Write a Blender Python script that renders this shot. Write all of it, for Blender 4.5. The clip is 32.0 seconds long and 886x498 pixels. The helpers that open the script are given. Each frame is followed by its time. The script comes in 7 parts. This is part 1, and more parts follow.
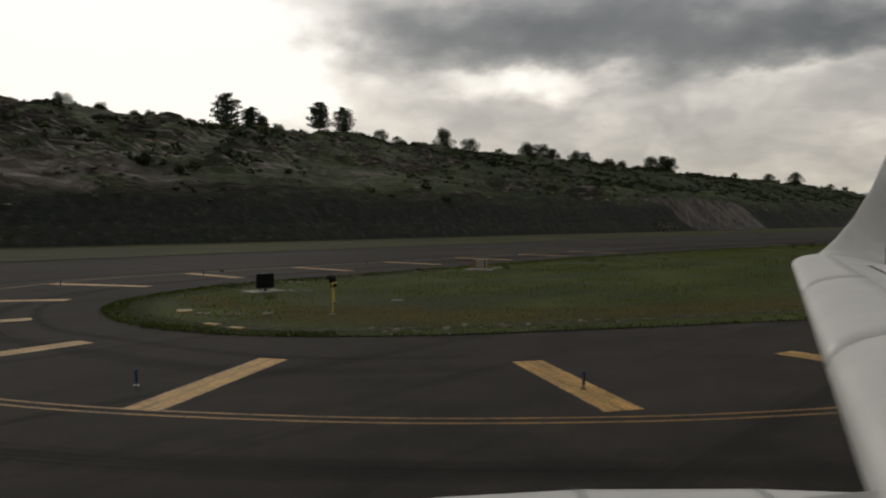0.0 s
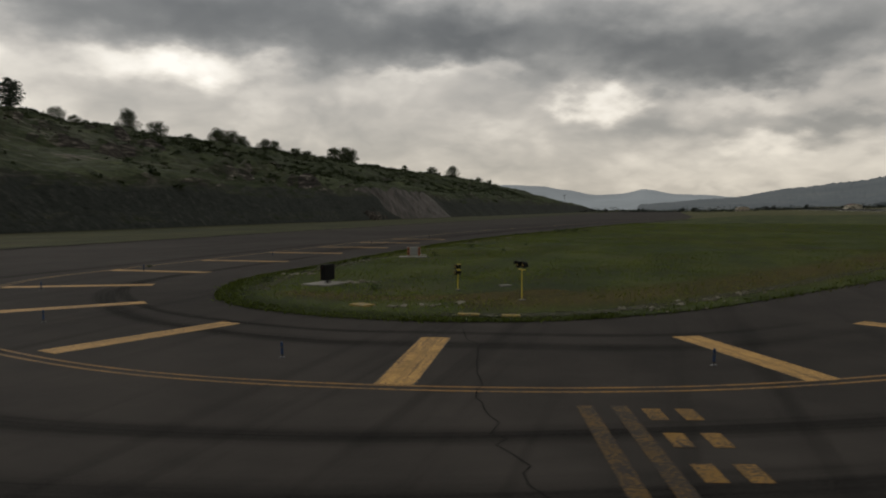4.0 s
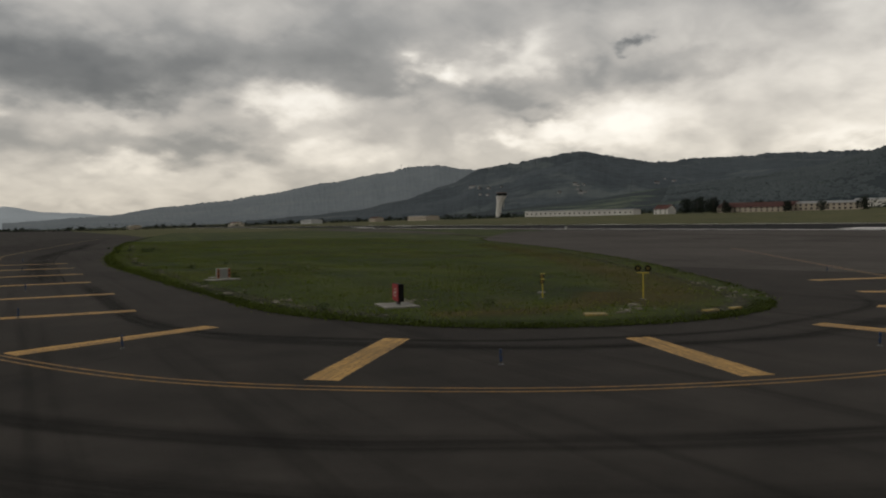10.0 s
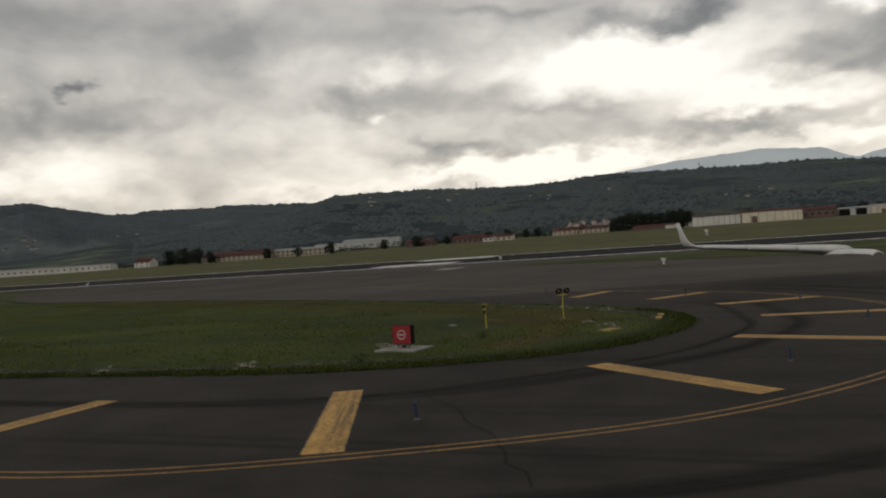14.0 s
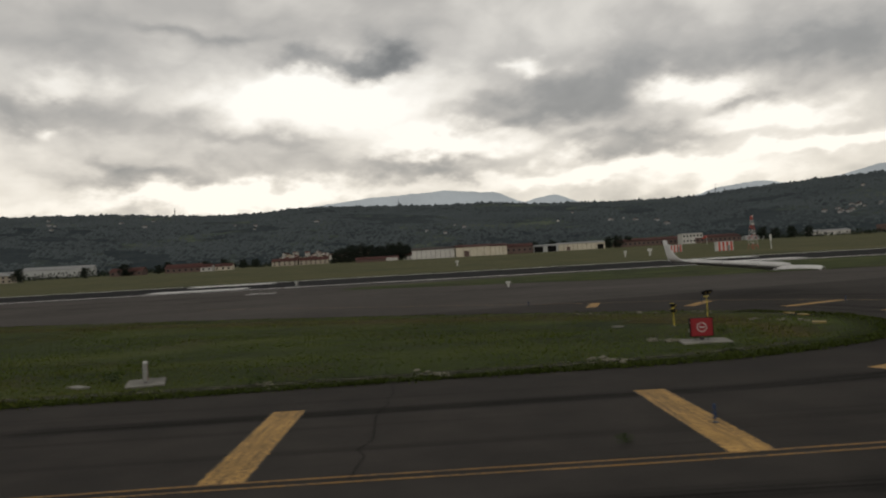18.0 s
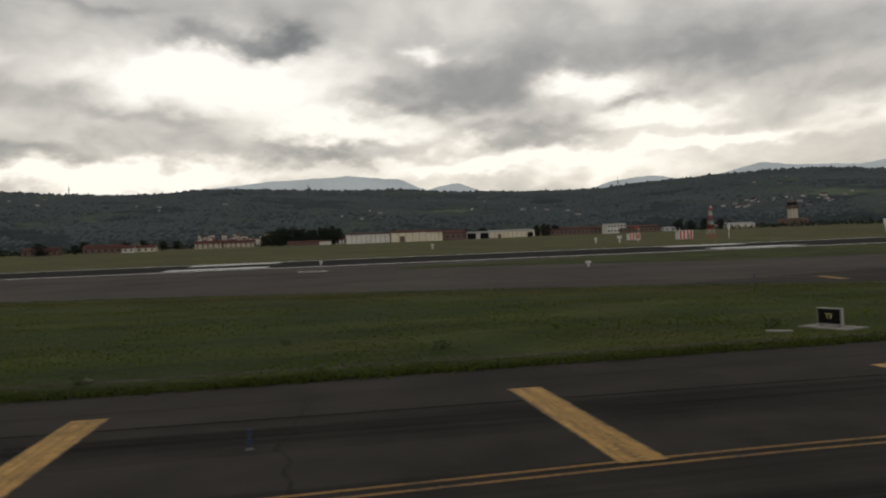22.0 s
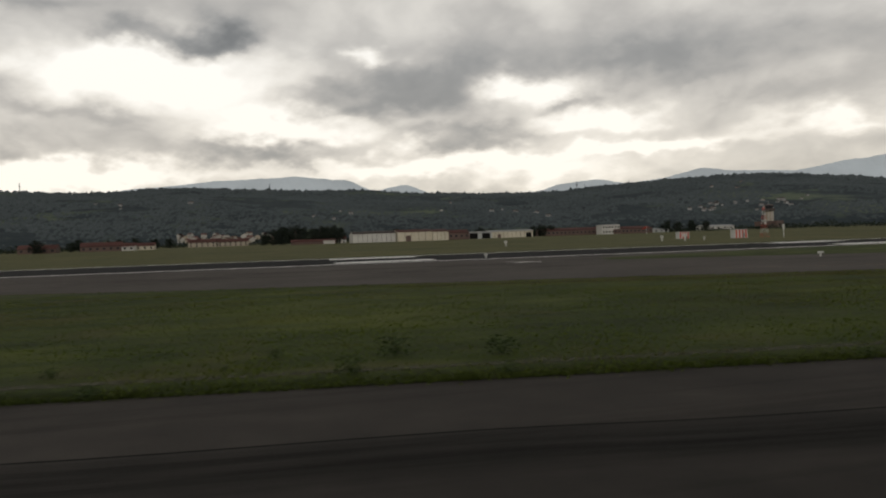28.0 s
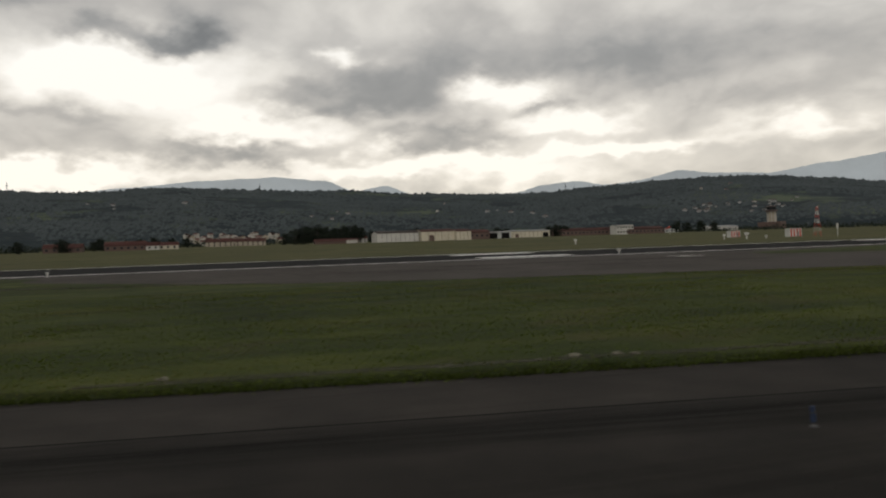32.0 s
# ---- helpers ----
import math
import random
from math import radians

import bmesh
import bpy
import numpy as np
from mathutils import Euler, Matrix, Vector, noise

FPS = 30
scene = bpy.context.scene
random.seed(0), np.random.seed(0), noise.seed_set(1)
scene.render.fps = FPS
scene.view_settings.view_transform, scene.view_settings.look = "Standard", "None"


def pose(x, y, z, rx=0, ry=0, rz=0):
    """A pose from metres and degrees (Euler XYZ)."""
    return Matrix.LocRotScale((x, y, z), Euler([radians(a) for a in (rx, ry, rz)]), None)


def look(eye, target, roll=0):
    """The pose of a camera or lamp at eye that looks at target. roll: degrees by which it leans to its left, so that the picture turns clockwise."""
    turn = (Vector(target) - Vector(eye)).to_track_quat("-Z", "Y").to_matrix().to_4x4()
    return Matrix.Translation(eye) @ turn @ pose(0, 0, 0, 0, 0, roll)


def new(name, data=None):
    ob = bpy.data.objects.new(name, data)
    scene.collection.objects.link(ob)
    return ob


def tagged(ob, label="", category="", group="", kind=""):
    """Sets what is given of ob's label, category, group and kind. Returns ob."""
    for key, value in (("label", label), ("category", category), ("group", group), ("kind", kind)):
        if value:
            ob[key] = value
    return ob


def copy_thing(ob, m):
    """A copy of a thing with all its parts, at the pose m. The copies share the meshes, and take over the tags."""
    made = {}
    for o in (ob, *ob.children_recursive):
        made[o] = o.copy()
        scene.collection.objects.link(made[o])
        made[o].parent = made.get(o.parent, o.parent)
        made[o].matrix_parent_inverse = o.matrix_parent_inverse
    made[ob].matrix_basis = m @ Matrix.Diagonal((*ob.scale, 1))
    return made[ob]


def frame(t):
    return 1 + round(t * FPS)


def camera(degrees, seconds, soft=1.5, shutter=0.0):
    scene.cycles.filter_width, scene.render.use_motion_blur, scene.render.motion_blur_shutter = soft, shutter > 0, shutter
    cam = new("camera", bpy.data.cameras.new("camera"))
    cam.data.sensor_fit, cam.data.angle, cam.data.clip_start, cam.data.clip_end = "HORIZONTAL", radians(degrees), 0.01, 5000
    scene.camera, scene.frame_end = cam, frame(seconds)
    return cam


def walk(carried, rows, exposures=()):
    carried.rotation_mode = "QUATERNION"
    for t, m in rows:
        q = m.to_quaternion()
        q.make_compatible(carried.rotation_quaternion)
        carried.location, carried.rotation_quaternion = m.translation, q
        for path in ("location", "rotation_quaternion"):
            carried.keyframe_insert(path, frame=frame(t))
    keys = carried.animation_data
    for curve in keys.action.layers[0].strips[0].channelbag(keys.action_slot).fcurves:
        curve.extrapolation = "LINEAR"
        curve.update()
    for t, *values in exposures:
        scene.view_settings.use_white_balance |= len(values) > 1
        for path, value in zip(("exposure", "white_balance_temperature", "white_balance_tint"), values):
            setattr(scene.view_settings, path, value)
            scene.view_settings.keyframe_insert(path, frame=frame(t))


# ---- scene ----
# ---- camera and its way ----
PATH = [
    (0.0, 0.18, -0.04, 3.67, 87.95, 0.15, 12.51),
    (0.5, -2.44, -0.69, 3.66, 87.97, -0.02, 10.00),
    (1.0, -5.06, -1.19, 3.65, 87.57, -0.41, 6.82),
    (1.5, -7.67, -1.53, 3.64, 86.92, -0.58, 3.29),
    (2.0, -10.25, -1.69, 3.62, 86.73, -0.05, 0.16),
    (2.5, -12.77, -1.68, 3.61, 87.04, 0.25, -3.16),
    (3.0, -15.25, -1.50, 3.61, 87.14, 0.33, -6.31),
    (3.5, -17.70, -1.13, 3.61, 87.11, 0.29, -9.56),
    (5.5, -27.40, 2.03, 3.60, 87.40, -0.10, -23.33),
    (6.0, -29.68, 3.18, 3.59, 87.63, -0.11, -27.05),
    (6.5, -31.88, 4.46, 3.59, 87.65, -0.03, -30.75),
    (7.0, -34.00, 5.87, 3.59, 87.76, -0.08, -34.49),
    (7.5, -36.03, 7.44, 3.59, 87.87, -0.11, -38.54),
    (8.0, -37.97, 9.16, 3.59, 88.09, -0.17, -43.11),
    (8.5, -39.79, 11.03, 3.58, 88.21, -0.48, -49.11),
    (9.0, -41.45, 13.04, 3.57, 87.73, -0.29, -52.75),
    (9.5, -42.93, 15.20, 3.56, 87.73, -0.13, -55.98),
    (10.0, -44.24, 17.49, 3.56, 88.11, 0.68, -58.11),
    (10.5, -45.37, 19.87, 3.57, 88.10, 1.40, -61.64),
    (11.0, -46.32, 22.37, 3.58, 88.99, 2.19, -68.72),
    (11.5, -47.07, 24.98, 3.60, 89.36, 2.70, -75.06),
    (12.0, -47.60, 27.69, 3.62, 89.55, 1.59, -79.01),
    (12.5, -47.86, 30.43, 3.64, 88.96, 2.61, -84.56),
    (13.0, -47.90, 33.17, 3.66, 88.96, 3.45, -90.11),
    (13.5, -47.76, 35.89, 3.67, 90.20, 3.72, -93.62),
    (14.0, -47.45, 38.64, 3.67, 90.43, 3.86, -97.48),
    (14.5, -46.93, 41.42, 3.66, 90.53, 3.70, -101.71),
    (15.0, -46.21, 44.22, 3.65, 90.44, 3.90, -105.83),
    (15.5, -45.30, 47.01, 3.64, 90.30, 3.71, -109.61),
    (17.5, -40.15, 57.80, 3.56, 90.88, 3.56, -119.63),
    (18.0, -38.60, 60.75, 3.56, 91.47, 3.29, -120.40),
    (18.5, -36.96, 63.74, 3.56, 92.21, 2.88, -121.33),
    (19.0, -35.23, 66.76, 3.57, 91.95, 2.86, -123.73),
    (19.5, -33.41, 69.81, 3.58, 91.12, 2.39, -125.61),
    (20.0, -31.51, 72.92, 3.59, 90.43, 2.18, -126.39),
    (20.5, -29.54, 76.10, 3.60, 89.91, 2.36, -127.35),
    (21.0, -27.50, 79.33, 3.60, 89.73, 2.35, -127.93),
    (21.5, -25.38, 82.59, 3.61, 89.97, 2.54, -128.07),
    (22.0, -23.20, 85.86, 3.61, 90.13, 2.39, -128.18),
    (22.5, -20.95, 89.19, 3.61, 90.24, 2.20, -128.91),
    (23.0, -18.65, 92.53, 3.60, 90.11, 2.11, -130.48),
    (23.5, -16.31, 95.88, 3.60, 89.81, 2.35, -131.28),
    (24.0, -13.92, 99.26, 3.60, 90.20, 2.29, -130.93),
    (24.5, -11.51, 102.66, 3.59, 90.19, 2.50, -131.47),
    (25.0, -9.06, 106.10, 3.58, 90.22, 2.67, -131.94),
    (25.5, -6.57, 109.57, 3.57, 90.19, 2.70, -131.87),
    (27.5, 3.89, 123.74, 3.55, 90.18, 2.53, -132.58),
    (28.0, 6.68, 127.47, 3.54, 90.11, 2.14, -132.73),
    (28.5, 9.51, 131.24, 3.53, 90.23, 2.06, -132.84),
    (29.0, 12.31, 135.02, 3.54, 90.47, 1.80, -132.71),
    (29.5, 15.08, 138.82, 3.55, 90.41, 1.83, -133.11),
    (30.0, 17.81, 142.66, 3.55, 90.63, 1.62, -132.97),
    (30.5, 20.54, 146.61, 3.55, 90.60, 1.76, -133.11),
    (31.0, 23.30, 150.67, 3.54, 90.51, 2.07, -133.32),
    (31.5, 26.10, 154.83, 3.56, 90.58, 2.00, -133.58),
    (32.0, 28.95, 159.09, 3.59, 90.13, 2.11, -134.71),
]
cam = camera(60.60, 32.0, soft=2.0, shutter=0.35)
walk(cam, [(t, pose(x, y, z, rx, ry, rz)) for t, x, y, z, rx, ry, rz in PATH],
     exposures=[(0.0, 0.08), (9.0, 0.08), (15.0, 0.08), (20.0, 0.07), (32.0, 0.07)])

# ---- plan: s runs along the taxiway and the runway, n across them towards the runway ----
DX, DY = 0.48, 0.8773


def rise(n):
    """Height of the airfield: level near the taxiway, climbing gently towards the far valley side."""
    return 0.0245 * max(0.0, n - 50.0)


def sn(x, y):
    return DX * x + DY * y, DY * x - DX * y


def xy(s, n):
    return DX * s + DY * n, DY * s - DX * n


def gz(x, y):
    return rise(DY * x - DX * y)


# ---- world, sun ----
SUN_AZ, SUN_EL = radians(128), radians(32)
world = bpy.data.worlds.new("sky")
scene.world = world
world.use_nodes = True


class Nodes:
    """Small shorthand for building node trees."""

    def __init__(self, tree):
        self.tree = tree
        tree.nodes.clear()

    def add(self, kind, **inputs):
        node = self.tree.nodes.new(kind)
        for key, value in inputs.items():
            self.put(node, key, value)
        return node

    def put(self, node, key, value):
        socket = node.inputs[int(key[1:])] if key[0] == "i" and key[1:].isdigit() else node.inputs[key.replace("_", " ")]
        if isinstance(value, bpy.types.NodeSocket):
            self.tree.links.new(value, socket)
        else:
            socket.default_value = value

    def math(self, op, a, b=0.0, clamp=False):
        node = self.add("ShaderNodeMath", i0=a, i1=b)
        node.operation, node.use_clamp = op, clamp
        return node.outputs[0]

    def madd(self, a, b, c):
        node = self.add("ShaderNodeMath", i0=a, i1=b, i2=c)
        node.operation = "MULTIPLY_ADD"
        return node.outputs[0]

    def vmath(self, op, a, b=(0, 0, 0)):
        node = self.add("ShaderNodeVectorMath", i0=a, i1=b)
        node.operation = op
        return node.outputs["Value"] if op in ("DOT_PRODUCT", "LENGTH", "DISTANCE") else node.outputs[0]

    def noise(self, vector, scale, detail=4.0, rough=0.55, distort=0.0):
        node = self.add("ShaderNodeTexNoise", Vector=vector, Scale=scale, Detail=detail, Roughness=rough, Distortion=distort)
        return node.outputs["Fac"]

    def ramp(self, fac, stops):
        node = self.add("ShaderNodeValToRGB", Fac=fac)
        el = node.color_ramp.elements
        while len(el) < len(stops):
            el.new(0.5)
        for e, (p, c) in zip(el, stops):
            e.position, e.color = p, (*c, 1) if len(c) == 3 else c
        return node.outputs[0]

    def mix(self, fac, a, b, blend="MIX"):
        node = self.tree.nodes.new("ShaderNodeMix")
        node.data_type, node.blend_type = "RGBA", blend
        for socket, value in zip((node.inputs[0], node.inputs[6], node.inputs[7]), (fac, a, b)):
            if isinstance(value, bpy.types.NodeSocket):
                self.tree.links.new(value, socket)
            else:
                socket.default_value = value if not isinstance(value, tuple) else (*value, 1)
        return node.outputs[2]

    def span(self, value, lo, hi, to_lo=0.0, to_hi=1.0):
        node = self.add("ShaderNodeMapRange", Value=value, From_Min=lo, From_Max=hi, To_Min=to_lo, To_Max=to_hi)
        return node.outputs[0]


def aim(az, el):
    a, e = radians(az), radians(el)
    return Vector((math.cos(a) * math.cos(e), math.sin(a) * math.cos(e), math.sin(e)))


def make_sky():
    """An overcast of broken decks: soft dark masses and bright gaps, with ragged edges that draw together towards the horizon."""
    g = Nodes(world.node_tree)
    way = g.add("ShaderNodeTexCoord").outputs["Generated"]
    sep = g.add("ShaderNodeSeparateXYZ", Vector=way)
    up = g.math("MAXIMUM", sep.outputs["Z"], 0.0)
    # a flat deck of cloud seen from below
    deep = g.math("DIVIDE", 1.0, g.math("ADD", up, 0.42))
    puff = g.vmath("MULTIPLY", way, g.add("ShaderNodeCombineXYZ", X=deep, Y=deep, Z=0.0).outputs[0])
    roll = g.add("ShaderNodeTexNoise", Vector=puff, Scale=3.0, Detail=3.0, Roughness=0.5).outputs["Color"]
    curl = g.add("ShaderNodeTexNoise", Vector=puff, Scale=11.0, Detail=4.0, Roughness=0.5).outputs["Color"]
    puff = g.vmath("ADD", puff, g.vmath("MULTIPLY", g.vmath("SUBTRACT", roll, (0.5, 0.5, 0.5)), (0.20, 0.20, 0.20)))
    mid = g.noise(puff, 4.6, 6.0, 0.45)
    billow = g.math("ABSOLUTE", g.math("SUBTRACT", g.noise(puff, 9.0, 4.0, 0.45), 0.5))
    fine = g.noise(puff, 24.0, 4.0, 0.5)
    cover = g.math("MULTIPLY", g.math("SUBTRACT", mid, 0.5), 1.25)
    cover = g.math("ADD", cover, g.math("MULTIPLY", g.math("SUBTRACT", 0.06, billow), 0.6))
    cover = g.math("ADD", cover, g.math("MULTIPLY", g.math("SUBTRACT", fine, 0.5), 0.14))
    # the decks and gaps by azimuth and elevation, their edges torn by the same turbulence
    torn = g.vmath("ADD", g.vmath("MULTIPLY", g.vmath("SUBTRACT", roll, (0.5, 0.5, 0.5)), (9.0, 3.4, 0.0)), g.vmath("MULTIPLY", g.vmath("SUBTRACT", curl, (0.5, 0.5, 0.5)), (8.0, 3.6, 0.0)))
    torn = g.add("ShaderNodeSeparateXYZ", Vector=torn)
    az = g.math("ADD", g.math("MULTIPLY", g.math("ARCTAN2", sep.outputs["Y"], sep.outputs["X"]), 180 / math.pi), torn.outputs["X"])
    el = g.math("ADD", g.math("MULTIPLY", g.math("ARCSINE", sep.outputs["Z"]), 180 / math.pi), torn.outputs["Y"])
    total = None
    for a, e, width, height, amount in SKY_FORMS:
        u = g.madd(az, 1 / width, -a / width)
        v = g.madd(el, 1 / height, -e / height)
        r2 = g.madd(u, u, g.math("MULTIPLY", v, v))
        fall = g.math("POWER", 0.3679, r2)
        total = g.madd(fall, amount * SKY_DEPTH, total if total is not None else 0.0)
    base = g.span(up, 0.0, 0.42, SKY_LOW, SKY_HIGH)
    light = g.math("ADD", g.math("ADD", base, g.math("MULTIPLY", cover, -SKY_CONTRAST)), total)
    clouds = g.ramp(light, [(0.0, (0.135, 0.137, 0.136)), (0.22, (0.205, 0.205, 0.20)), (0.45, (0.325, 0.318, 0.305)), (0.62, (0.51, 0.485, 0.45)), (0.8, (0.79, 0.75, 0.685)), (1.0, (1.04, 1.0, 0.93))])
    # the light under the far edge of the deck is yellower
    clouds = g.mix(1.0, clouds, g.ramp(up, [(0.0, (1.03, 0.985, 0.905)), (0.13, (1.012, 0.99, 0.955)), (0.26, (0.99, 0.997, 1.0))]), "MULTIPLY")
    sky = g.add("ShaderNodeTexSky")
    sky.sky_type, sky.sun_disc = "NISHITA", False
    sky.sun_elevation, sky.sun_rotation = SUN_EL, radians(90) - SUN_AZ
    air = g.mix(1.0, sky.outputs[0], (0.07, 0.07, 0.07), "MULTIPLY")
    whole = g.mix(0.94, air, clouds)
    g.put(g.add("ShaderNodeOutputWorld"), "Surface", g.add("ShaderNodeBackground", Color=whole, Strength=SKY_STRENGTH).outputs[0])


SKY_CONTRAST, SKY_DEPTH, SKY_STRENGTH, SKY_LOW, SKY_HIGH = 0.34, 1.3, 1.0, 0.69, 0.58
# azimuth, elevation, half width, half height (degrees), lightening
CLOUDS_OVER_CUTTING = [(122.5, 12.9, 12.0, 5.2, 0.60), (129.2, 9.8, 4.9, 3.2, 0.25), (115.7, 9.9, 5.9, 2.4, 0.25), (102.0, 14.0, 9.2, 2.2, -0.30), (87.9, 13.5, 11.1, 2.5, -0.34), (75.9, 13.3, 6.9, 2.0, -0.28), (96.1, 10.2, 5.5, 1.2, 0.34), (78.3, 10.5, 4.7, 0.6, 0.14), (85.8, 7.7, 11.7, 1.2, -0.05), (74.7, 6.0, 5.1, 1.5, 0.10)]
CLOUDS_DOWN_VALLEY = [(61.5, 12.2, 9.4, 2.3, -0.20), (54.3, 10.5, 4.1, 1.8, -0.18), (65.7, 8.0, 2.6, 1.2, 0.30), (72.6, 10.8, 2.1, 0.7, 0.10), (84.4, 8.5, 5.0, 1.6, 0.10), (54.2, 4.6, 2.7, 0.8, 0.14), (61.4, 5.4, 5.7, 1.0, -0.06), (59.5, 2.0, 11.1, 1.0, 0.06), (66.0, 5.0, 34.0, 7.0, -0.09)]
CLOUDS_OVER_MOUNTAIN = [(75.1, 12.3, 3.9, 1.8, -0.12), (61.6, 11.5, 6.3, 2.1, -0.26), (55.9, 9.6, 4.1, 1.1, -0.18), (49.2, 11.9, 5.1, 1.6, -0.16), (39.9, 12.5, 6.7, 2.0, -0.20), (35.4, 10.2, 4.1, 0.9, -0.14), (56.3, 7.4, 4.1, 0.9, 0.10), (43.3, 8.7, 3.8, 1.3, 0.26), (30.6, 11.3, 2.3, 0.8, 0.26), (25.3, 12.7, 2.2, 1.1, 0.14), (26.0, 9.6, 4.1, 1.4, -0.24), (24.9, 7.9, 2.9, 0.4, -0.16), (17.4, 12.9, 0.7, 0.4, -0.36), (49.6, 5.7, 4.7, 0.8, -0.12), (39.9, 5.3, 3.3, 1.2, 0.14), (52.6, 3.6, 12.5, 1.3, 0.08), (27.8, 6.2, 2.3, 0.6, 0.18), (22.3, 6.3, 2.8, 0.8, 0.10), (20.7, 11.2, 2.4, 1.1, -0.12)]
CLOUDS_OVER_TOWER = [(34.1, 14.8, 10.0, 2.2, -0.13), (1.1, 10.6, 5.0, 2.4, 0.10)]
CLOUDS_OVER_FACTORIES = [(18.3, 16.7, 6.9, 1.6, -0.14), (6.7, 15.6, 4.4, 1.9, -0.16), (14.0, 10.9, 4.4, 0.8, -0.11), (-2.5, 16.6, 5.5, 1.6, -0.08), (-4.8, 13.3, 2.6, 1.0, 0.19), (-4.2, 10.5, 1.3, 0.5, 0.22), (-1.3, 11.3, 3.8, 1.1, -0.18), (-8.9, 11.0, 4.3, 1.2, -0.11), (-17.3, 9.6, 5.4, 0.7, -0.12), (-7.8, 7.9, 3.4, 0.8, -0.10), (-20.8, 13.0, 7.2, 2.3, 0.45), (-29.0, 12.0, 3.7, 2.3, 0.11), (-20.2, 15.7, 3.2, 0.9, -0.27), (-25.8, 15.7, 3.1, 0.8, -0.27), (-13.7, 17.7, 5.1, 0.6, -0.12), (-30.2, 7.8, 4.7, 0.8, -0.12), (19.2, 7.3, 6.1, 1.7, 0.22), (1.5, 7.3, 6.2, 1.2, 0.13), (-12.8, 5.7, 9.2, 0.8, 0.28), (3.3, 5.6, 6.1, 0.7, 0.13)]
CLOUDS_OVER_HANGARS = [(-26.7, 16.0, 2.5, 1.6, -0.18), (-37.7, 14.9, 1.7, 0.6, 0.28), (-33.3, 13.6, 3.4, 1.2, 0.11), (-41.8, 12.8, 7.2, 1.8, -0.19), (-38.8, 10.9, 4.7, 1.0, -0.16), (-46.2, 15.3, 3.7, 2.4, -0.10), (-58.0, 13.7, 7.4, 1.7, -0.19), (-52.7, 11.0, 1.8, 0.6, -0.16), (-62.2, 11.5, 2.8, 0.7, -0.08), (-48.9, 11.9, 3.3, 1.0, 0.37), (-54.8, 9.2, 3.8, 0.8, 0.32), (-44.2, 8.6, 5.4, 0.7, -0.18), (-28.9, 7.7, 6.3, 0.7, -0.13), (-9.6, 7.7, 3.4, 0.8, -0.10), (-31.5, 9.4, 4.7, 1.1, 0.37), (-42.4, 6.7, 7.6, 0.8, 0.39), (-57.7, 6.9, 7.4, 0.5, 0.37), (-51.9, 5.5, 5.9, 0.9, 0.24), (-16.7, 6.1, 9.8, 0.6, 0.22), (-40.0, 9.0, 45.0, 14.0, 0.06)]
CLOUDS_BEHIND = [(-71.4, 13.3, 4.0, 1.4, -0.08), (-68.9, 9.7, 4.5, 1.0, -0.10), (-70.5, 7.4, 2.7, 0.7, 0.24), (-73.3, 10.9, 1.9, 2.1, -0.05)]
SKY_FORMS = CLOUDS_OVER_CUTTING + CLOUDS_DOWN_VALLEY + CLOUDS_OVER_MOUNTAIN + CLOUDS_OVER_TOWER + CLOUDS_OVER_FACTORIES + CLOUDS_OVER_HANGARS + CLOUDS_BEHIND
make_sky()
sun = new("sun", bpy.data.lights.new("sun", "SUN"))
sun.data.energy, sun.data.angle, sun.data.color = 0.7, radians(18), (1.0, 0.95, 0.87)
sun.matrix_world = look(aim(128, 32) * 100, (0, 0, 0))


# ---- materials ----
def material(name, rough=0.8, metal=0.0):
    m = bpy.data.materials.new(name)
    m.use_nodes = True
    g = Nodes(m.node_tree)
    shader = g.add("ShaderNodeBsdfPrincipled", Roughness=rough, Metallic=metal)
    g.put(g.add("ShaderNodeOutputMaterial"), "Surface", shader.outputs[0])
    return m, g, shader


def place(g):
    return g.add("ShaderNodeNewGeometry").outputs["Position"]


def bump(g, shader, height, strength, distance):
    g.put(shader, "Normal", g.add("ShaderNodeBump", Height=height, Strength=strength, Distance=distance).outputs[0])


def mottled(name, colors, scales, rough=0.8, metal=0.0, bumps=0.3, depth=0.01, spec=0.5, local=False):
    """A surface whose colour wanders between two or three colours at two scales, with fine relief."""
    m, g, sh = material(name, rough, metal)
    p = g.add("ShaderNodeTexCoord").outputs["Object"] if local else place(g)
    a = g.noise(p, scales[0], 5, 0.6)
    b = g.noise(p, scales[1], 5, 0.65)
    fac = g.span(g.math("ADD", g.math("MULTIPLY", a, 0.6), g.math("MULTIPLY", b, 0.4)), 0.3, 0.7)
    stops = [(i / (len(colors) - 1), c) for i, c in enumerate(colors)]
    g.put(sh, "Base Color", g.ramp(fac, stops))
    g.put(sh, "Roughness", g.span(b, 0.3, 0.7, rough - 0.08, min(1.0, rough + 0.08)))
    g.put(sh, "Specular IOR Level", spec)
    if bumps:
        bump(g, sh, b, bumps, depth)
    return m


def stretched(g, p, s_scale, n_scale):
    """Coordinates along and across the runway, squeezed so that marks run along it."""
    s = g.vmath("DOT_PRODUCT", p, (DX, DY, 0))
    n = g.vmath("DOT_PRODUCT", p, (DY, -DX, 0))
    return g.add("ShaderNodeCombineXYZ", X=g.math("MULTIPLY", s, s_scale), Y=g.math("MULTIPLY", n, n_scale)).outputs[0]


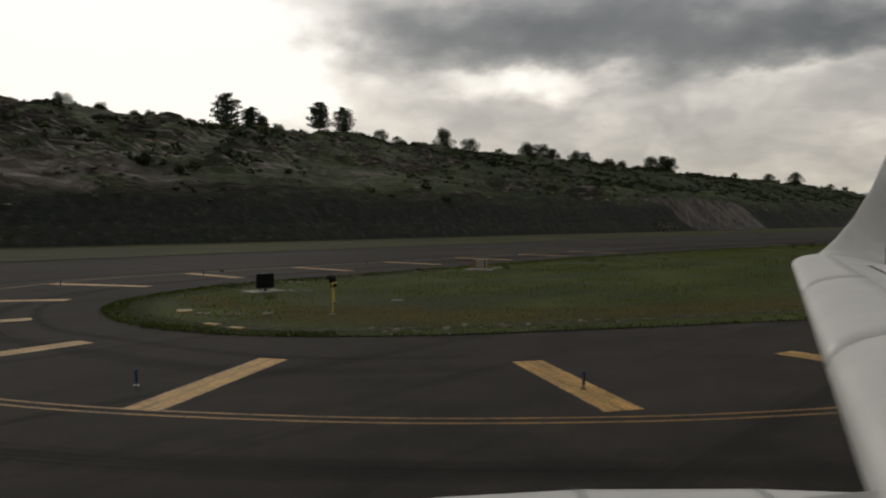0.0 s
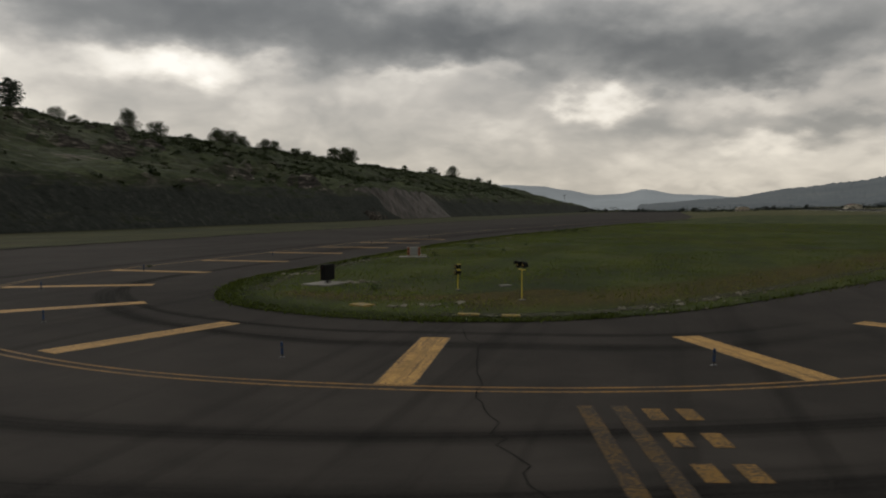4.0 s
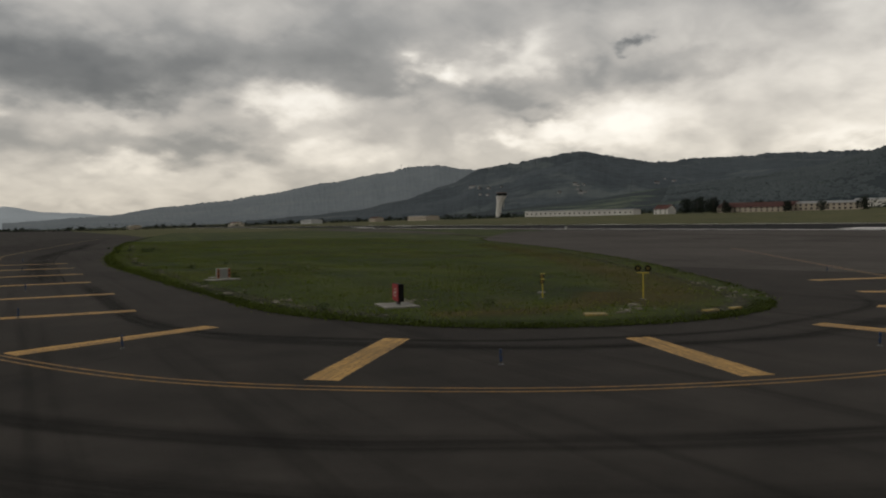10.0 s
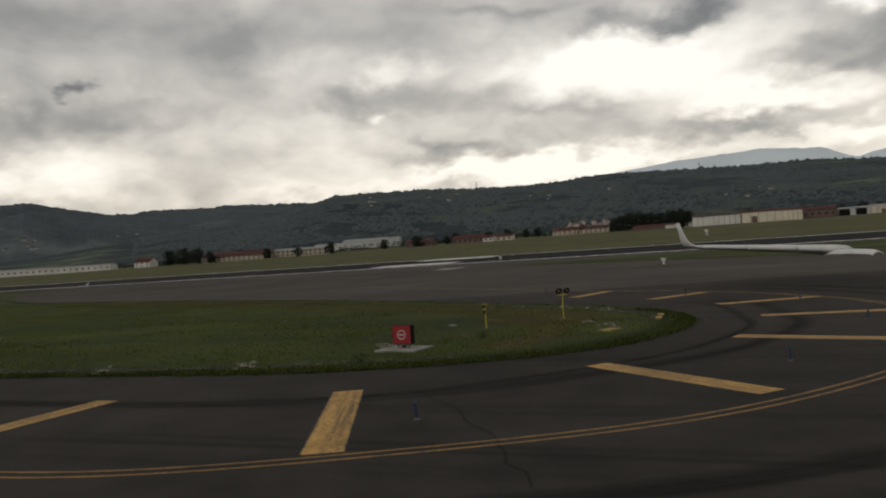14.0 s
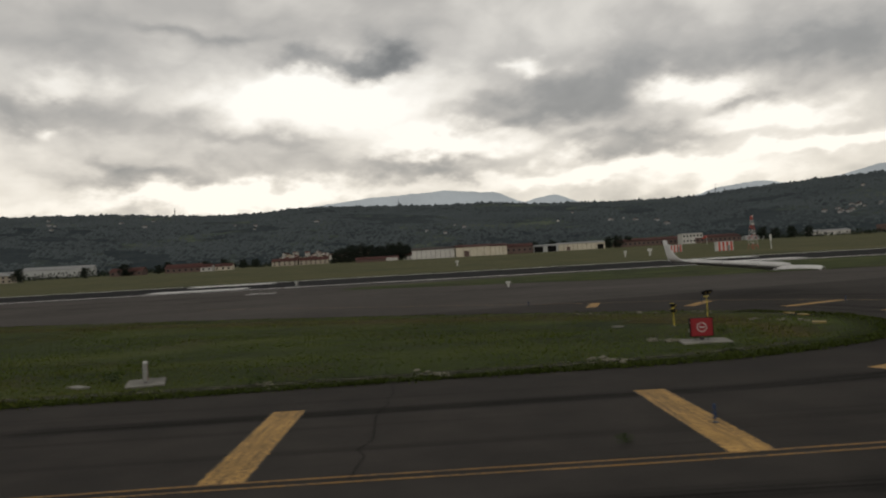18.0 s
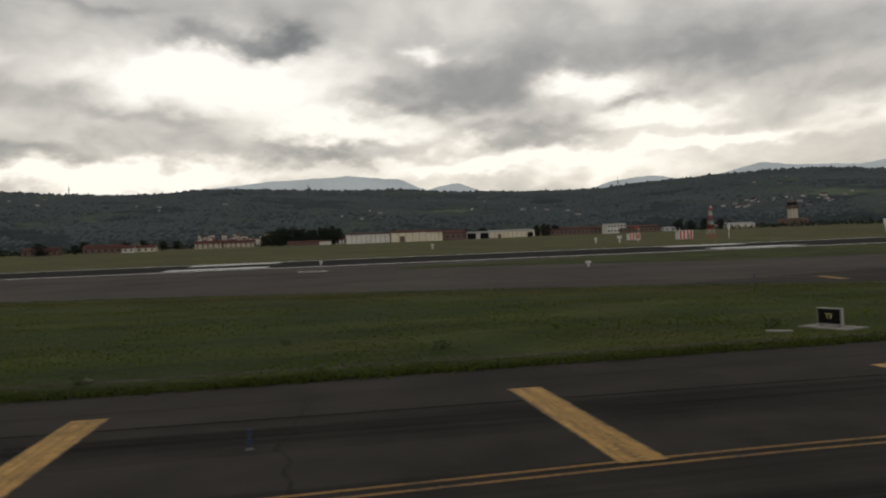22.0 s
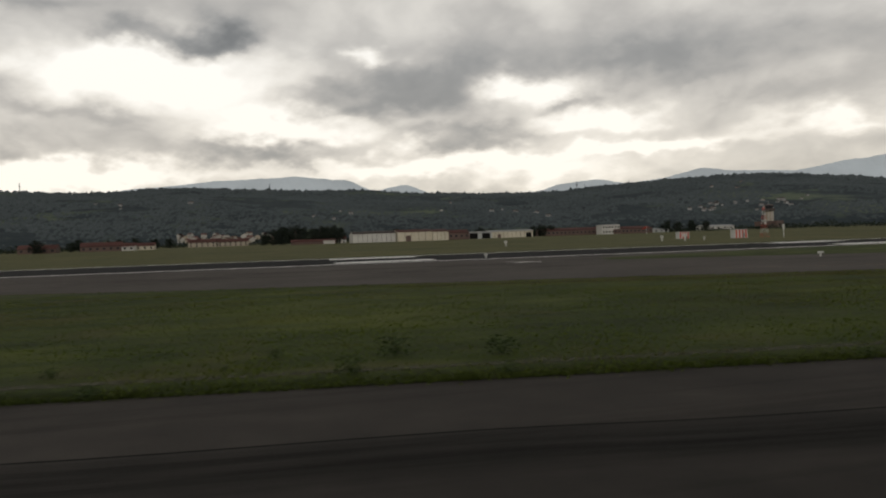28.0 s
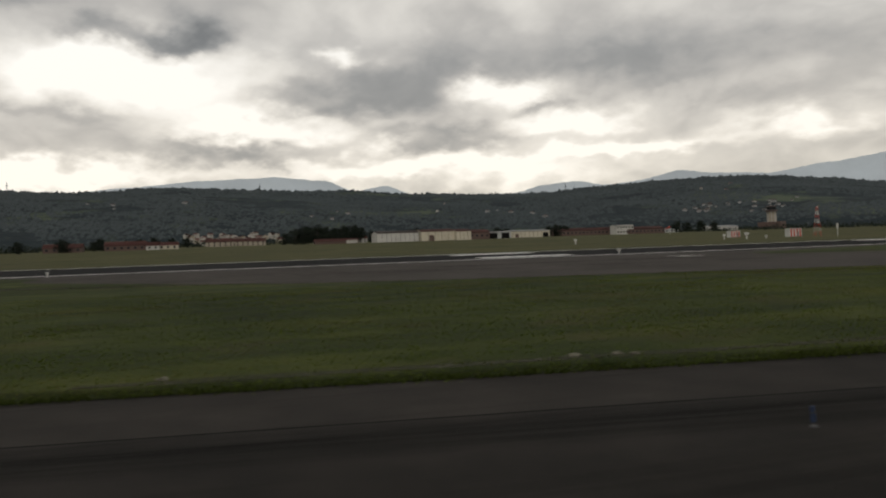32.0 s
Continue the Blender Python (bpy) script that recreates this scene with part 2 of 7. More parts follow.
def asphalt(name, dark, light, rough=0.85, streaks=0.5, gloss=0.035):
    m, g, sh = material(name, rough)
    p = place(g)
    big = g.noise(p, 0.045, 4, 0.6)
    patch = g.noise(p, 0.5, 5, 0.6)
    grain = g.noise(p, 26.0, 3, 0.7)
    stone = g.noise(p, 90.0, 2, 0.7)
    drag = g.noise(stretched(g, p, 0.025, 0.9), 1.0, 4, 0.6)
    fac = g.math("ADD", g.math("MULTIPLY", big, 0.35), g.math("MULTIPLY", patch, 0.35))
    fac = g.math("ADD", fac, g.math("MULTIPLY", grain, 0.2))
    fac = g.math("ADD", fac, g.math("MULTIPLY", stone, 0.2))
    base = g.ramp(g.span(fac, 0.42, 0.66), [(0, dark), (1, light)])
    rubber = g.span(drag, 0.52, 0.7, 0.0, streaks)
    base = g.mix(rubber, base, tuple(c * 0.55 for c in dark))
    g.put(sh, "Base Color", base)
    g.put(sh, "Roughness", g.span(patch, 0.3, 0.7, rough - 0.06, rough + 0.1))
    g.put(sh, "Specular IOR Level", gloss)
    bump(g, sh, g.math("ADD", stone, g.math("MULTIPLY", grain, 0.8)), 0.5, 0.006)
    return m


def worn_paint(name, paint, under, wear=0.5):
    m, g, sh = material(name, 0.65)
    p = place(g)
    a = g.noise(p, 1.3, 5, 0.7)
    b = g.noise(p, 14.0, 5, 0.7)
    c = g.noise(p, 0.5, 3, 0.5)
    tone = g.ramp(g.span(g.math("ADD", g.math("MULTIPLY", a, 0.5), g.math("MULTIPLY", c, 0.5)), 0.3, 0.7), [(0, tuple(v * 0.62 for v in paint)), (0.5, paint), (1, tuple(min(1, v * 1.25) for v in paint))])
    gone = g.span(g.math("ADD", g.math("MULTIPLY", b, 0.6), g.math("MULTIPLY", a, 0.4)), 1.02 - wear, 1.14 - wear)
    g.put(sh, "Base Color", g.mix(gone, tone, under))
    g.put(sh, "Specular IOR Level", 0.08)
    bump(g, sh, b, 0.4, 0.004)
    return m


def meadow(name, tones, dry, scale=1.0):
    m, g, sh = material(name, 0.9)
    p = place(g)
    big = g.noise(p, 0.03 * scale, 4, 0.55)
    run = g.noise(stretched(g, p, 0.05, 0.28), 1.0, 4, 0.55)
    tuft = g.noise(p, 0.9 * scale, 5, 0.65)
    blade = g.noise(p, 9.0, 4, 0.7)
    swathe = g.noise(p, 0.14 * scale, 4, 0.6)
    fac = g.math("ADD", g.math("MULTIPLY", big, 0.22), g.math("MULTIPLY", run, 0.34))
    fac = g.math("ADD", fac, g.math("MULTIPLY", swathe, 0.22))
    fac = g.math("ADD", fac, g.math("MULTIPLY", tuft, 0.12))
    fac = g.math("ADD", fac, g.math("MULTIPLY", blade, 0.1))
    base = g.ramp(g.span(fac, 0.41, 0.595), [(0, tones[0]), (0.5, tones[1]), (1, tones[2])])
    bare = g.span(g.noise(p, 0.11, 5, 0.65), 0.55, 0.70, 0.0, 0.7)
    g.put(sh, "Base Color", g.mix(bare, base, dry))
    g.put(sh, "Specular IOR Level", 0.1)
    bump(g, sh, g.math("ADD", tuft, blade), 0.5, 0.06)
    return m


def bar_paint(name, paint, under):
    """Thick old yellow paint: cracked along the bar, rubbed by tyres, dark where it has flaked off."""
    m, g, sh = material(name, 0.7)
    co = g.add("ShaderNodeUVMap").outputs[0]
    p = place(g)
    along = g.vmath("MULTIPLY", co, (0.3, 6.5, 1.0))
    seed = g.add("ShaderNodeObjectInfo").outputs["Random"]
    along = g.vmath("ADD", along, g.add("ShaderNodeCombineXYZ", Z=g.math("MULTIPLY", seed, 40.0)).outputs[0])
    streak = g.noise(along, 1.0, 5, 0.65)
    cloud = g.noise(p, 0.9, 5, 0.65)
    fleck = g.noise(p, 11.0, 5, 0.75)
    tone = g.ramp(g.span(g.math("ADD", g.math("MULTIPLY", streak, 0.5), g.math("MULTIPLY", cloud, 0.5)), 0.34, 0.66), [(0, tuple(v * 0.30 for v in paint)), (0.5, tuple(v * 0.85 for v in paint)), (1, tuple(min(1, v * 1.35) for v in paint))])
    gone = g.math("ADD", g.math("MULTIPLY", streak, 0.55), g.math("MULTIPLY", fleck, 0.45))
    gone = g.span(gone, 0.465, 0.57, 0.0, 0.9)
    crack = g.add("ShaderNodeTexVoronoi", Vector=g.vmath("MULTIPLY", g.vmath("ADD", co, g.vmath("MULTIPLY", g.add("ShaderNodeTexNoise", Vector=p, Scale=2.0).outputs["Color"], (0.35, 0.3, 0))), (0.3, 2.4, 1.0)), Scale=1.0)
    crack.feature = "DISTANCE_TO_EDGE"
    line = g.span(crack.outputs["Distance"], 0.0, 0.03, 0.55, 0.0)
    # the long edges have crumbled away to the asphalt
    across = g.add("ShaderNodeSeparateXYZ", Vector=co).outputs["Y"]
    rim = g.math("ADD", g.math("ABSOLUTE", g.math("SUBTRACT", across, 0.5)), g.math("MULTIPLY", g.math("SUBTRACT", g.noise(p, 5.0, 5, 0.7), 0.5), 0.22))
    # a dark seam worn along the middle by passing tyres
    wander = g.math("MULTIPLY", g.math("SUBTRACT", g.noise(g.vmath("MULTIPLY", along, (1.6, 0.0, 1.0)), 1.0, 3, 0.6), 0.5), 0.55)
    seam = g.span(g.math("ABSOLUTE", g.math("SUBTRACT", g.math("SUBTRACT", across, 0.5), wander)), 0.02, 0.11, 0.62, 0.0)
    seam = g.math("MULTIPLY", seam, g.span(cloud, 0.35, 0.6, 0.2, 1.0))
    worn = g.mix(g.math("MAXIMUM", g.math("MAXIMUM", gone, line), seam), tone, under)
    g.put(sh, "Base Color", g.mix(g.span(rim, 0.455, 0.49), worn, (0.03, 0.028, 0.026)))
    g.put(sh, "Specular IOR Level", 0.2)
    bump(g, sh, fleck, 0.4, 0.004)
    return m


def tyre_rubber(name):
    """Dark rubber laid on the asphalt by turning wheels, fading to nothing at its edges."""
    m, g, sh = material(name, 0.7)
    co = g.add("ShaderNodeUVMap").outputs[0]
    sep = g.add("ShaderNodeSeparateXYZ", Vector=co)
    side = g.math("ABSOLUTE", g.math("SUBTRACT", sep.outputs["Y"], 0.5))
    tail = g.add("ShaderNodeUVMap")
    tail.uv_map = "ends"
    tail = g.add("ShaderNodeSeparateXYZ", Vector=tail.outputs[0]).outputs["X"]
    soft = g.math("MULTIPLY", g.span(side, 0.12, 0.5, 1.0, 0.0), g.span(tail, 0.0, 9.0))
    run = g.noise(g.vmath("MULTIPLY", co, (0.06, 6.0, 1.0)), 1.0, 4, 0.6)
    grain = g.noise(place(g), 18.0, 4, 0.7)
    amount = g.math("MULTIPLY", g.math("MULTIPLY", soft, g.span(run, 0.3, 0.7, 0.1, 1.0)), g.span(grain, 0.3, 0.7, 0.35, 0.85))
    g.put(sh, "Base Color", (0.008, 0.008, 0.008, 1))
    g.put(sh, "Alpha", amount)
    g.put(sh, "Specular IOR Level", 0.03)
    return m


MAT = {}
MAT["rubber"] = tyre_rubber("tyre_rubber")
MAT["sealant"] = mottled("crack_sealant", ((0.006, 0.006, 0.006), (0.012, 0.012, 0.012)), (3, 20), 0.92, spec=0.02, bumps=0)
MAT["asphalt"] = asphalt("asphalt_taxiway", (0.0155, 0.0145, 0.0134), (0.049, 0.0448, 0.0406))
MAT["dark_asphalt"] = asphalt("asphalt_lane", (0.0130, 0.0122, 0.0113), (0.0395, 0.0363, 0.033))
MAT["old_asphalt"] = asphalt("asphalt_worn", (0.037, 0.034, 0.0312), (0.082, 0.0752, 0.069), 0.88, 0.6, 0.03)
MAT["runway"] = asphalt("asphalt_runway", (0.014, 0.014, 0.015), (0.026, 0.026, 0.027), 0.9, 0.4, 0.02)
MAT["yellow"] = bar_paint("yellow_paint", (0.46, 0.270, 0.074), (0.080, 0.048, 0.020))
MAT["yellow_thin"] = worn_paint("yellow_line_paint", (0.21, 0.118, 0.036), (0.045, 0.038, 0.032), 0.56)
MAT["yellow_old"] = worn_paint("faded_yellow_paint", (0.20, 0.115, 0.030), (0.030, 0.027, 0.024), 0.56)
MAT["yellow_faint"] = worn_paint("nearly_lost_yellow_paint", (0.115, 0.068, 0.020), (0.024, 0.022, 0.020), 0.60)
MAT["white"] = worn_paint("white_paint", (0.62, 0.62, 0.60), (0.10, 0.10, 0.10), 0.42)
MAT["grass"] = meadow("meadow_grass", ((0.010, 0.0175, 0.0032), (0.0255, 0.0365, 0.0058), (0.056, 0.066, 0.012)), (0.052, 0.044, 0.017))
MAT["verge"] = meadow("verge_grass", ((0.011, 0.016, 0.004), (0.024, 0.028, 0.007), (0.043, 0.042, 0.013)), (0.038, 0.031, 0.014))
MAT["field"] = meadow("field_grass", ((0.034, 0.039, 0.012), (0.055, 0.057, 0.020), (0.079, 0.075, 0.029)), (0.074, 0.062, 0.030), 0.5)
MAT["concrete"] = mottled("concrete", ((0.075, 0.072, 0.06), (0.15, 0.145, 0.128), (0.25, 0.24, 0.215)), (1.8, 14), 0.9)


# ---- building helpers ----
def mesh_of(name, bm):
    me = bpy.data.meshes.new(name)
    bm.to_mesh(me)
    bm.free()
    return me


def part(name, bm, mat, parent, label=""):
    """One mesh object under a thing or under a part."""
    me = bm if isinstance(bm, bpy.types.Mesh) else mesh_of(name, bm)
    if mat is not None and not me.materials:
        me.materials.append(mat)
    ob = new(name, me)
    ob.parent = parent
    return tagged(ob, label) if label else ob


def single(name, bm, mat, m=None, **tags):
    me = mesh_of(name, bm)
    for one in mat if isinstance(mat, (list, tuple)) else [mat]:
        me.materials.append(one)
    ob = new(name, me)
    if m is not None:
        ob.matrix_basis = m
    return tagged(ob, **tags)


def thing(name, m, **tags):
    ob = new(name)
    ob.empty_display_size = 0.2
    ob.matrix_basis = m
    return tagged(ob, **tags)


def box(bm, x0, x1, y0, y1, z0, z1, bevel=0.0):
    r = bmesh.ops.create_cube(bm, size=1, matrix=Matrix.Translation(((x0 + x1) / 2, (y0 + y1) / 2, (z0 + z1) / 2)) @ Matrix.Diagonal((x1 - x0, y1 - y0, z1 - z0, 1)))
    if bevel:
        edges = list({e for v in r["verts"] for e in v.link_edges})
        bmesh.ops.bevel(bm, geom=edges, offset=bevel, segments=2, affect="EDGES", profile=0.6)
    return bm


def tube(bm, z0, z1, r0, r1, seg=12, m=None):
    m = m or Matrix()
    bmesh.ops.create_cone(bm, cap_ends=True, segments=seg, radius1=r0, radius2=r1, depth=z1 - z0, matrix=m @ Matrix.Translation((0, 0, (z0 + z1) / 2)))
    return bm


def fresh():
    return bmesh.new()


def on_ground(points, lift):
    """A sheet over the airfield with this outline (x, y), broken where the ground starts to climb."""
    bm = fresh()
    bm.faces.new([bm.verts.new((x, y, 0)) for x, y in points])
    bmesh.ops.triangulate(bm, faces=bm.faces[:])
    bmesh.ops.bisect_plane(bm, geom=bm.verts[:] + bm.edges[:] + bm.faces[:], plane_co=(*xy(0, 50), 0), plane_no=(DY, -DX, 0))
    for v in bm.verts:
        v.co.z = gz(v.co.x, v.co.y) + lift
    bmesh.ops.recalc_face_normals(bm, faces=bm.faces[:])
    if sum(f.normal.z for f in bm.faces) < 0:
        bmesh.ops.reverse_faces(bm, faces=bm.faces[:])
    return bm


def spline(points, steps=8):
    """A smooth curve through the points (Catmull-Rom)."""
    pts = [Vector(p) for p in points]
    pts = [pts[0] * 2 - pts[1]] + pts + [pts[-1] * 2 - pts[-2]]
    out = []
    for a, b, c, d in zip(pts, pts[1:], pts[2:], pts[3:]):
        for i in range(steps):
            t = i / steps
            out.append(0.5 * ((2 * b) + (c - a) * t + (2 * a - 5 * b + 4 * c - d) * t * t + (3 * b - a - 3 * c + d) * t ** 3))
    out.append(pts[-2])
    return out


def strip(bm, line, offset, width, lift):
    """A painted band along a line of (x, y), offset to its left."""
    last = None
    n = len(line)
    uv = bm.loops.layers.uv.new("UVMap")
    ends = bm.loops.layers.uv.new("ends")
    run = [0.0]
    for a, b in zip(line, line[1:]):
        run.append(run[-1] + (b - a).length)
    for i, p in enumerate(line):
        d = (line[min(i + 1, n - 1)] - line[max(i - 1, 0)]).normalized()
        left = Vector((-d.y, d.x))
        pair = []
        for k in (offset - width / 2, offset + width / 2):
            q = p + left * k
            pair.append(bm.verts.new((q.x, q.y, gz(q.x, q.y) + lift)))
        if last:
            face = bm.faces.new((last[0], pair[0], pair[1], last[1]))
            for loop, (u, v) in zip(face.loops, ((run[i - 1], 0), (run[i], 0), (run[i], 1), (run[i - 1], 1))):
                loop[uv].uv = u, v
                loop[ends].uv = min(u, run[-1] - u), v
        last = pair
    bmesh.ops.recalc_face_normals(bm, faces=bm.faces[:])
    if sum(f.normal.z for f in bm.faces) < 0:
        bmesh.ops.reverse_faces(bm, faces=bm.faces[:])
    return bm


def patch(s0, s1, n0, n1):
    return [xy(s0, n0), xy(s1, n0), xy(s1, n1), xy(s0, n1)]


# ---- ground, pavements ----
def make_ground():
    ns = [-4600, -3000, -1800, -1000, -600, -300, -200, -120, -60, 0, 50, 100, 160, 250, 400, 600, 900, 1300, 2000, 3000, 4600]
    ss = [-4600, -3000, -1800, -1000, -600, -300, -150, -50, 50, 150, 300, 600, 1000, 1800, 3000, 4600]
    bm = fresh()
    rows = [[bm.verts.new((*xy(s, n), min(rise(n), 30) - 0.05)) for n in ns] for s in ss]
    for a, b in zip(rows, rows[1:]):
        for i in range(len(ns) - 1):
            bm.faces.new((a[i], a[i + 1], b[i + 1], b[i]))
    bmesh.ops.recalc_face_normals(bm, faces=bm.faces[:])
    single("ground", bm, MAT["field"], label="airfield ground of mown dry yellowish grass", category="ground", kind="structure")


make_ground()
# the taxiway beside the rock cutting and the wide turn at its foot
single("road_taxiway", on_ground([xy(-150, -150), xy(10, -82), xy(1700, -82), xy(1700, 20), xy(400, 0), xy(60, -20), xy(45, -5), xy(-150, 60)], 0.0), MAT["asphalt"],
       label="dark asphalt taxiway with tyre-worn streaks", category="taxiway", kind="structure")
single("road_crossing", on_ground([xy(-150, 60), xy(45, -5), xy(60, -20), xy(175, 15), xy(400, 40), xy(400, 112), xy(-300, 101), xy(-300, 60)], 0.0), MAT["old_asphalt"],
       label="worn pale brownish asphalt between taxiway and runway", category="taxiway", kind="structure")
# the runway has its own axis, a little off the taxiway's
RX, RY, RW = 0.5225, 0.8526, 101.0


def rxy(s, n):
    return RX * s + RY * n, RY * s - RX * n


single("road_runway", on_ground([rxy(-1400, RW - 3), rxy(2600, RW - 3), rxy(2600, RW + 46), rxy(-1400, RW + 46)], 0.006), MAT["runway"], label="dark asphalt runway with white edge lines", category="runway", kind="structure")

# island of grass between the taxiway and the old crossing
ISLAND = [(260, 400), (140, 262), (75, 184), (51, 153.3), (38.1, 136.3), (28.8, 122.9), (13, 101.8), (0.8, 83.4), (-4.8, 73.1), (-9.9, 63.2), (-13.6, 56.2), (-16.8, 49.6), (-20.2, 43), (-21.6, 39.5), (-22.3, 35.2), (-21.9, 30.6), (-19.6, 26.7), (-16.2, 23.9), (-12.4, 22.6), (-8.5, 22.8), (-3.7, 24.4),
          (6.2, 29.6), (25, 40.0), (45, 54), (71, 74.5), (92, 92), (112, 104), (123, 110), (160, 150), (260, 290)]
shore = spline(ISLAND, 6)
single("ground_island", on_ground([(p.x, p.y) for p in shore], 0.035), MAT["grass"], label="long island of mown green grass between the pavements", category="grass", kind="structure")
# grass wedges beside the runway
WEDGES = [[(90.5, 7.5), (65.5, -14), (33, -48), (-60, -190), (-20, -200), rxy(-60, 96), rxy(-10, 96.5), (97, 1)],
          [(124, 108.5), (147, 129), (190, 170), (330, 330), rxy(500, 95), rxy(220, 95), (160, 122)]]
for w in WEDGES:
    single("ground_wedge", on_ground([(p.x, p.y) for p in spline(w, 4)], 0.03), MAT["grass"], label="narrow wedge of green grass beside the runway", category="grass", kind="structure")
# lighter mown verge between the taxiway and the rock cutting
single("ground_verge", on_ground(patch(-150, 1700, -134, -77.5), 0.02), MAT["verge"], label="dry yellowish grass verge below the rock cutting", category="grass", kind="structure")

# ---- painted marks ----
EDGE = [(60, 38), (14, 20.5), (4.3, 15.75), (-0.8, 13.95), (-5.9, 13.05), (-12.0, 13.05), (-18.1, 14.7), (-23.5, 17.6), (-28.1, 22.2), (-31.0, 27.0), (-32.75, 32), (-33.05, 37.6), (-32.4, 43.6), (-30.0, 48.9), (-24.8, 58.2), (-20.3, 66.9), (-16.4, 73.7), (-10.8, 84.7), (-4.8, 94.8), (2.0, 106), (11.5, 121.5), (35.0, 152), (120, 262)]
edge_line = spline([Vector(p) for p in EDGE], 10)
for k in (-0.17, 0.17):
    single("trim_edge_line", strip(fresh(), edge_line, k, 0.12, 0.006), MAT["yellow_thin"], label="thin yellow taxiway edge line, slightly worn", category="road marking", kind="structure")
# a narrow dark strip where the verge meets the asphalt
verge_edge = [Vector(xy(s, -77.5 + 0.5 * math.sin(s * 0.7))) for s in range(-120, 900, 4)]
single("trim_verge_edge", strip(fresh(), verge_edge, 0.0, 1.1, 0.03), MAT["sealant"], label="dark narrow strip between verge grass and asphalt", category="soil", kind="structure")
BARS = [(0.45, 14.95, -1.97, 19.8), (-8.8, 13.03, -8.67, 18.77), (-17.7, 14.8, -15.6, 20.3), (-25.8, 20.5, -21.4, 24.7), (-31.05, 29.05, -25.0, 31.2), (-32.6, 39.3, -25.75, 38.75), (-29.6, 49.3, -23.7, 45.85), (-24.96, 57.53, -18.95, 54.2), (-20.17, 66.83, -14.2, 63.55),
        (-15.33, 75.63, -9.08, 72.3), (-10.17, 84.96, -4.07, 81.51), (-5.03, 94.24, 0.94, 90.57), (8.9, 18.6, 4.9, 22.6)]
for x0, y0, x1, y1 in BARS:
    a, b = Vector((x0, y0)), Vector((x1, y1))
    line = [a.lerp(b, i / 12) for i in range(13)]
    single("trim_shoulder_bar", strip(fresh(), line, 0.0, 0.88, 0.007), MAT["yellow"], label="broad worn yellow bar painted across the asphalt shoulder", category="road marking", kind="structure")


def dashes():
    """Holding position: two solid and two broken bands across the taxiway."""
    a, b = Vector((-14.55, 12.3)), Vector((-16.6, 4.5))
    d = (b - a).normalized()
    right = Vector((-d.y, d.x))
    for k in (0.0, 0.62):
        line = [a - right * -k + d * i for i in range(0, 13)]
        single("trim_holding_line", strip(fresh(), line, 0.0, 0.3, 0.008), MAT["yellow_faint"], label="faded yellow holding line across the taxiway", category="road marking", kind="structure")
    for k in (1.15, 1.75):
        for i in range(7):
            p = a + right * k + d * (0.2 + 1.5 * i)
            single("trim_holding_dash", strip(fresh(), [p, p + d * 0.75], 0.0, 0.32, 0.008), MAT["yellow_old"], label="short worn yellow dash of the holding mark", category="road marking", kind="structure")


dashes()
for n in (RW, RW + 43):
    single("trim_runway_line", strip(fresh(), [Vector(rxy(s, n)) for s in range(-1300, 2500, 100)], 0, 1.8, 0.012), MAT["white"], label="white runway edge line", category="road marking", kind="structure")
for s0 in (-47, 80.5, 400):
    for n in (RW + 6, RW + 33):
        for k in (0, 2.7, 5.4):
            single("trim_touchdown_mark", strip(fresh(), [Vector(rxy(s0, n + k)), Vector(rxy(s0 + 22.5, n + k))], 0, 2.3, 0.014), MAT["white"], label="white touchdown stripe on the runway", category="road marking", kind="structure")
for x, y in ((99.3, 16.6), (102.5, 15.0)):
    single("trim_white_mark", strip(fresh(), [Vector((x, y)), Vector((x + 3, y + 4.5))], 0, 0.8, 0.01), MAT["white"], label="worn white mark on the old asphalt", category="road marking", kind="structure")


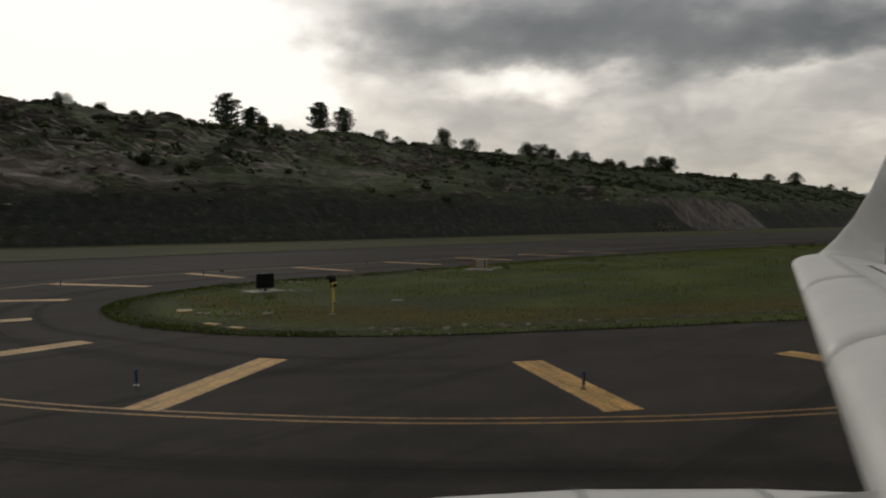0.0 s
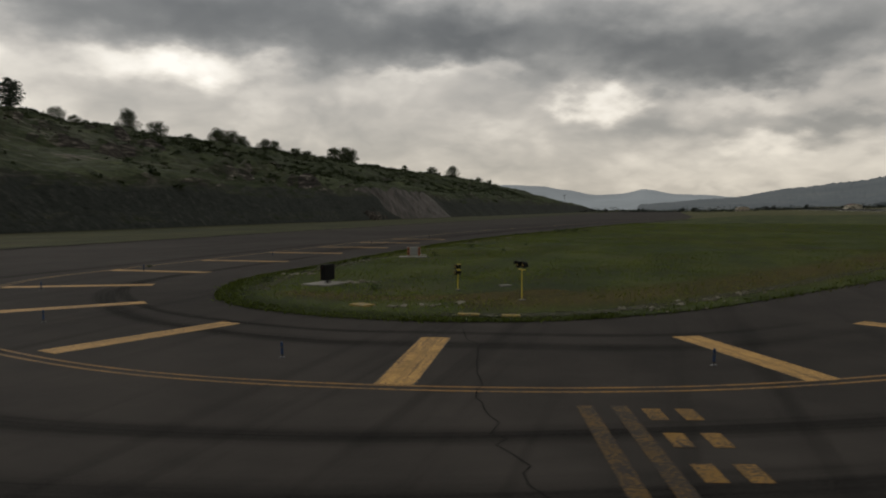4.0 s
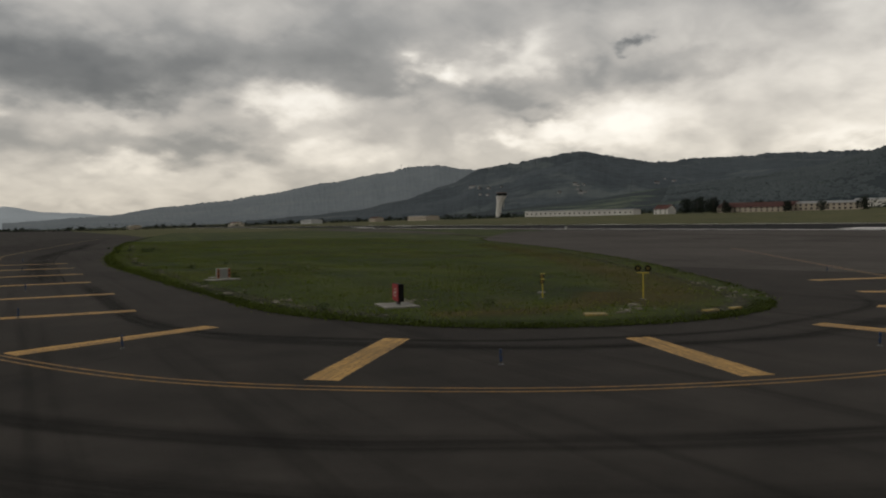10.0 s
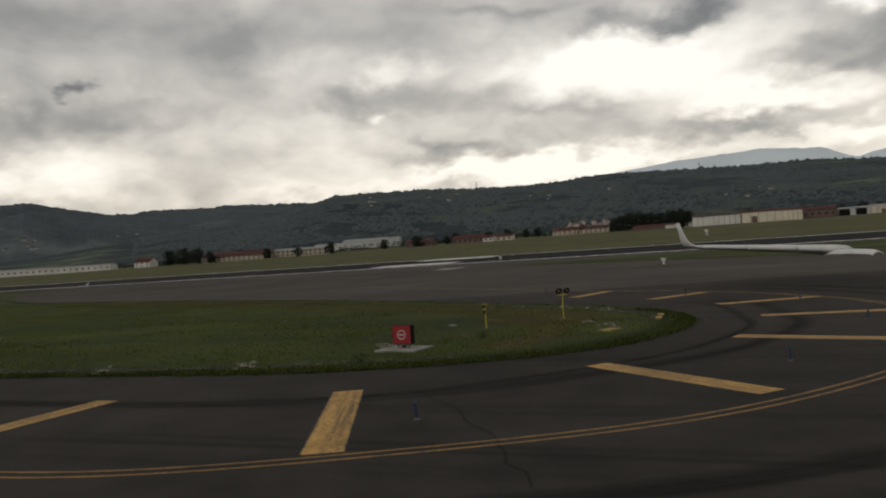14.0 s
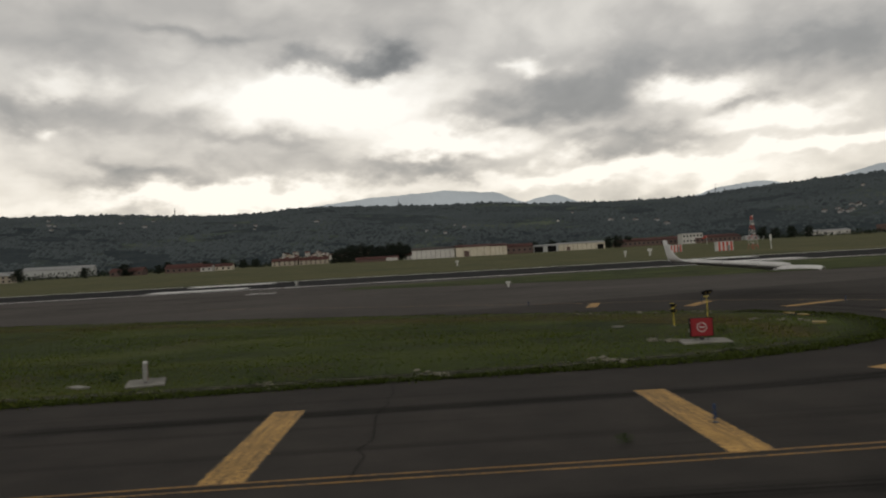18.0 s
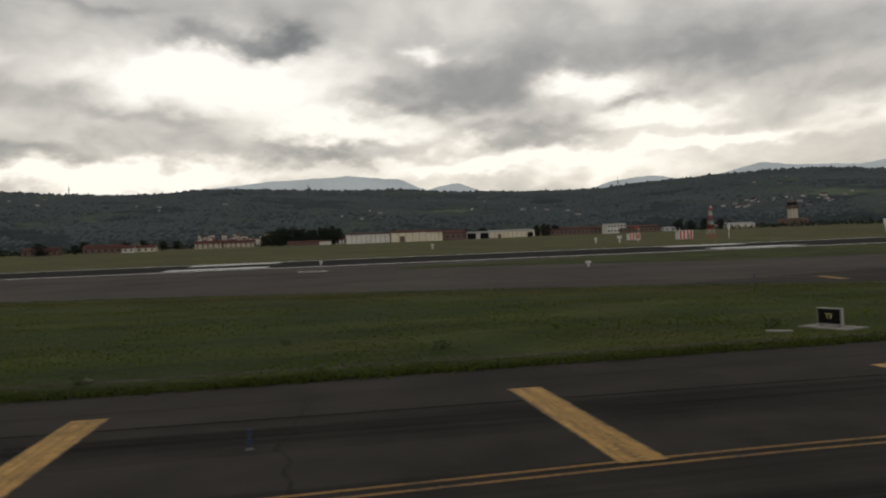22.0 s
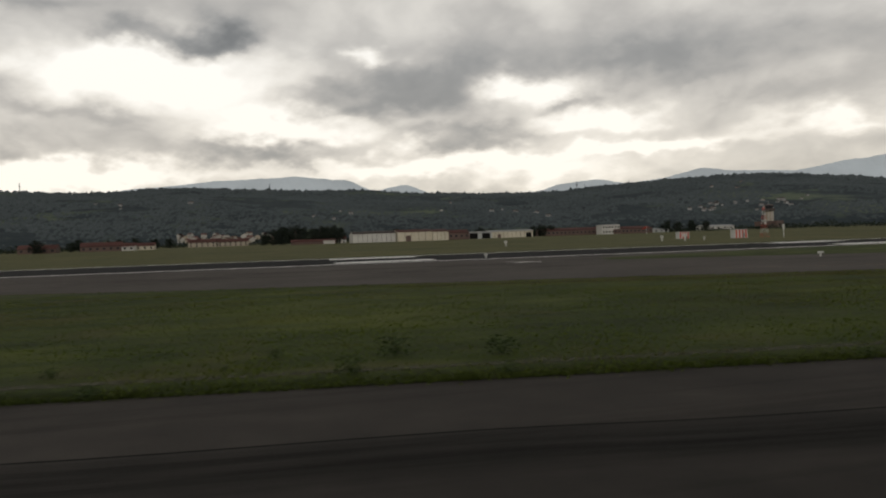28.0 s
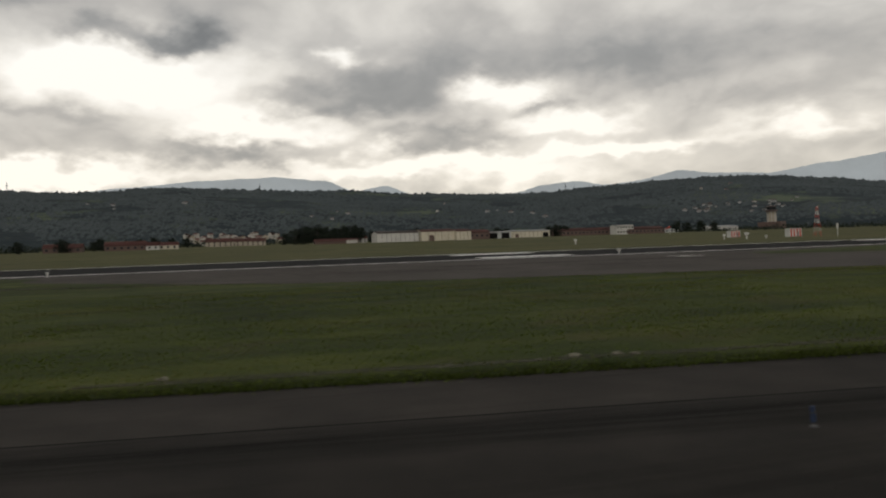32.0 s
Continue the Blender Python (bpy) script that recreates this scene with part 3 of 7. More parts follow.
# ---- hillside with the rock cutting ----
def rock_hill():
    m, g, sh = material("hillside", 0.92)
    geo = g.add("ShaderNodeNewGeometry")
    p = geo.outputs["Position"]
    steep = g.add("ShaderNodeSeparateXYZ", Vector=geo.outputs["Normal"]).outputs["Z"]
    tuft = g.noise(p, 0.35, 6, 0.65)
    big = g.noise(p, 0.035, 5, 0.6)
    green = g.ramp(g.span(g.math("ADD", g.math("MULTIPLY", tuft, 0.6), g.math("MULTIPLY", big, 0.4)), 0.36, 0.64), [(0, (0.012, 0.017, 0.007)), (0.5, (0.025, 0.034, 0.013)), (0.85, (0.042, 0.053, 0.020)), (1, (0.066, 0.076, 0.030))])
    # layered grey rock
    lean = g.add("ShaderNodeMapping", Vector=p)
    lean.inputs["Rotation"].default_value = (0.5, 0.35, 0.6)
    lean.inputs["Scale"].default_value = (0.12, 0.12, 0.9)
    strata = g.noise(lean.outputs[0], 1.2, 7, 0.7, 0.6)
    rock = g.ramp(g.span(strata, 0.36, 0.66), [(0, (0.010, 0.009, 0.008)), (0.45, (0.030, 0.027, 0.023)), (0.68, (0.085, 0.074, 0.064)), (0.85, (0.17, 0.15, 0.13)), (1, (0.30, 0.27, 0.24))])
    bare = g.span(g.math("ADD", g.math("MULTIPLY", steep, -1.0), g.math("MULTIPLY", tuft, 0.5)), -0.60, -0.36)
    # grey net hung over the foot of the cutting
    n = g.vmath("DOT_PRODUCT", p, (DY, -DX, 0))
    s = g.vmath("DOT_PRODUCT", p, (DX, DY, 0))
    z = g.add("ShaderNodeSeparateXYZ", Vector=p).outputs["Z"]
    low = g.span(g.math("ADD", z, g.math("MULTIPLY", big, 8.0)), 13.0, 15.5, 1.0, 0.0)
    net = g.ramp(g.span(g.noise(p, 0.6, 6, 0.7), 0.3, 0.75), [(0, (0.015, 0.018, 0.015)), (0.6, (0.029, 0.033, 0.028)), (0.85, (0.05, 0.053, 0.046)), (1, (0.11, 0.108, 0.098))])
    # ribs of pale rock above the net, dipping along the hill, at its near end
    across = g.math("ADD", z, g.math("MULTIPLY", s, 0.62))
    along = g.math("SUBTRACT", s, g.math("MULTIPLY", z, 0.62))
    ribs = g.noise(g.add("ShaderNodeCombineXYZ", X=g.math("MULTIPLY", across, 0.95), Y=g.math("MULTIPLY", along, 0.20)).outputs[0], 1.0, 8, 0.66)
    stands = g.noise(p, 0.06, 4, 0.6)
    zone = g.math("MULTIPLY", g.span(s, 120.0, 215.0, 1.0, 0.0), g.math("MULTIPLY", g.span(z, 13.0, 17.0), g.span(z, 30.0, 37.0, 1.0, 0.0)))
    crag = g.math("MULTIPLY", g.span(g.math("ADD", ribs, g.math("MULTIPLY", g.math("SUBTRACT", stands, 0.5), 0.75)), 0.55, 0.60, 0.0, 0.95), zone)
    stone = g.ramp(g.span(g.math("ADD", g.math("MULTIPLY", ribs, 0.55), g.math("MULTIPLY", g.noise(p, 1.1, 7, 0.78), 0.45)), 0.40, 0.62), [(0, (0.020, 0.017, 0.015)), (0.4, (0.075, 0.066, 0.058)), (0.75, (0.16, 0.142, 0.126)), (1, (0.30, 0.27, 0.24))])
    # wavy pale beds laid bare at the end of the cutting
    wave = g.math("ADD", g.math("MULTIPLY", z, 0.9), g.math("MULTIPLY", g.noise(p, 0.07, 3, 0.5), 9.0))
    beds = g.noise(g.add("ShaderNodeCombineXYZ", X=wave, Y=g.math("MULTIPLY", s, 0.05)).outputs[0], 1.0, 6, 0.7)
    bed_zone = g.math("MULTIPLY", g.span(s, 68.0, 84.0, 1.0, 0.0), g.math("MULTIPLY", g.span(z, 8.5, 10.0), g.span(z, 14.0, 16.5, 1.0, 0.0)))
    bed = g.ramp(g.span(beds, 0.34, 0.68), [(0, (0.018, 0.016, 0.014)), (0.5, (0.085, 0.076, 0.068)), (1, (0.25, 0.23, 0.21))])
    cover = g.mix(crag, g.mix(bare, green, rock), stone)
    cover = g.mix(g.math("MULTIPLY", low, g.span(bare, 0.0, 0.5)), cover, net)
    cover = g.mix(g.math("MULTIPLY", bed_zone, g.span(stands, 0.42, 0.52)), cover, bed)
    g.put(sh, "Base Color", cover)
    g.put(sh, "Specular IOR Level", 0.12)
    bump(g, sh, g.math("ADD", g.math("ADD", strata, tuft), ribs), 1.0, 0.7)
    return m


def slab_rock():
    m, g, sh = material("slab_rock", 0.85)
    p = place(g)
    lean = g.add("ShaderNodeMapping", Vector=p)
    lean.inputs["Rotation"].default_value = (0.0, 0.9, 1.07)
    lean.inputs["Scale"].default_value = (0.9, 0.25, 0.08)
    v = g.noise(lean.outputs[0], 0.7, 7, 0.75, 0.5)
    moss = g.noise(p, 0.13, 6, 0.7)
    v = g.math("SUBTRACT", v, g.span(moss, 0.5, 0.72, 0.0, 0.22))
    g.put(sh, "Base Color", g.ramp(g.span(v, 0.3, 0.72), [(0, (0.018, 0.017, 0.014)), (0.4, (0.05, 0.044, 0.038)), (0.62, (0.075, 0.065, 0.058)), (0.85, (0.12, 0.107, 0.096)), (1, (0.30, 0.275, 0.25))]))
    bump(g, sh, v, 0.9, 0.6)
    return m


MAT["hill"], MAT["slab"] = rock_hill(), slab_rock()
HILL = [(131, 0), (134, 3.5), (137, 8.0), (140, 11.2), (143, 12.6), (150, 13.5), (165, 18), (185, 25), (205, 30.5), (230, 36.5), (250, 40), (265, 41.6), (290, 42), (340, 40), (500, 36), (900, 30)]


def foot(m):
    """The foot of the cutting stands nearer than its upper part."""
    return m - 11 * max(0.0, 1 - (m - 131) / 40)


def hill_height(s, m):
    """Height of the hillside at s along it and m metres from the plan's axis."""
    for (a, za), (b, zb) in zip(HILL, HILL[1:]):
        if m <= b:
            z = za + (zb - za) * max(0.0, (m - a) / (b - a))
            break
    else:
        z = HILL[-1][1]
    fade = 1 if s < 1000 else max(0.0, 1 - (s - 1000) / 700)
    fade = fade * fade * (3 - 2 * fade)
    k = noise.fractal(Vector((s * 0.02, m * 0.02, 3.1)), 1.0, 2.0, 4)
    z *= 1 + 0.10 * k
    grow = min(1.0, max(0.0, (m - 131) / 8))
    z += grow * 1.6 * noise.fractal(Vector((s * 0.07, m * 0.07, 7.7)), 0.9, 2.0, 4)
    if 140 < m < 228:
        # broken ledges of bare rock, strongest at the near end
        ledge = noise.fractal(Vector((s * 0.03 + m * 0.05, m * 0.09, 1.3)), 0.8, 2.2, 5)
        z += max(0.0, ledge - 0.05) * (6.5 if s < 260 else 2.5) * min(1.0, (228 - m) / 15)
    return z * fade


def make_hill():
    ms = [131, 132, 133, 134, 135, 136, 137, 138, 139, 140, 141.5, 143, 145, 147.5, 150] + list(range(153, 268, 3)) + [270, 275, 282, 290, 305, 325, 350, 400, 500, 700, 900]
    ss = [-120 + 4 * i for i in range(int(720 / 4))] + [600 + 12 * i for i in range(95)]
    bm = fresh()
    rows = []
    for s in ss:
        wob = 1.6 * noise.noise(Vector((s * 0.05, 0, 0))) + 3.0 * noise.noise(Vector((s * 0.012, 5, 0)))
        row = []
        for m in ms:
            q = foot(m) + wob * max(0.0, 1 - (m - 131) / 40)
            x, y = xy(s, -q)
            row.append(bm.verts.new((x, y, hill_height(s, m) - (0.3 if m == 131 else 0))))
        rows.append(row)
    for a, b in zip(rows, rows[1:]):
        for i in range(len(ms) - 1):
            bm.faces.new((a[i], b[i], b[i + 1], a[i + 1]))
    bmesh.ops.recalc_face_normals(bm, faces=bm.faces[:])
    if sum(f.normal.z for f in bm.faces) < 0:
        bmesh.ops.reverse_faces(bm, faces=bm.faces[:])
    single("ground_hillside", bm, MAT["hill"], label="scrubby green hillside over a grey rock cutting", category="hillside", kind="structure")


def make_slab():
    """The smooth bare slab in the cutting."""
    bm = fresh()
    rows = []
    for i in range(44):
        s = 264 + 3 * i
        top = 12.8 - 3.5 * max(0, (i - 24) / 20) + 2.2 * noise.fractal(Vector((s * 0.12, 0, 9)), 0.8, 2, 4)
        skew = -16 + 12 * i / 43 + 2.5 * noise.noise(Vector((i * 0.5, 3, 0)))
        row = []
        for j in range(9):
            k = j / 8
            z = top * k
            q = 117.5 + 8.0 * (abs(i - 21.5) / 21.5) ** 2 + 9.5 * k + 0.8 * noise.fractal(Vector((s * 0.12 + k * 2, k * 2.0, 4)), 0.9, 2, 4)
            x, y = xy(s + skew * k, -q)
            row.append(bm.verts.new((x, y, z - 0.1 - (1.5 if i in (0, 43) else 0))))
        rows.append(row)
    for a, b in zip(rows, rows[1:]):
        for j in range(8):
            bm.faces.new((a[j], a[j + 1], b[j + 1], b[j]))
    bmesh.ops.recalc_face_normals(bm, faces=bm.faces[:])
    single("rock_slab", bm, MAT["slab"], label="smooth bare slab of pale grey rock in the cutting", category="rock face", kind="structure")


make_hill()
make_slab()


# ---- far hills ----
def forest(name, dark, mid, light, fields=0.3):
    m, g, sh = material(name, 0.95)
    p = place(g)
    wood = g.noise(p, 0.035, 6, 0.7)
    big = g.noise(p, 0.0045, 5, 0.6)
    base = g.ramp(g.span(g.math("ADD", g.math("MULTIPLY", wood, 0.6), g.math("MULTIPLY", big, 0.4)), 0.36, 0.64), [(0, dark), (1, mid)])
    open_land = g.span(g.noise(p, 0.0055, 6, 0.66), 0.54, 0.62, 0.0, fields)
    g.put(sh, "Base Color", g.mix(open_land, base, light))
    g.put(sh, "Specular IOR Level", 0.05)
    bump(g, sh, wood, 0.5, 4.0)
    return m


# Far slopes whose distance haze is painted into base colour and emission.
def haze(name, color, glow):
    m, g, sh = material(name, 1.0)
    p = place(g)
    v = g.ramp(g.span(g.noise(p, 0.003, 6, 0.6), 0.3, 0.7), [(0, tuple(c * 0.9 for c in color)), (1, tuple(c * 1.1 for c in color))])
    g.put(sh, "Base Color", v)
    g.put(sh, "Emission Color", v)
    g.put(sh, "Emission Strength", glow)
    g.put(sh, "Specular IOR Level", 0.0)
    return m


# Near woods carry a slight blue-grey haze tint in their base colour.
MAT["wood_near"] = forest("forest_near_hazed", (0.020, 0.027, 0.031), (0.039, 0.050, 0.054), (0.090, 0.110, 0.074), 0.8)
# Farther forests get paler and bluer: aerial haze painted into their base colour.
MAT["wood_far"] = forest("forest_far_hazed", (0.034, 0.043, 0.050), (0.064, 0.077, 0.086), (0.095, 0.110, 0.108), 0.6)
MAT["wood_high"] = forest("forest_high_hazed", (0.110, 0.128, 0.142), (0.145, 0.165, 0.178), (0.17, 0.185, 0.185), 0.3)
# Pale blue-grey and the glow stand in for air haze; these slopes emit nothing.
MAT["haze_far"] = haze("painted_haze_mountain", (0.22, 0.24, 0.252), 0.72)
MAT["haze_mid"] = haze("painted_haze_hill", (0.155, 0.17, 0.178), 0.6)
HUB = Vector((-25.0, 60.0))


def curve_at(points, a):
    for (a0, e0), (a1, e1) in zip(points, points[1:]):
        if a0 <= a <= a1:
            k = (a - a0) / (a1 - a0)
            k = k * k * (3 - 2 * k) * 0.6 + k * 0.4
            return e0 + (e1 - e0) * k
    return points[0][1] if a < points[0][0] else points[-1][1]


def ridge(name, crest, near, far, mat, trees, seed, label, rough=0.06, step=0.2):
    """A range of hills seen all along: crest heights in degrees by azimuth, rising from near to far metres."""
    crest = sorted(crest)
    bm = fresh()
    rows = []
    count = int((crest[-1][0] - crest[0][0]) / step) + 1
    lv = [0, 0.12, 0.25, 0.38, 0.5, 0.62, 0.74, 0.84, 0.92, 0.97, 1.0, 1.08, 1.3]
    for i in range(count):
        a = crest[0][0] + i * step
        top = far * math.tan(radians(curve_at(crest, a))) + 3.6
        row = []
        for k in lv:
            dist = near + (far - near) * k
            base = 10.0
            if k <= 1:
                z = base + (top - base) * (k ** 0.85)
            else:
                z = top - (k - 1) * top * 1.2
            q = Vector((math.cos(radians(a)), math.sin(radians(a)))) * dist
            bulge = noise.fractal(Vector((q.x * 0.003, q.y * 0.003, seed)), 1.0, 2.0, 4)
            z += bulge * top * rough * math.sin(math.pi * min(1, k) * 0.9)
            if k > 0.05:
                z += trees * (noise.noise(Vector((q.x * 0.09, q.y * 0.09, seed))) + 0.5 * noise.noise(Vector((q.x * 0.25, q.y * 0.25, seed)))) * (1 if k > 0.9 else 0.35)
            if k == 0:
                z = -5
            row.append(bm.verts.new((HUB.x + q.x, HUB.y + q.y, z)))
        rows.append(row)
    for p, q in zip(rows, rows[1:]):
        for j in range(len(lv) - 1):
            bm.faces.new((p[j], q[j], q[j + 1], p[j + 1]))
    bmesh.ops.recalc_face_normals(bm, faces=bm.faces[:])
    if sum(f.normal.z for f in bm.faces) < 0:
        bmesh.ops.reverse_faces(bm, faces=bm.faces[:])
    single(name, bm, mat, label=label, category="hills", kind="structure")


ridge("backdrop_valley_hills", [(52, 0.5), (55.8, 0.85), (57.6, 1.04), (59.5, 1.1), (61.8, 1.5), (63.6, 1.15), (65.4, 1.1), (67.5, 1.5), (69.6, 1.79), (72, 1.9), (76, 1.6), (84, 1.0)], 3600, 4300, MAT["haze_mid"], 3, 1.0, "hills at the end of the valley, paled by painted haze")
ridge("backdrop_high_mountain", [(8, 3.4), (24, 3.9), (28.5, 4.1), (30, 4.2), (31.8, 4.45), (34.0, 4.35), (36, 3.9), (40.3, 3.2), (45, 2.33), (48, 1.85), (51.5, 1.5), (56, 0.8), (62, 0.4)], 2300, 3500, MAT["wood_high"], 5.0, 2.0, "wooded mountain sinking towards the valley, paled by painted haze", 0.06, 0.1)
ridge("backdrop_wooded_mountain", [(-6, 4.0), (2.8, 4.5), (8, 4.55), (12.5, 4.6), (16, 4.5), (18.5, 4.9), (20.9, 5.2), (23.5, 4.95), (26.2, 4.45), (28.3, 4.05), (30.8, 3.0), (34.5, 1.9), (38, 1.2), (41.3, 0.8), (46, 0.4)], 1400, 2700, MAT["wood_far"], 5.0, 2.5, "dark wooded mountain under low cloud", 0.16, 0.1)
ridge("backdrop_far_mountain", [(-90, 4.7), (-82, 5.5), (-76, 5.6), (-71, 5.15), (-67, 4.6), (-63.5, 4.9), (-61, 5.25), (-58.5, 4.7), (-56, 4.5), (-53.5, 4.85), (-51, 4.7), (-49, 4.2), (-44, 4.0), (-41, 4.4), (-39.2, 5.03), (-38, 4.9), (-36.9, 4.66), (-34.6, 5.54), (-32.5, 5.75), (-30.9, 5.97), (-29, 5.8), (-25.6, 5.63), (-22.2, 5.3), (-20.5, 5.15), (-15, 4.4)], 4000, 4500, MAT["haze_far"], 3, 3.0, "mountain far away, pale blue-grey from painted haze")
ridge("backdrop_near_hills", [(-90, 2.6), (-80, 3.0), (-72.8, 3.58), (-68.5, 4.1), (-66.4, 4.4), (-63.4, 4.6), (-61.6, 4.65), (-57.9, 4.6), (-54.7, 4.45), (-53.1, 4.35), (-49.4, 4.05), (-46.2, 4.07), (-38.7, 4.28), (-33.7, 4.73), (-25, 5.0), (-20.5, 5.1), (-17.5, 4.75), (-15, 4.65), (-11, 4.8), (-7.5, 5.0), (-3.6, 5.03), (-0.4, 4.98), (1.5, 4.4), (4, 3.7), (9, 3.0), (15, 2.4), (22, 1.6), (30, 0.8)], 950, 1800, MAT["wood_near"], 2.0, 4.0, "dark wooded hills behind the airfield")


# ---- rubber, cracks and paving joints on the asphalt ----
def traces():
    def laid(name, mat, pts, width, lift, label):
        single(name, strip(fresh(), spline([Vector(p) for p in pts], 6), 0.0, width, lift), mat, label=label, category="road marking", kind="structure")

    inner = [(-2, 18.9), (-8.8, 17.1), (-16.2, 19.4), (-19.4, 20.9), (-22.6, 24.0), (-24.9, 27.3), (-26.7, 32.4), (-27.2, 37.5), (-25.4, 43.5), (-21.5, 51), (-13.5, 66)]
    outer = [(6, 12.5), (-6, 10.2), (-16, 10.8), (-23, 12.8), (-27.4, 15.5), (-29.2, 17.3), (-31.6, 20.3), (-33.7, 23.6), (-35.2, 26.5), (-36.6, 32), (-36.4, 38), (-34.5, 45), (-29, 55), (-20, 72), (-8, 93)]
    laid("trim_tyre_trace", MAT["rubber"], inner, 1.3, 0.004, "dark tyre rubber trace curving along the turn")
    laid("trim_tyre_trace", MAT["rubber"], [(x + 0.4, y + 1.9) for x, y in inner[:9]], 0.7, 0.005, "faint tyre rubber trace beside the bars")
    laid("trim_tyre_trace", MAT["rubber"], outer, 1.2, 0.004, "dark tyre rubber trace outside the edge line")
    laid("trim_tyre_trace", MAT["rubber"], [(x * 1.04 - 0.5, y - 2.6) for x, y in outer[:11]], 2.0, 0.003, "broad dark rubber trace on the taxiway")
    # the darker lane begins at a joint that keeps its distance from the grass
    joint = [(-16.5, 62.5), (-4.2, 84.0), (3.0, 96.5), (12.5, 111.1), (17.2, 117.0), (22.3, 124.4), (30.3, 133.8), (40.2, 147.1), (62, 177)]
    laid("trim_paving_joint", MAT["sealant"], joint, 0.10, 0.004, "dark sealed joint along the taxiway paving")
    laid("trim_tyre_trace", MAT["rubber"], [(x - 1.2, y + 0.9) for x, y in joint], 3.2, 0.003, "dark rubber along the paving joint")
    lane = [Vector(p) for p in [(6.0, 101.1)] + joint[3:] + [(120, 254)]]
    single("road_lane", strip(fresh(), spline(lane, 6), 9.0, 18.0, 0.002), MAT["dark_asphalt"], label="darker newer asphalt lane of the taxiway", category="taxiway", kind="structure")
    rnd = random.Random(8)
    for pts in ([(-14.4, 21.4), (-15.3, 16.6), (-16.2, 13.3), (-16.7, 10.7), (-16.8, 8.2)], [(-27.5, 36.6), (-31.7, 36.0), (-36.0, 36.0)], [(-5.7, 76.6), (-7.6, 78.0), (-10.0, 79.6), (-12.6, 80.7)],
                [(-17.0, 50.0), (-17.7, 50.5), (-22.6, 53.5), (-26.2, 55.6)], [(4.0, 91.0), (-1.5, 96.6), (-5.0, 99.5)]):
        line = []
        for p, q in zip(pts, pts[1:]):
            p, q = Vector(p), Vector(q)
            for i in range(6):
                line.append(p.lerp(q, i / 6) + Vector((rnd.uniform(-0.16, 0.16), rnd.uniform(-0.16, 0.16))))
        line.append(Vector(pts[-1]))
        single("trim_crack", strip(fresh(), line, 0.0, 0.022, 0.009), MAT["sealant"], label="thin dark crack across the asphalt", category="crack", kind="structure")
    # skid marks on the old crossing
    for i in range(14):
        s0, n0 = rnd.uniform(-40, 200), rnd.uniform(42, 92)
        a = rnd.uniform(-0.08, 0.12)
        laid("trim_tyre_trace", MAT["rubber"], [xy(s0 + k * 15, n0 + a * k * 15 + 0.02 * k * k) for k in range(6)], rnd.uniform(0.8, 2.2), 0.003 + 0.0004 * i, "long dark skid trace on the old asphalt")


traces()

# ---- more materials ----
def plain(name, color, rough=0.6, metal=0.0, spread=0.12, local=True, bumps=0.15):
    return mottled(name, (tuple(c * (1 - spread) for c in color), tuple(min(1, c * (1 + spread)) for c in color)), (2.5, 30), rough, metal, bumps, 0.003, 0.4, local)


MAT["red_face"] = plain("red_sign_face", (0.21, 0.010, 0.014), 0.5)
MAT["black"] = mottled("black_paint", ((0.004, 0.004, 0.004), (0.007, 0.007, 0.007)), (2.5, 30), 0.6, 0, 0.1, 0.003, 0.08, True)
MAT["sign_white"] = plain("white_sign_paint", (0.44, 0.44, 0.415), 0.5)
MAT["sign_grey"] = plain("grey_sign_panel", (0.15, 0.165, 0.155), 0.5)
MAT["letter"] = plain("pale_yellow_letters", (0.55, 0.50, 0.22), 0.5)
MAT["sign_frame"] = plain("dull_sign_frame", (0.24, 0.24, 0.225), 0.5)
MAT["orange"] = plain("orange_panel", (0.22, 0.075, 0.028), 0.5)
MAT["post_yellow"] = plain("yellow_post_paint", (0.43, 0.34, 0.035), 0.5)
MAT["kerb_yellow"] = worn_paint("kerb_yellow", (0.28, 0.20, 0.06), (0.13, 0.12, 0.085), 0.55)
MAT["blue"] = plain("blue_marker", (0.006, 0.026, 0.075), 0.5)
MAT["dark_metal"] = plain("dark_metal", (0.06, 0.06, 0.062), 0.5, 0.6)
MAT["lens"] = plain("lamp_lens", (0.20, 0.15, 0.05), 0.2)
MAT["gravel"] = mottled("gravel", ((0.07, 0.066, 0.045), (0.13, 0.122, 0.09), (0.21, 0.20, 0.155)), (2.0, 25), 0.95, 0, 0.8, 0.05)
MAT["soil"] = mottled("bare_soil", ((0.042, 0.046, 0.018), (0.078, 0.07, 0.034)), (0.8, 9), 0.95, 0, 0.7, 0.05)


def facing(x, y, dx, dy):
    """Stands at (x, y) with its local +y towards (dx, dy)."""
    return Matrix.Translation((x, y, gz(x, y) + 0.035)) @ Matrix.Rotation(math.atan2(dy, dx) - math.pi / 2, 4, "Z")


def letters(text, size, mat, parent, m, name="lettering"):
    cu = bpy.data.curves.new(name, "FONT")
    cu.body, cu.size, cu.extrude, cu.align_x, cu.align_y = text, size, 0.004, "CENTER", "CENTER"
    tmp = bpy.data.objects.new("tmp", cu)
    scene.collection.objects.link(tmp)
    me = bpy.data.meshes.new_from_object(tmp.evaluated_get(bpy.context.evaluated_depsgraph_get()))
    bpy.data.objects.remove(tmp)
    bpy.data.curves.remove(cu)
    me.materials.clear()
    me.materials.append(mat)
    ob = new(name, me)
    ob.parent = parent
    ob.matrix_basis = m
    return ob


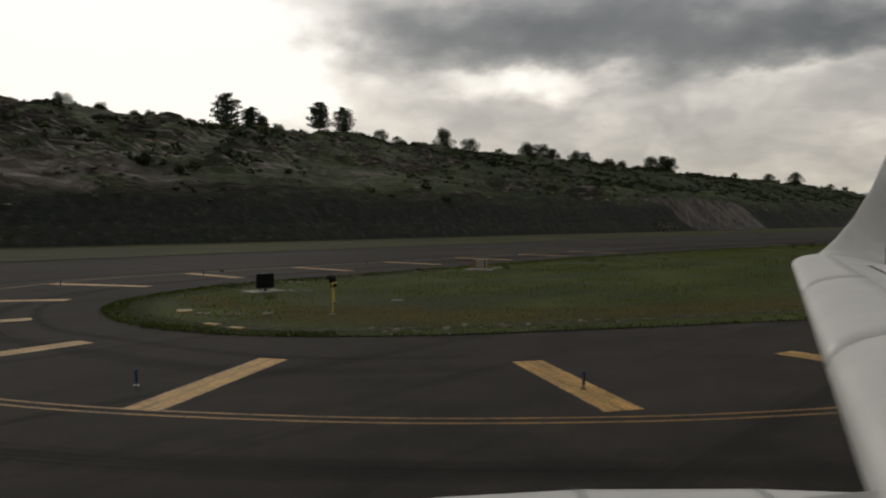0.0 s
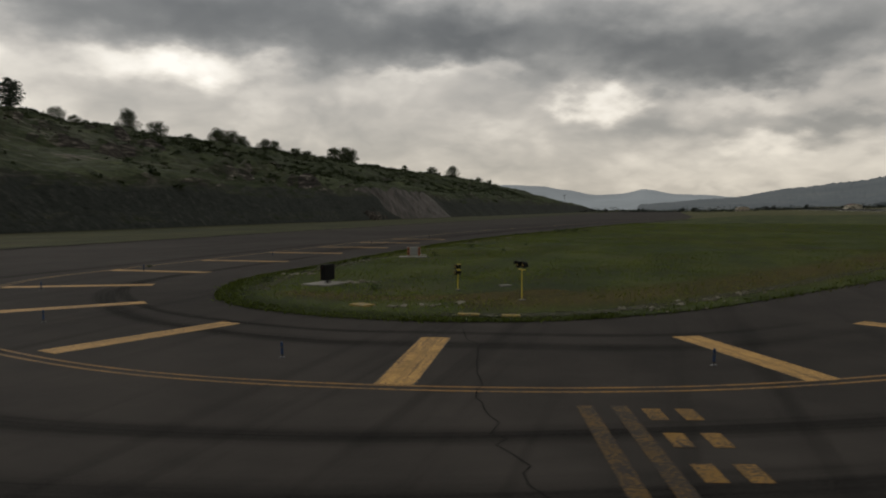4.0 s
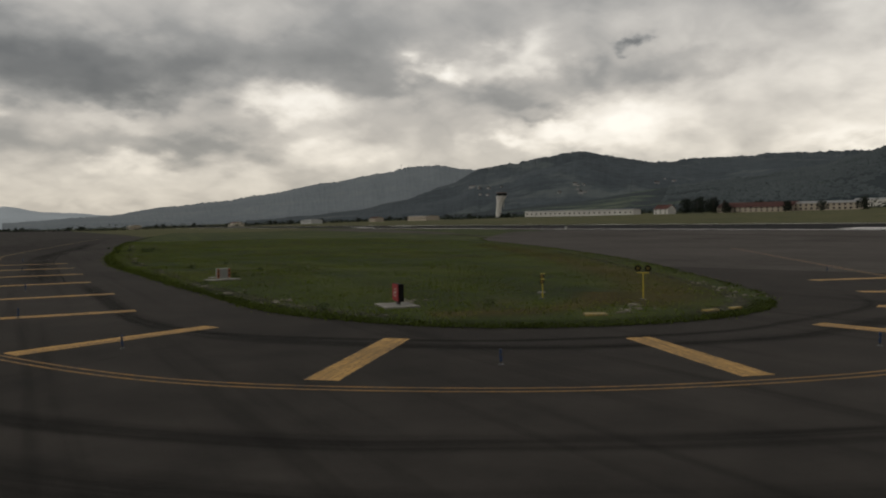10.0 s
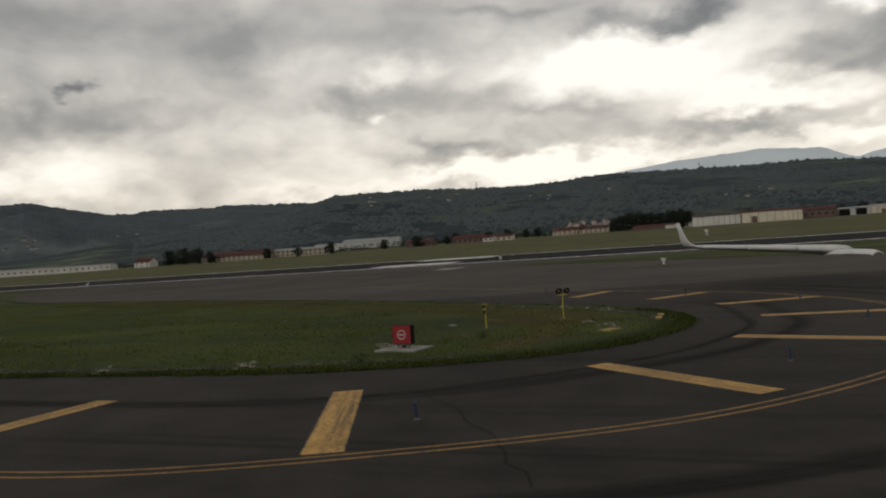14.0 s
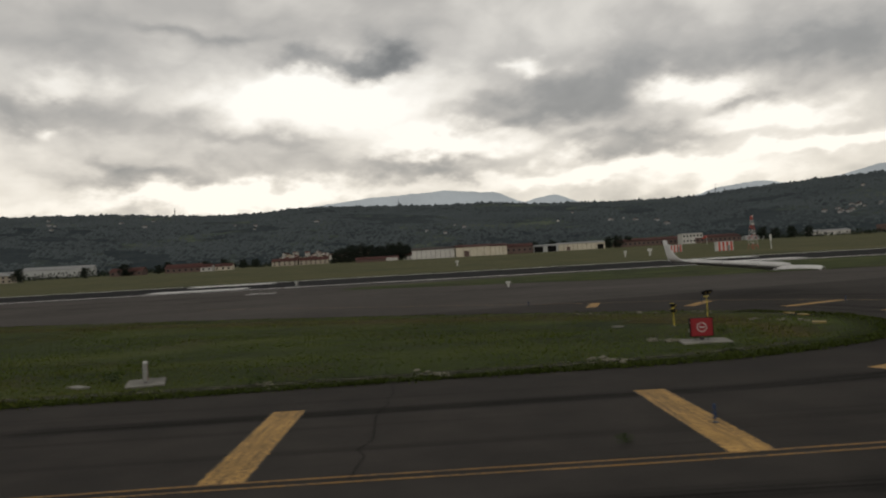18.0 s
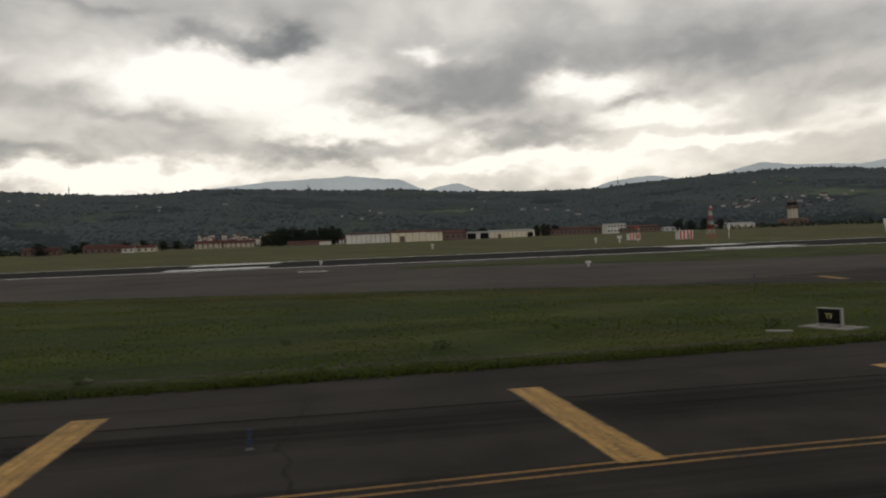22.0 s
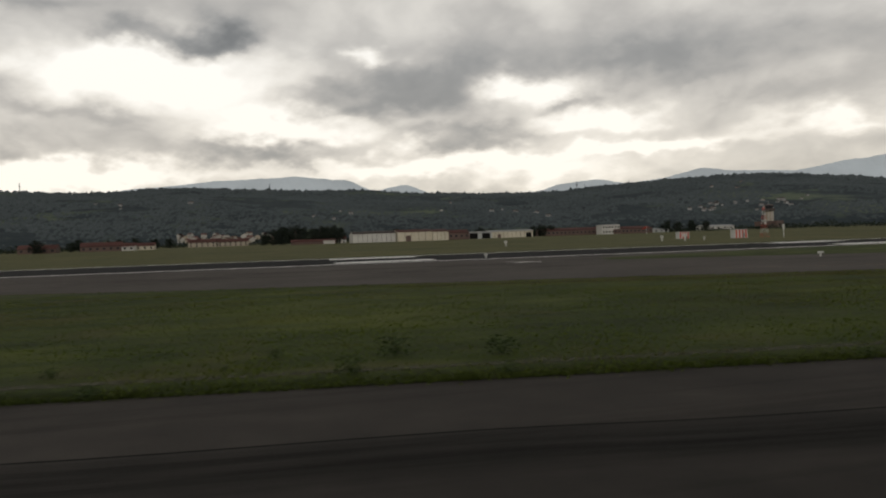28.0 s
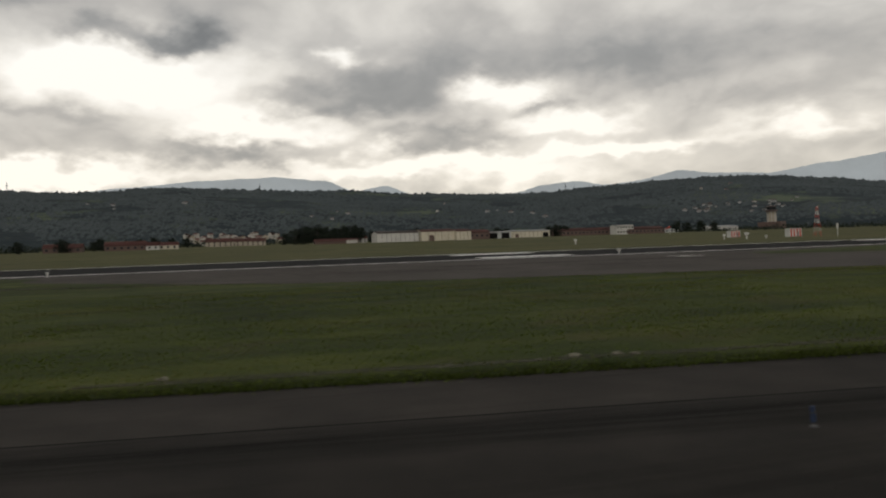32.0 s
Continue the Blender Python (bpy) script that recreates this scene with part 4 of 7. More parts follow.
def pad(x, y, w, d, turn=0.0, label="weathered concrete pad set in the grass"):
    bm = fresh()
    box(bm, -w / 2, w / 2, -d / 2, d / 2, -0.1, 0.07, 0.02)
    for v in bm.verts:
        v.co.x += 0.05 * noise.noise(v.co * 1.7)
        v.co.y += 0.05 * noise.noise(v.co * 2.3 + Vector((4, 0, 0)))
    return single("concrete_pad", bm, MAT["concrete"], Matrix.Translation((x, y, 0.03)) @ Matrix.Rotation(turn, 4, "Z"), label=label, category="concrete pad")


# ---- lit signs on the island ----
def no_entry_sign():
    t = thing("no_entry_sign", facing(-17.45, 36.5, -0.79, 0.61) @ Matrix.Translation((0, 0, 0.07)) @ Matrix.Diagonal((0.85, 0.85, 0.85, 1)), label="red no-entry box sign with black back on a concrete pad", category="airfield sign")
    part("housing", box(fresh(), -0.52, 0.52, -0.15, 0.13, 0.17, 1.06, 0.02), MAT["black"], t, "black metal box housing")
    part("face", box(fresh(), -0.49, 0.49, 0.125, 0.15, 0.20, 1.03, 0.006), MAT["red_face"], t, "red front panel")
    bm = fresh()
    ring = []
    for i in range(32):
        a = 2 * math.pi * i / 32
        ring.append([bm.verts.new((r * math.cos(a), y, 0.615 + r * math.sin(a))) for r, y in ((0.185, 0.152), (0.225, 0.152), (0.225, 0.158), (0.185, 0.158))])
    for i in range(32):
        a, b = ring[i], ring[(i + 1) % 32]
        for j in range(4):
            bm.faces.new((a[j], a[(j + 1) % 4], b[(j + 1) % 4], b[j]))
    part("ring", bm, MAT["sign_white"], t, "white ring of the no-entry mark")
    part("bar", box(fresh(), -0.12, 0.12, 0.15, 0.16, 0.585, 0.645, 0.004), MAT["sign_white"], t, "short white bar inside the ring")
    for x in (-0.3, 0.0, 0.3):
        part("leg", tube(fresh(), 0, 0.2, 0.03, 0.025, 8, Matrix.Translation((x, -0.02, 0))), MAT["dark_metal"], t)
    for x in (-0.545, 0.52):
        part("side_panel", box(fresh(), x, x + 0.025, -0.12, 0.10, 0.2, 1.03, 0.004), MAT["black"], t)
    for z in (0.42, 0.8):
        part("latch", box(fresh(), 0.545, 0.56, -0.04, 0.02, z, z + 0.09, 0.004), MAT["sign_white"], t, "pale latch on the side of the box")
    part("cable_box", box(fresh(), -0.1, 0.1, -0.09, 0.05, 0.0, 0.14, 0.01), MAT["dark_metal"], t)


def taxiway_sign():
    t = thing("taxiway_sign", Matrix.Translation((-9.45, 56.3, 0.1)) @ Matrix.Rotation(radians(-10), 4, "Z") @ Matrix.Diagonal((0.82, 0.82, 0.82, 1)), label="white-framed black taxiway sign on a concrete pad", category="airfield sign")
    part("housing", box(fresh(), -0.62, 0.62, -0.09, 0.09, 0.08, 0.86, 0.015), MAT["sign_frame"], t, "dull white metal sign housing")
    part("face", box(fresh(), -0.57, 0.57, 0.085, 0.102, 0.13, 0.81, 0.004), MAT["black"], t, "black front panel")
    letters("T5", 0.34, MAT["letter"], t, Matrix.Translation((0, 0.106, 0.47)) @ Euler((radians(90), 0, radians(180))).to_matrix().to_4x4())
    part("back_panel", box(fresh(), -0.36, 0.36, -0.102, -0.085, 0.13, 0.81, 0.004), MAT["sign_grey"], t, "plain grey back panel")
    for x in (-0.6, 0.38):
        p = part("end_panel", box(fresh(), x, x + 0.22, -0.105, -0.085, 0.10, 0.84, 0.004), MAT["orange"], t, "orange end panel")
        for z in (0.22, 0.55):
            part("dark_square", box(fresh(), x + 0.05, x + 0.17, -0.112, -0.103, z, z + 0.15, 0.003), MAT["black"], p)
    for x in (-0.18, 0.0, 0.18):
        part("rib", box(fresh(), x - 0.012, x + 0.012, -0.115, -0.10, 0.14, 0.80, 0.003), MAT["sign_frame"], t)
    for x in (-0.45, 0.45):
        part("leg", tube(fresh(), 0, 0.1, 0.04, 0.03, 8, Matrix.Translation((x, 0, 0))), MAT["dark_metal"], t)


pad(-17.55, 36.5, 1.9, 1.5, 0.9)
pad(-9.5, 56.3, 2.1, 1.3, -0.2)
pad(-9.4, 33.4, 0.5, 0.35, 0.3, "low concrete cover half overgrown by grass")
pad(-8.5, 58.4, 0.9, 0.4, 0.4, "small pale concrete cover in the grass")
no_entry_sign()
taxiway_sign()


# ---- guard lights ----
def guard_light():
    t = thing("guard_light", facing(-10.45, 27.9, -0.97, -0.2), label="yellow post with two round black warning lamps side by side", category="airfield light")
    part("base_plate", tube(fresh(), 0, 0.04, 0.16, 0.15, 12), MAT["dark_metal"], t)
    part("post", tube(fresh(), 0.03, 1.22, 0.026, 0.024, 10), MAT["post_yellow"], t, "yellow painted post")
    part("crossbar", box(fresh(), -0.26, 0.26, -0.025, 0.025, 1.2, 1.245, 0.01), MAT["post_yellow"], t)
    for x in (-0.22, 0.22):
        turn = Matrix.Translation((x, 0, 1.42)) @ Matrix.Rotation(radians(-90), 4, "X")
        lamp = part("lamp_housing", tube(fresh(), -0.10, 0.08, 0.10, 0.145, 16, turn), MAT["black"], t, "round black lamp housing")
        part("lens", tube(fresh(), 0.08, 0.092, 0.07, 0.065, 16, turn), MAT["lens"], lamp, "amber lamp glass")
        bm = fresh()
        for i in range(12):
            a0, a1 = math.pi * i / 12, math.pi * (i + 1) / 12
            q = [bm.verts.new(turn @ Vector((0.145 * math.cos(a), -0.145 * math.sin(a), z))) for a, z in ((a0, 0.08), (a1, 0.08), (a1, 0.17), (a0, 0.17))]
            bm.faces.new(q)
        bmesh.ops.solidify(bm, geom=bm.faces[:], thickness=0.006)
        part("hood", bm, MAT["black"], lamp)


def stop_light():
    t = thing("post_light", facing(-12.0, 32.15, -0.97, -0.2), label="short yellow post with two small stacked lamps", category="airfield light")
    part("base_plate", tube(fresh(), 0, 0.04, 0.13, 0.12, 12), MAT["dark_metal"], t)
    part("post", tube(fresh(), 0.03, 0.72, 0.026, 0.024, 10), MAT["post_yellow"], t, "yellow painted post")
    part("bracket", box(fresh(), -0.03, 0.03, -0.05, 0.05, 0.7, 1.15, 0.01), MAT["post_yellow"], t)
    for z in (0.80, 1.06):
        turn = Matrix.Translation((0, 0.05, z)) @ Matrix.Rotation(radians(-90), 4, "X")
        lamp = part("lamp_housing", tube(fresh(), -0.16, 0.10, 0.085, 0.10, 14, turn), MAT["black"], t, "small black lamp housing")
        part("lens", tube(fresh(), 0.10, 0.11, 0.07, 0.065, 14, turn), MAT["lens"], lamp)
        part("cap", box(fresh(), -0.09, 0.09, -0.13, 0.02, z + 0.085, z + 0.11, 0.01), MAT["post_yellow"], lamp, "yellow top plate")


guard_light()
stop_light()


# ---- blue edge markers ----
def edge_marker():
    t = thing("edge_marker", Matrix(), label="slim blue taxiway edge marker post on a dark foot", category="airfield light", group="taxiway edge markers")
    part("foot", tube(fresh(), 0, 0.05, 0.10, 0.07, 12), MAT["dark_metal"], t)
    part("stem", tube(fresh(), 0.04, 0.16, 0.022, 0.022, 8), MAT["dark_metal"], t)
    part("sleeve", tube(fresh(), 0.14, 0.56, 0.042, 0.040, 12), MAT["blue"], t, "blue reflective sleeve")
    part("cap", tube(fresh(), 0.56, 0.60, 0.042, 0.022, 12), MAT["blue"], t)
    part("band", tube(fresh(), 0.38, 0.43, 0.0435, 0.0435, 12), MAT["dark_metal"], t, "dark band round the sleeve")
    return t


MARKERS = [(-0.4, 16.7), (-10.2, 14.95), (-19.9, 18.3), (-27.4, 26.3), (-30.4, 37.25), (-27.6, 47.9), (-19.95, 61.0), (0.5, 98.0), (34.3, 144.1), (12.8, 22.5), (-9.6, 80.0)]
first_marker = edge_marker()
for i, (x, y) in enumerate(MARKERS):
    m = pose(x, y, 0.0, 2.5 * math.sin(i * 2.1), 2.5 * math.cos(i * 1.7), 40 * i) @ Matrix.Diagonal((0.8, 0.8, 0.68, 1))
    if i == 0:
        first_marker.matrix_basis = m
    else:
        copy_thing(first_marker, m @ Matrix.Diagonal((1 / 0.8, 1 / 0.8, 1 / 0.68, 1)))


# ---- kerb stones, plates and bare strips in the island ----
def kerb_stone(x, y, w, d, turn, mat=None):
    bm = fresh()
    box(bm, -w / 2, w / 2, -d / 2, d / 2, -0.05, 0.07, 0.02)
    for v in bm.verts:
        v.co += Vector((noise.noise(v.co * 3 + Vector((x, y, 0))), noise.noise(v.co * 3 + Vector((y, x, 0))), 0)) * 0.04
    single("kerb_stone", bm, mat or MAT["kerb_yellow"], Matrix.Translation((x, y, 0.03)) @ Matrix.Rotation(turn, 4, "Z"), label="weathered yellow-painted kerb stone lying in the grass", category="kerb stone", group="yellow kerb stones")


for x, y, w, d, a in ((-16.8, 27.8, 0.6, 0.85, 0.6), (-13.6, 24.25, 0.75, 0.28, -0.45), (-12.3, 23.6, 0.65, 0.3, -0.35)):
    kerb_stone(x, y, w, d, a)


def rubble(x, y, size, count, seed):
    rnd = random.Random(seed)
    bm = fresh()
    for _ in range(count):
        r = size * rnd.random()
        a = rnd.random() * 6.28
        s = 0.05 + 0.13 * rnd.random() ** 2
        q = bmesh.ops.create_icosphere(bm, subdivisions=1, radius=s, matrix=Matrix.Translation((x + r * math.cos(a), y + r * 0.45 * math.sin(a), 0.05)) @ Matrix.Diagonal((1, 0.7 + rnd.random() * 0.5, 0.5, 1)))
        for v in q["verts"]:
            v.co += Vector((rnd.random() - 0.5, rnd.random() - 0.5, rnd.random() - 0.5)) * s * 0.5
    single("rubble", bm, MAT["gravel"], label="scatter of pale stones in the grass", category="stones", kind="stuff")


for i, (x, y, size, count) in enumerate(((-6.8, 24.2, 2.4, 22), (-3.6, 26.0, 1.6, 12), (-16.2, 36.9, 1.4, 40), (9.7, 91.9, 0.5, 9), (9.4, 91.5, 0.4, 6), (5.6, 86.4, 0.35, 8), (43.5, 138.9, 0.35, 8), (42.6, 137.8, 0.4, 9), (42.2, 137.5, 0.3, 6), (51.0, 149.2, 0.4, 6), (2.1, 80.1, 0.3, 5), (-14.5, 27.2, 2.0, 24), (-16.2, 48.2, 1.2, 14), (-18.6, 42.6, 1.2, 16), (-13.6, 53.2, 1.2, 10), (-0.9, 27.7, 1.4, 10))):
    rubble(x, y, size, count, i)
def thin_sward(name, dark, light, cover):
    """Dry, thin or stony ground that shows through the grass and fades out at its edges."""
    m, g, sh = material(name, 0.95)
    co = g.add("ShaderNodeUVMap").outputs[0]
    side = g.math("ABSOLUTE", g.math("SUBTRACT", g.add("ShaderNodeSeparateXYZ", Vector=co).outputs["Y"], 0.5))
    p = place(g)
    grain = g.noise(p, 2.2, 6, 0.7)
    wide = g.noise(p, 0.28, 5, 0.65)
    g.put(sh, "Base Color", g.ramp(g.span(grain, 0.32, 0.68), [(0, dark), (1, light)]))
    edge = g.span(g.math("ADD", side, g.math("MULTIPLY", g.math("SUBTRACT", wide, 0.5), 0.7)), 0.12, 0.46, cover, 0.0)
    g.put(sh, "Alpha", g.math("MULTIPLY", edge, g.span(g.math("ADD", g.math("MULTIPLY", grain, 0.5), g.math("MULTIPLY", wide, 0.5)), 0.36, 0.58, 0.25, 1.0)))
    g.put(sh, "Specular IOR Level", 0.05)
    bump(g, sh, grain, 0.6, 0.05)
    return m


MAT["dry_sward"] = thin_sward("dry_thin_grass", (0.060, 0.048, 0.018), (0.105, 0.084, 0.034), 0.75)
MAT["drain"] = thin_sward("stony_drain", (0.026, 0.026, 0.014), (0.10, 0.096, 0.075), 0.85)
ditch = ((52.0, 151.5), (40.2, 135.0), (30.9, 121.5), (15.0, 100.4), (2.8, 82.2), (-2.9, 72.0), (-5.8, 67.0), (-12.4, 55.6), (-16.0, 48.6), (-18.8, 42.3), (-20.1, 38.1), (-20.6, 34.5))
rim = ((-14.5, 24.6), (-11.5, 23.8), (-9.0, 24.0), (-7.0, 24.7), (-0.9, 27.7), (9.2, 33.9), (27.8, 45.4), (51.2, 61.2), (84.3, 87.1))
dry = ((-13.0, 28.2), (-9.9, 27.6), (-5.8, 28.4), (3.7, 33.0), (25.4, 47.2), (46.0, 62.5), (66.8, 79.0))
MAT["lush_edge"] = thin_sward("lush_edge_grass", (0.012, 0.019, 0.004), (0.030, 0.040, 0.009), 0.9)
single("ground_lush_edge", strip(fresh(), spline([Vector(p) for p in ISLAND[1:20]], 6), 0.7, 2.4, 0.040), MAT["lush_edge"], label="dark lush grass along the taxiway edge", category="grass", kind="structure")
for name, pts, w, lift, mat, label in (("ground_ditch", ditch, 1.3, 0.046, "drain", "shallow stony drain through the grass"), ("ground_drain", rim, 1.2, 0.046, "drain", "stony drain along the edge of the island"),
                                       ("ground_bare_strip", dry, 7.0, 0.042, "dry_sward", "wide strip of dry thin grass"), ("ground_bare_strip", [(-19.6, 33.5), (-16.5, 30.5), (-12.5, 29.6), (-7.5, 31.0)], 3.5, 0.044, "dry_sward", "patch of dry thin grass near the point")):
    single(name, strip(fresh(), spline([Vector(p) for p in pts], 8), 0.0, w, lift), MAT[mat], label=label, category="soil", kind="structure")


# ---- tufts, blades and weeds ----
def leafage(name, dark, light, scale=0.25, single_share=0.5, thin=False):
    """Leaves and blades in two tones; thin ones let half of the light through."""
    m, g, sh = material(name, 0.75)
    geo = g.add("ShaderNodeNewGeometry")
    v = g.math("ADD", g.math("MULTIPLY", geo.outputs["Random Per Island"], single_share), g.math("MULTIPLY", g.noise(geo.outputs["Position"], scale, 4, 0.6), 1.1 - single_share))
    tone = g.ramp(g.span(v, 0.15, 0.85), [(0, dark), (1, light)])
    g.put(sh, "Base Color", tone)
    g.put(sh, "Specular IOR Level", 0.15)
    if thin:
        g.put(sh, "Specular IOR Level", 0.0)
        both = g.add("ShaderNodeMixShader", Fac=0.5, i1=sh.outputs[0], i2=g.add("ShaderNodeBsdfTranslucent", Color=tone).outputs[0])
        out = [n for n in m.node_tree.nodes if n.type == "OUTPUT_MATERIAL"][0]
        g.put(out, "Surface", both.outputs[0])
    return m


MAT["blade"] = leafage("grass_blades", (0.060, 0.090, 0.015), (0.142, 0.174, 0.032), 0.10, 0.08, True)
MAT["edge_blade"] = leafage("edge_blades", (0.036, 0.050, 0.011), (0.080, 0.102, 0.024), 0.2, 0.15, True)
MAT["weed"] = leafage("weed_leaves", (0.012, 0.022, 0.006), (0.036, 0.056, 0.015))
MAT["dry_blade"] = leafage("dry_blades", (0.09, 0.088, 0.026), (0.17, 0.152, 0.055), 0.14, 0.2, True)


def inside(x, y, poly):
    hit, j = False, len(poly) - 1
    for i in range(len(poly)):
        a, b = poly[i], poly[j]
        if (a.y > y) != (b.y > y) and x < (b.x - a.x) * (y - a.y) / (b.y - a.y) + a.x:
            hit = not hit
        j = i
    return hit


def blades(name, spots, mat, per, height, width, label, spread=0.18):
    rnd = np.random.default_rng(len(spots))
    n = len(spots)
    base = np.repeat(np.array(spots), per, axis=0)
    k = len(base)
    a = rnd.random(k) * 6.283
    base[:, 0] += (rnd.random(k) - 0.5) * 2 * spread
    base[:, 1] += (rnd.random(k) - 0.5) * 2 * spread
    h = height * base[:, 2] * (0.5 + rnd.random(k))
    lean = 0.5 * h * rnd.random(k)
    la = rnd.random(k) * 6.283
    w = width * (0.6 + 0.8 * rnd.random(k))
    verts = np.empty((k, 3, 3))
    z0 = np.array([gz(x, y) for x, y in base[:, :2]]) + 0.02
    verts[:, 0] = np.stack([base[:, 0] - np.cos(a) * w, base[:, 1] - np.sin(a) * w, z0], -1)
    verts[:, 1] = np.stack([base[:, 0] + np.cos(a) * w, base[:, 1] + np.sin(a) * w, z0], -1)
    verts[:, 2] = np.stack([base[:, 0] + np.cos(la) * lean, base[:, 1] + np.sin(la) * lean, z0 + h], -1)
    me = bpy.data.meshes.new(name)
    me.from_pydata(verts.reshape(-1, 3).tolist(), [], np.arange(k * 3).reshape(-1, 3).tolist())
    me.materials.append(mat)
    me.normals_split_custom_set_from_vertices(np.tile((0.0, 0.0, 1.0), (k * 3, 1)).tolist())
    return tagged(new(name, me), label=label, category="grass", kind="stuff")


def scatter_grass():
    rnd = random.Random(5)
    lush, fringe, dry = [], [], []
    poly = shore[::2]
    tall = lambda x, y: 0.55 + 0.9 * max(0.0, 0.5 + noise.noise(Vector((x * 0.16, y * 0.16, 2.0)))) + 0.35 * noise.noise(Vector((x * 0.6, y * 0.6, 8.0)))
    # whole island, thinning out away from the taxiway
    while len(lush) < 42000:
        u = rnd.random() ** 1.6
        s = rnd.uniform(8, 190)
        n = -40.5 + u * 75
        x, y = xy(s, n)
        if inside(x, y, poly):
            lush.append((x, y, tall(x, y)))
    while len(dry) < 9000:
        s, n = rnd.uniform(8, 170), rnd.uniform(-41, 25)
        x, y = xy(s, n)
        if noise.noise(Vector((x * 0.09, y * 0.09, 5.0))) > 0.1 and inside(x, y, poly):
            dry.append((x, y, 0.8))
    line = [p for p in shore if sn(p.x, p.y)[0] < 200]
    for p, q in zip(line, line[1:]):
        d = q - p
        inward = Vector((d.y, -d.x)).normalized()
        if not inside(*(p + inward * 0.5), poly):
            inward = -inward
        for _ in range(int(d.length * (24 if sn(p.x, p.y)[1] < -20 or p.y < 24.5 and p.x < -9 else 5))):
            k = rnd.random()
            r = rnd.random() ** 2 * 0.9 - 0.12
            c = p + d * k + inward * r
            fringe.append((c.x, c.y, 0.55 + 0.8 * max(0, 0.4 + noise.noise(Vector((c.x * 0.5, c.y * 0.5, 1.0))))))
    blades("meadow_tufts", lush, MAT["blade"], 5, 0.065, 0.03, "uneven tufts of green grass on the island", 0.7)
    blades("dry_tufts", dry, MAT["dry_blade"], 4, 0.09, 0.02, "dry straw-coloured grass stalks", 0.7)
    blades("edge_tufts", fringe, MAT["edge_blade"], 6, 0.10, 0.03, "dark dense grass fringe along the asphalt edge", 0.12)


scatter_grass()


def weed(seed):
    """A low spreading weed: stems and many small leaves."""
    rnd = random.Random(seed)
    t = thing("weed_bush", Matrix(), label="dark green leafy weed growing in the grass", category="weed", group="weeds on the island")
    bm = fresh()
    for _ in range(26):
        a, r, z = rnd.random() * 6.28, 0.25 + 0.45 * rnd.random(), 0.25 + 0.5 * rnd.random()
        tip = Vector((r * math.cos(a), r * math.sin(a), z))
        side = Vector((-math.sin(a), math.cos(a), 0)) * 0.012
        bm.faces.new([bm.verts.new(v) for v in (-side, side, tip)])
    part("stalk", bm, MAT["weed"], t)
    bm = fresh()
    for _ in range(150):
        a, r = rnd.random() * 6.28, 0.66 * rnd.random() ** 0.6
        z = 0.06 + (0.62 - 0.4 * r * r) * rnd.random()
        c = Vector((r * math.cos(a), r * math.sin(a), z))
        u = Vector((rnd.uniform(-1, 1), rnd.uniform(-1, 1), rnd.uniform(-0.6, 0.9))).normalized() * (0.05 + 0.06 * rnd.random())
        w = u.cross(Vector((rnd.uniform(-1, 1), rnd.uniform(-1, 1), rnd.uniform(-1, 1)))).normalized() * 0.035
        bm.faces.new([bm.verts.new(c + v) for v in (-u, w, u, -w)])
    part("foliage", bm, MAT["weed"], t)
    return t


kinds = [weed(i) for i in range(3)]
WEEDS = [(-27.67, 50.53, 0.28), (26.7, 111.4, 1.05), (23.94, 109.05, 0.99), (28.84, 116.5, 0.78), (25.04, 114.4, 0.74), (32.2, 120.6, 0.5), (23.2, 112.9, 0.5), (21.3, 111.6, 0.5), (-1.5, 69.0, 0.58), (-2.4, 69.9, 0.43), (-15.6, 33.0, 0.43), (-13.5, 53.4, 0.5), (-11.3, 57.0, 0.43), (-7.6, 57.2, 0.5), (-20.3, 38.3, 0.5), (-16.4, 47.0, 0.5), (14.5, 103.8, 0.43), (33.5, 131.5, 0.43), (9, 97.5, 0.36), (1.5, 80.5, 0.43), (27.5, 121.0, 0.58), (-18.5, 43.6, 0.43), (41.5, 140.0, 0.43), (30.0, 114.0, 0.5), (12.0, 84.0, 0.36), (5.0, 72.0, 0.36), (-0.5, 62.0, 0.36), (22.0, 92.0, 0.43)]
for i, (x, y, k) in enumerate(WEEDS):
    m = Matrix.Translation((x, y, 0.03)) @ Matrix.Rotation(i * 1.9, 4, "Z") @ Matrix.Diagonal((k, k, k, 1))
    if i < 3:
        kinds[i].matrix_basis = m
    else:
        copy_thing(kinds[i % 3], m)


# ---- trees ----
MAT["bark"] = mottled("bark", ((0.03, 0.024, 0.018), (0.07, 0.058, 0.045)), (3, 20), 0.95, 0, 0.6, 0.02)
MAT["pine"] = leafage("pine_needles", (0.010, 0.017, 0.010), (0.034, 0.047, 0.024))
MAT["leaf"] = leafage("tree_leaves", (0.010, 0.017, 0.006), (0.042, 0.056, 0.018))
MAT["far_leaf"] = leafage("far_tree_leaves", (0.008, 0.012, 0.009), (0.022, 0.030, 0.020))


def limb(bm, a, b, r0, r1, seg=6):
    d = b - a
    m = Matrix.Translation(a) @ d.to_track_quat("Z", "Y").to_matrix().to_4x4()
    bmesh.ops.create_cone(bm, cap_ends=True, segments=seg, radius1=r0, radius2=r1, depth=d.length, matrix=m @ Matrix.Translation((0, 0, d.length / 2)))


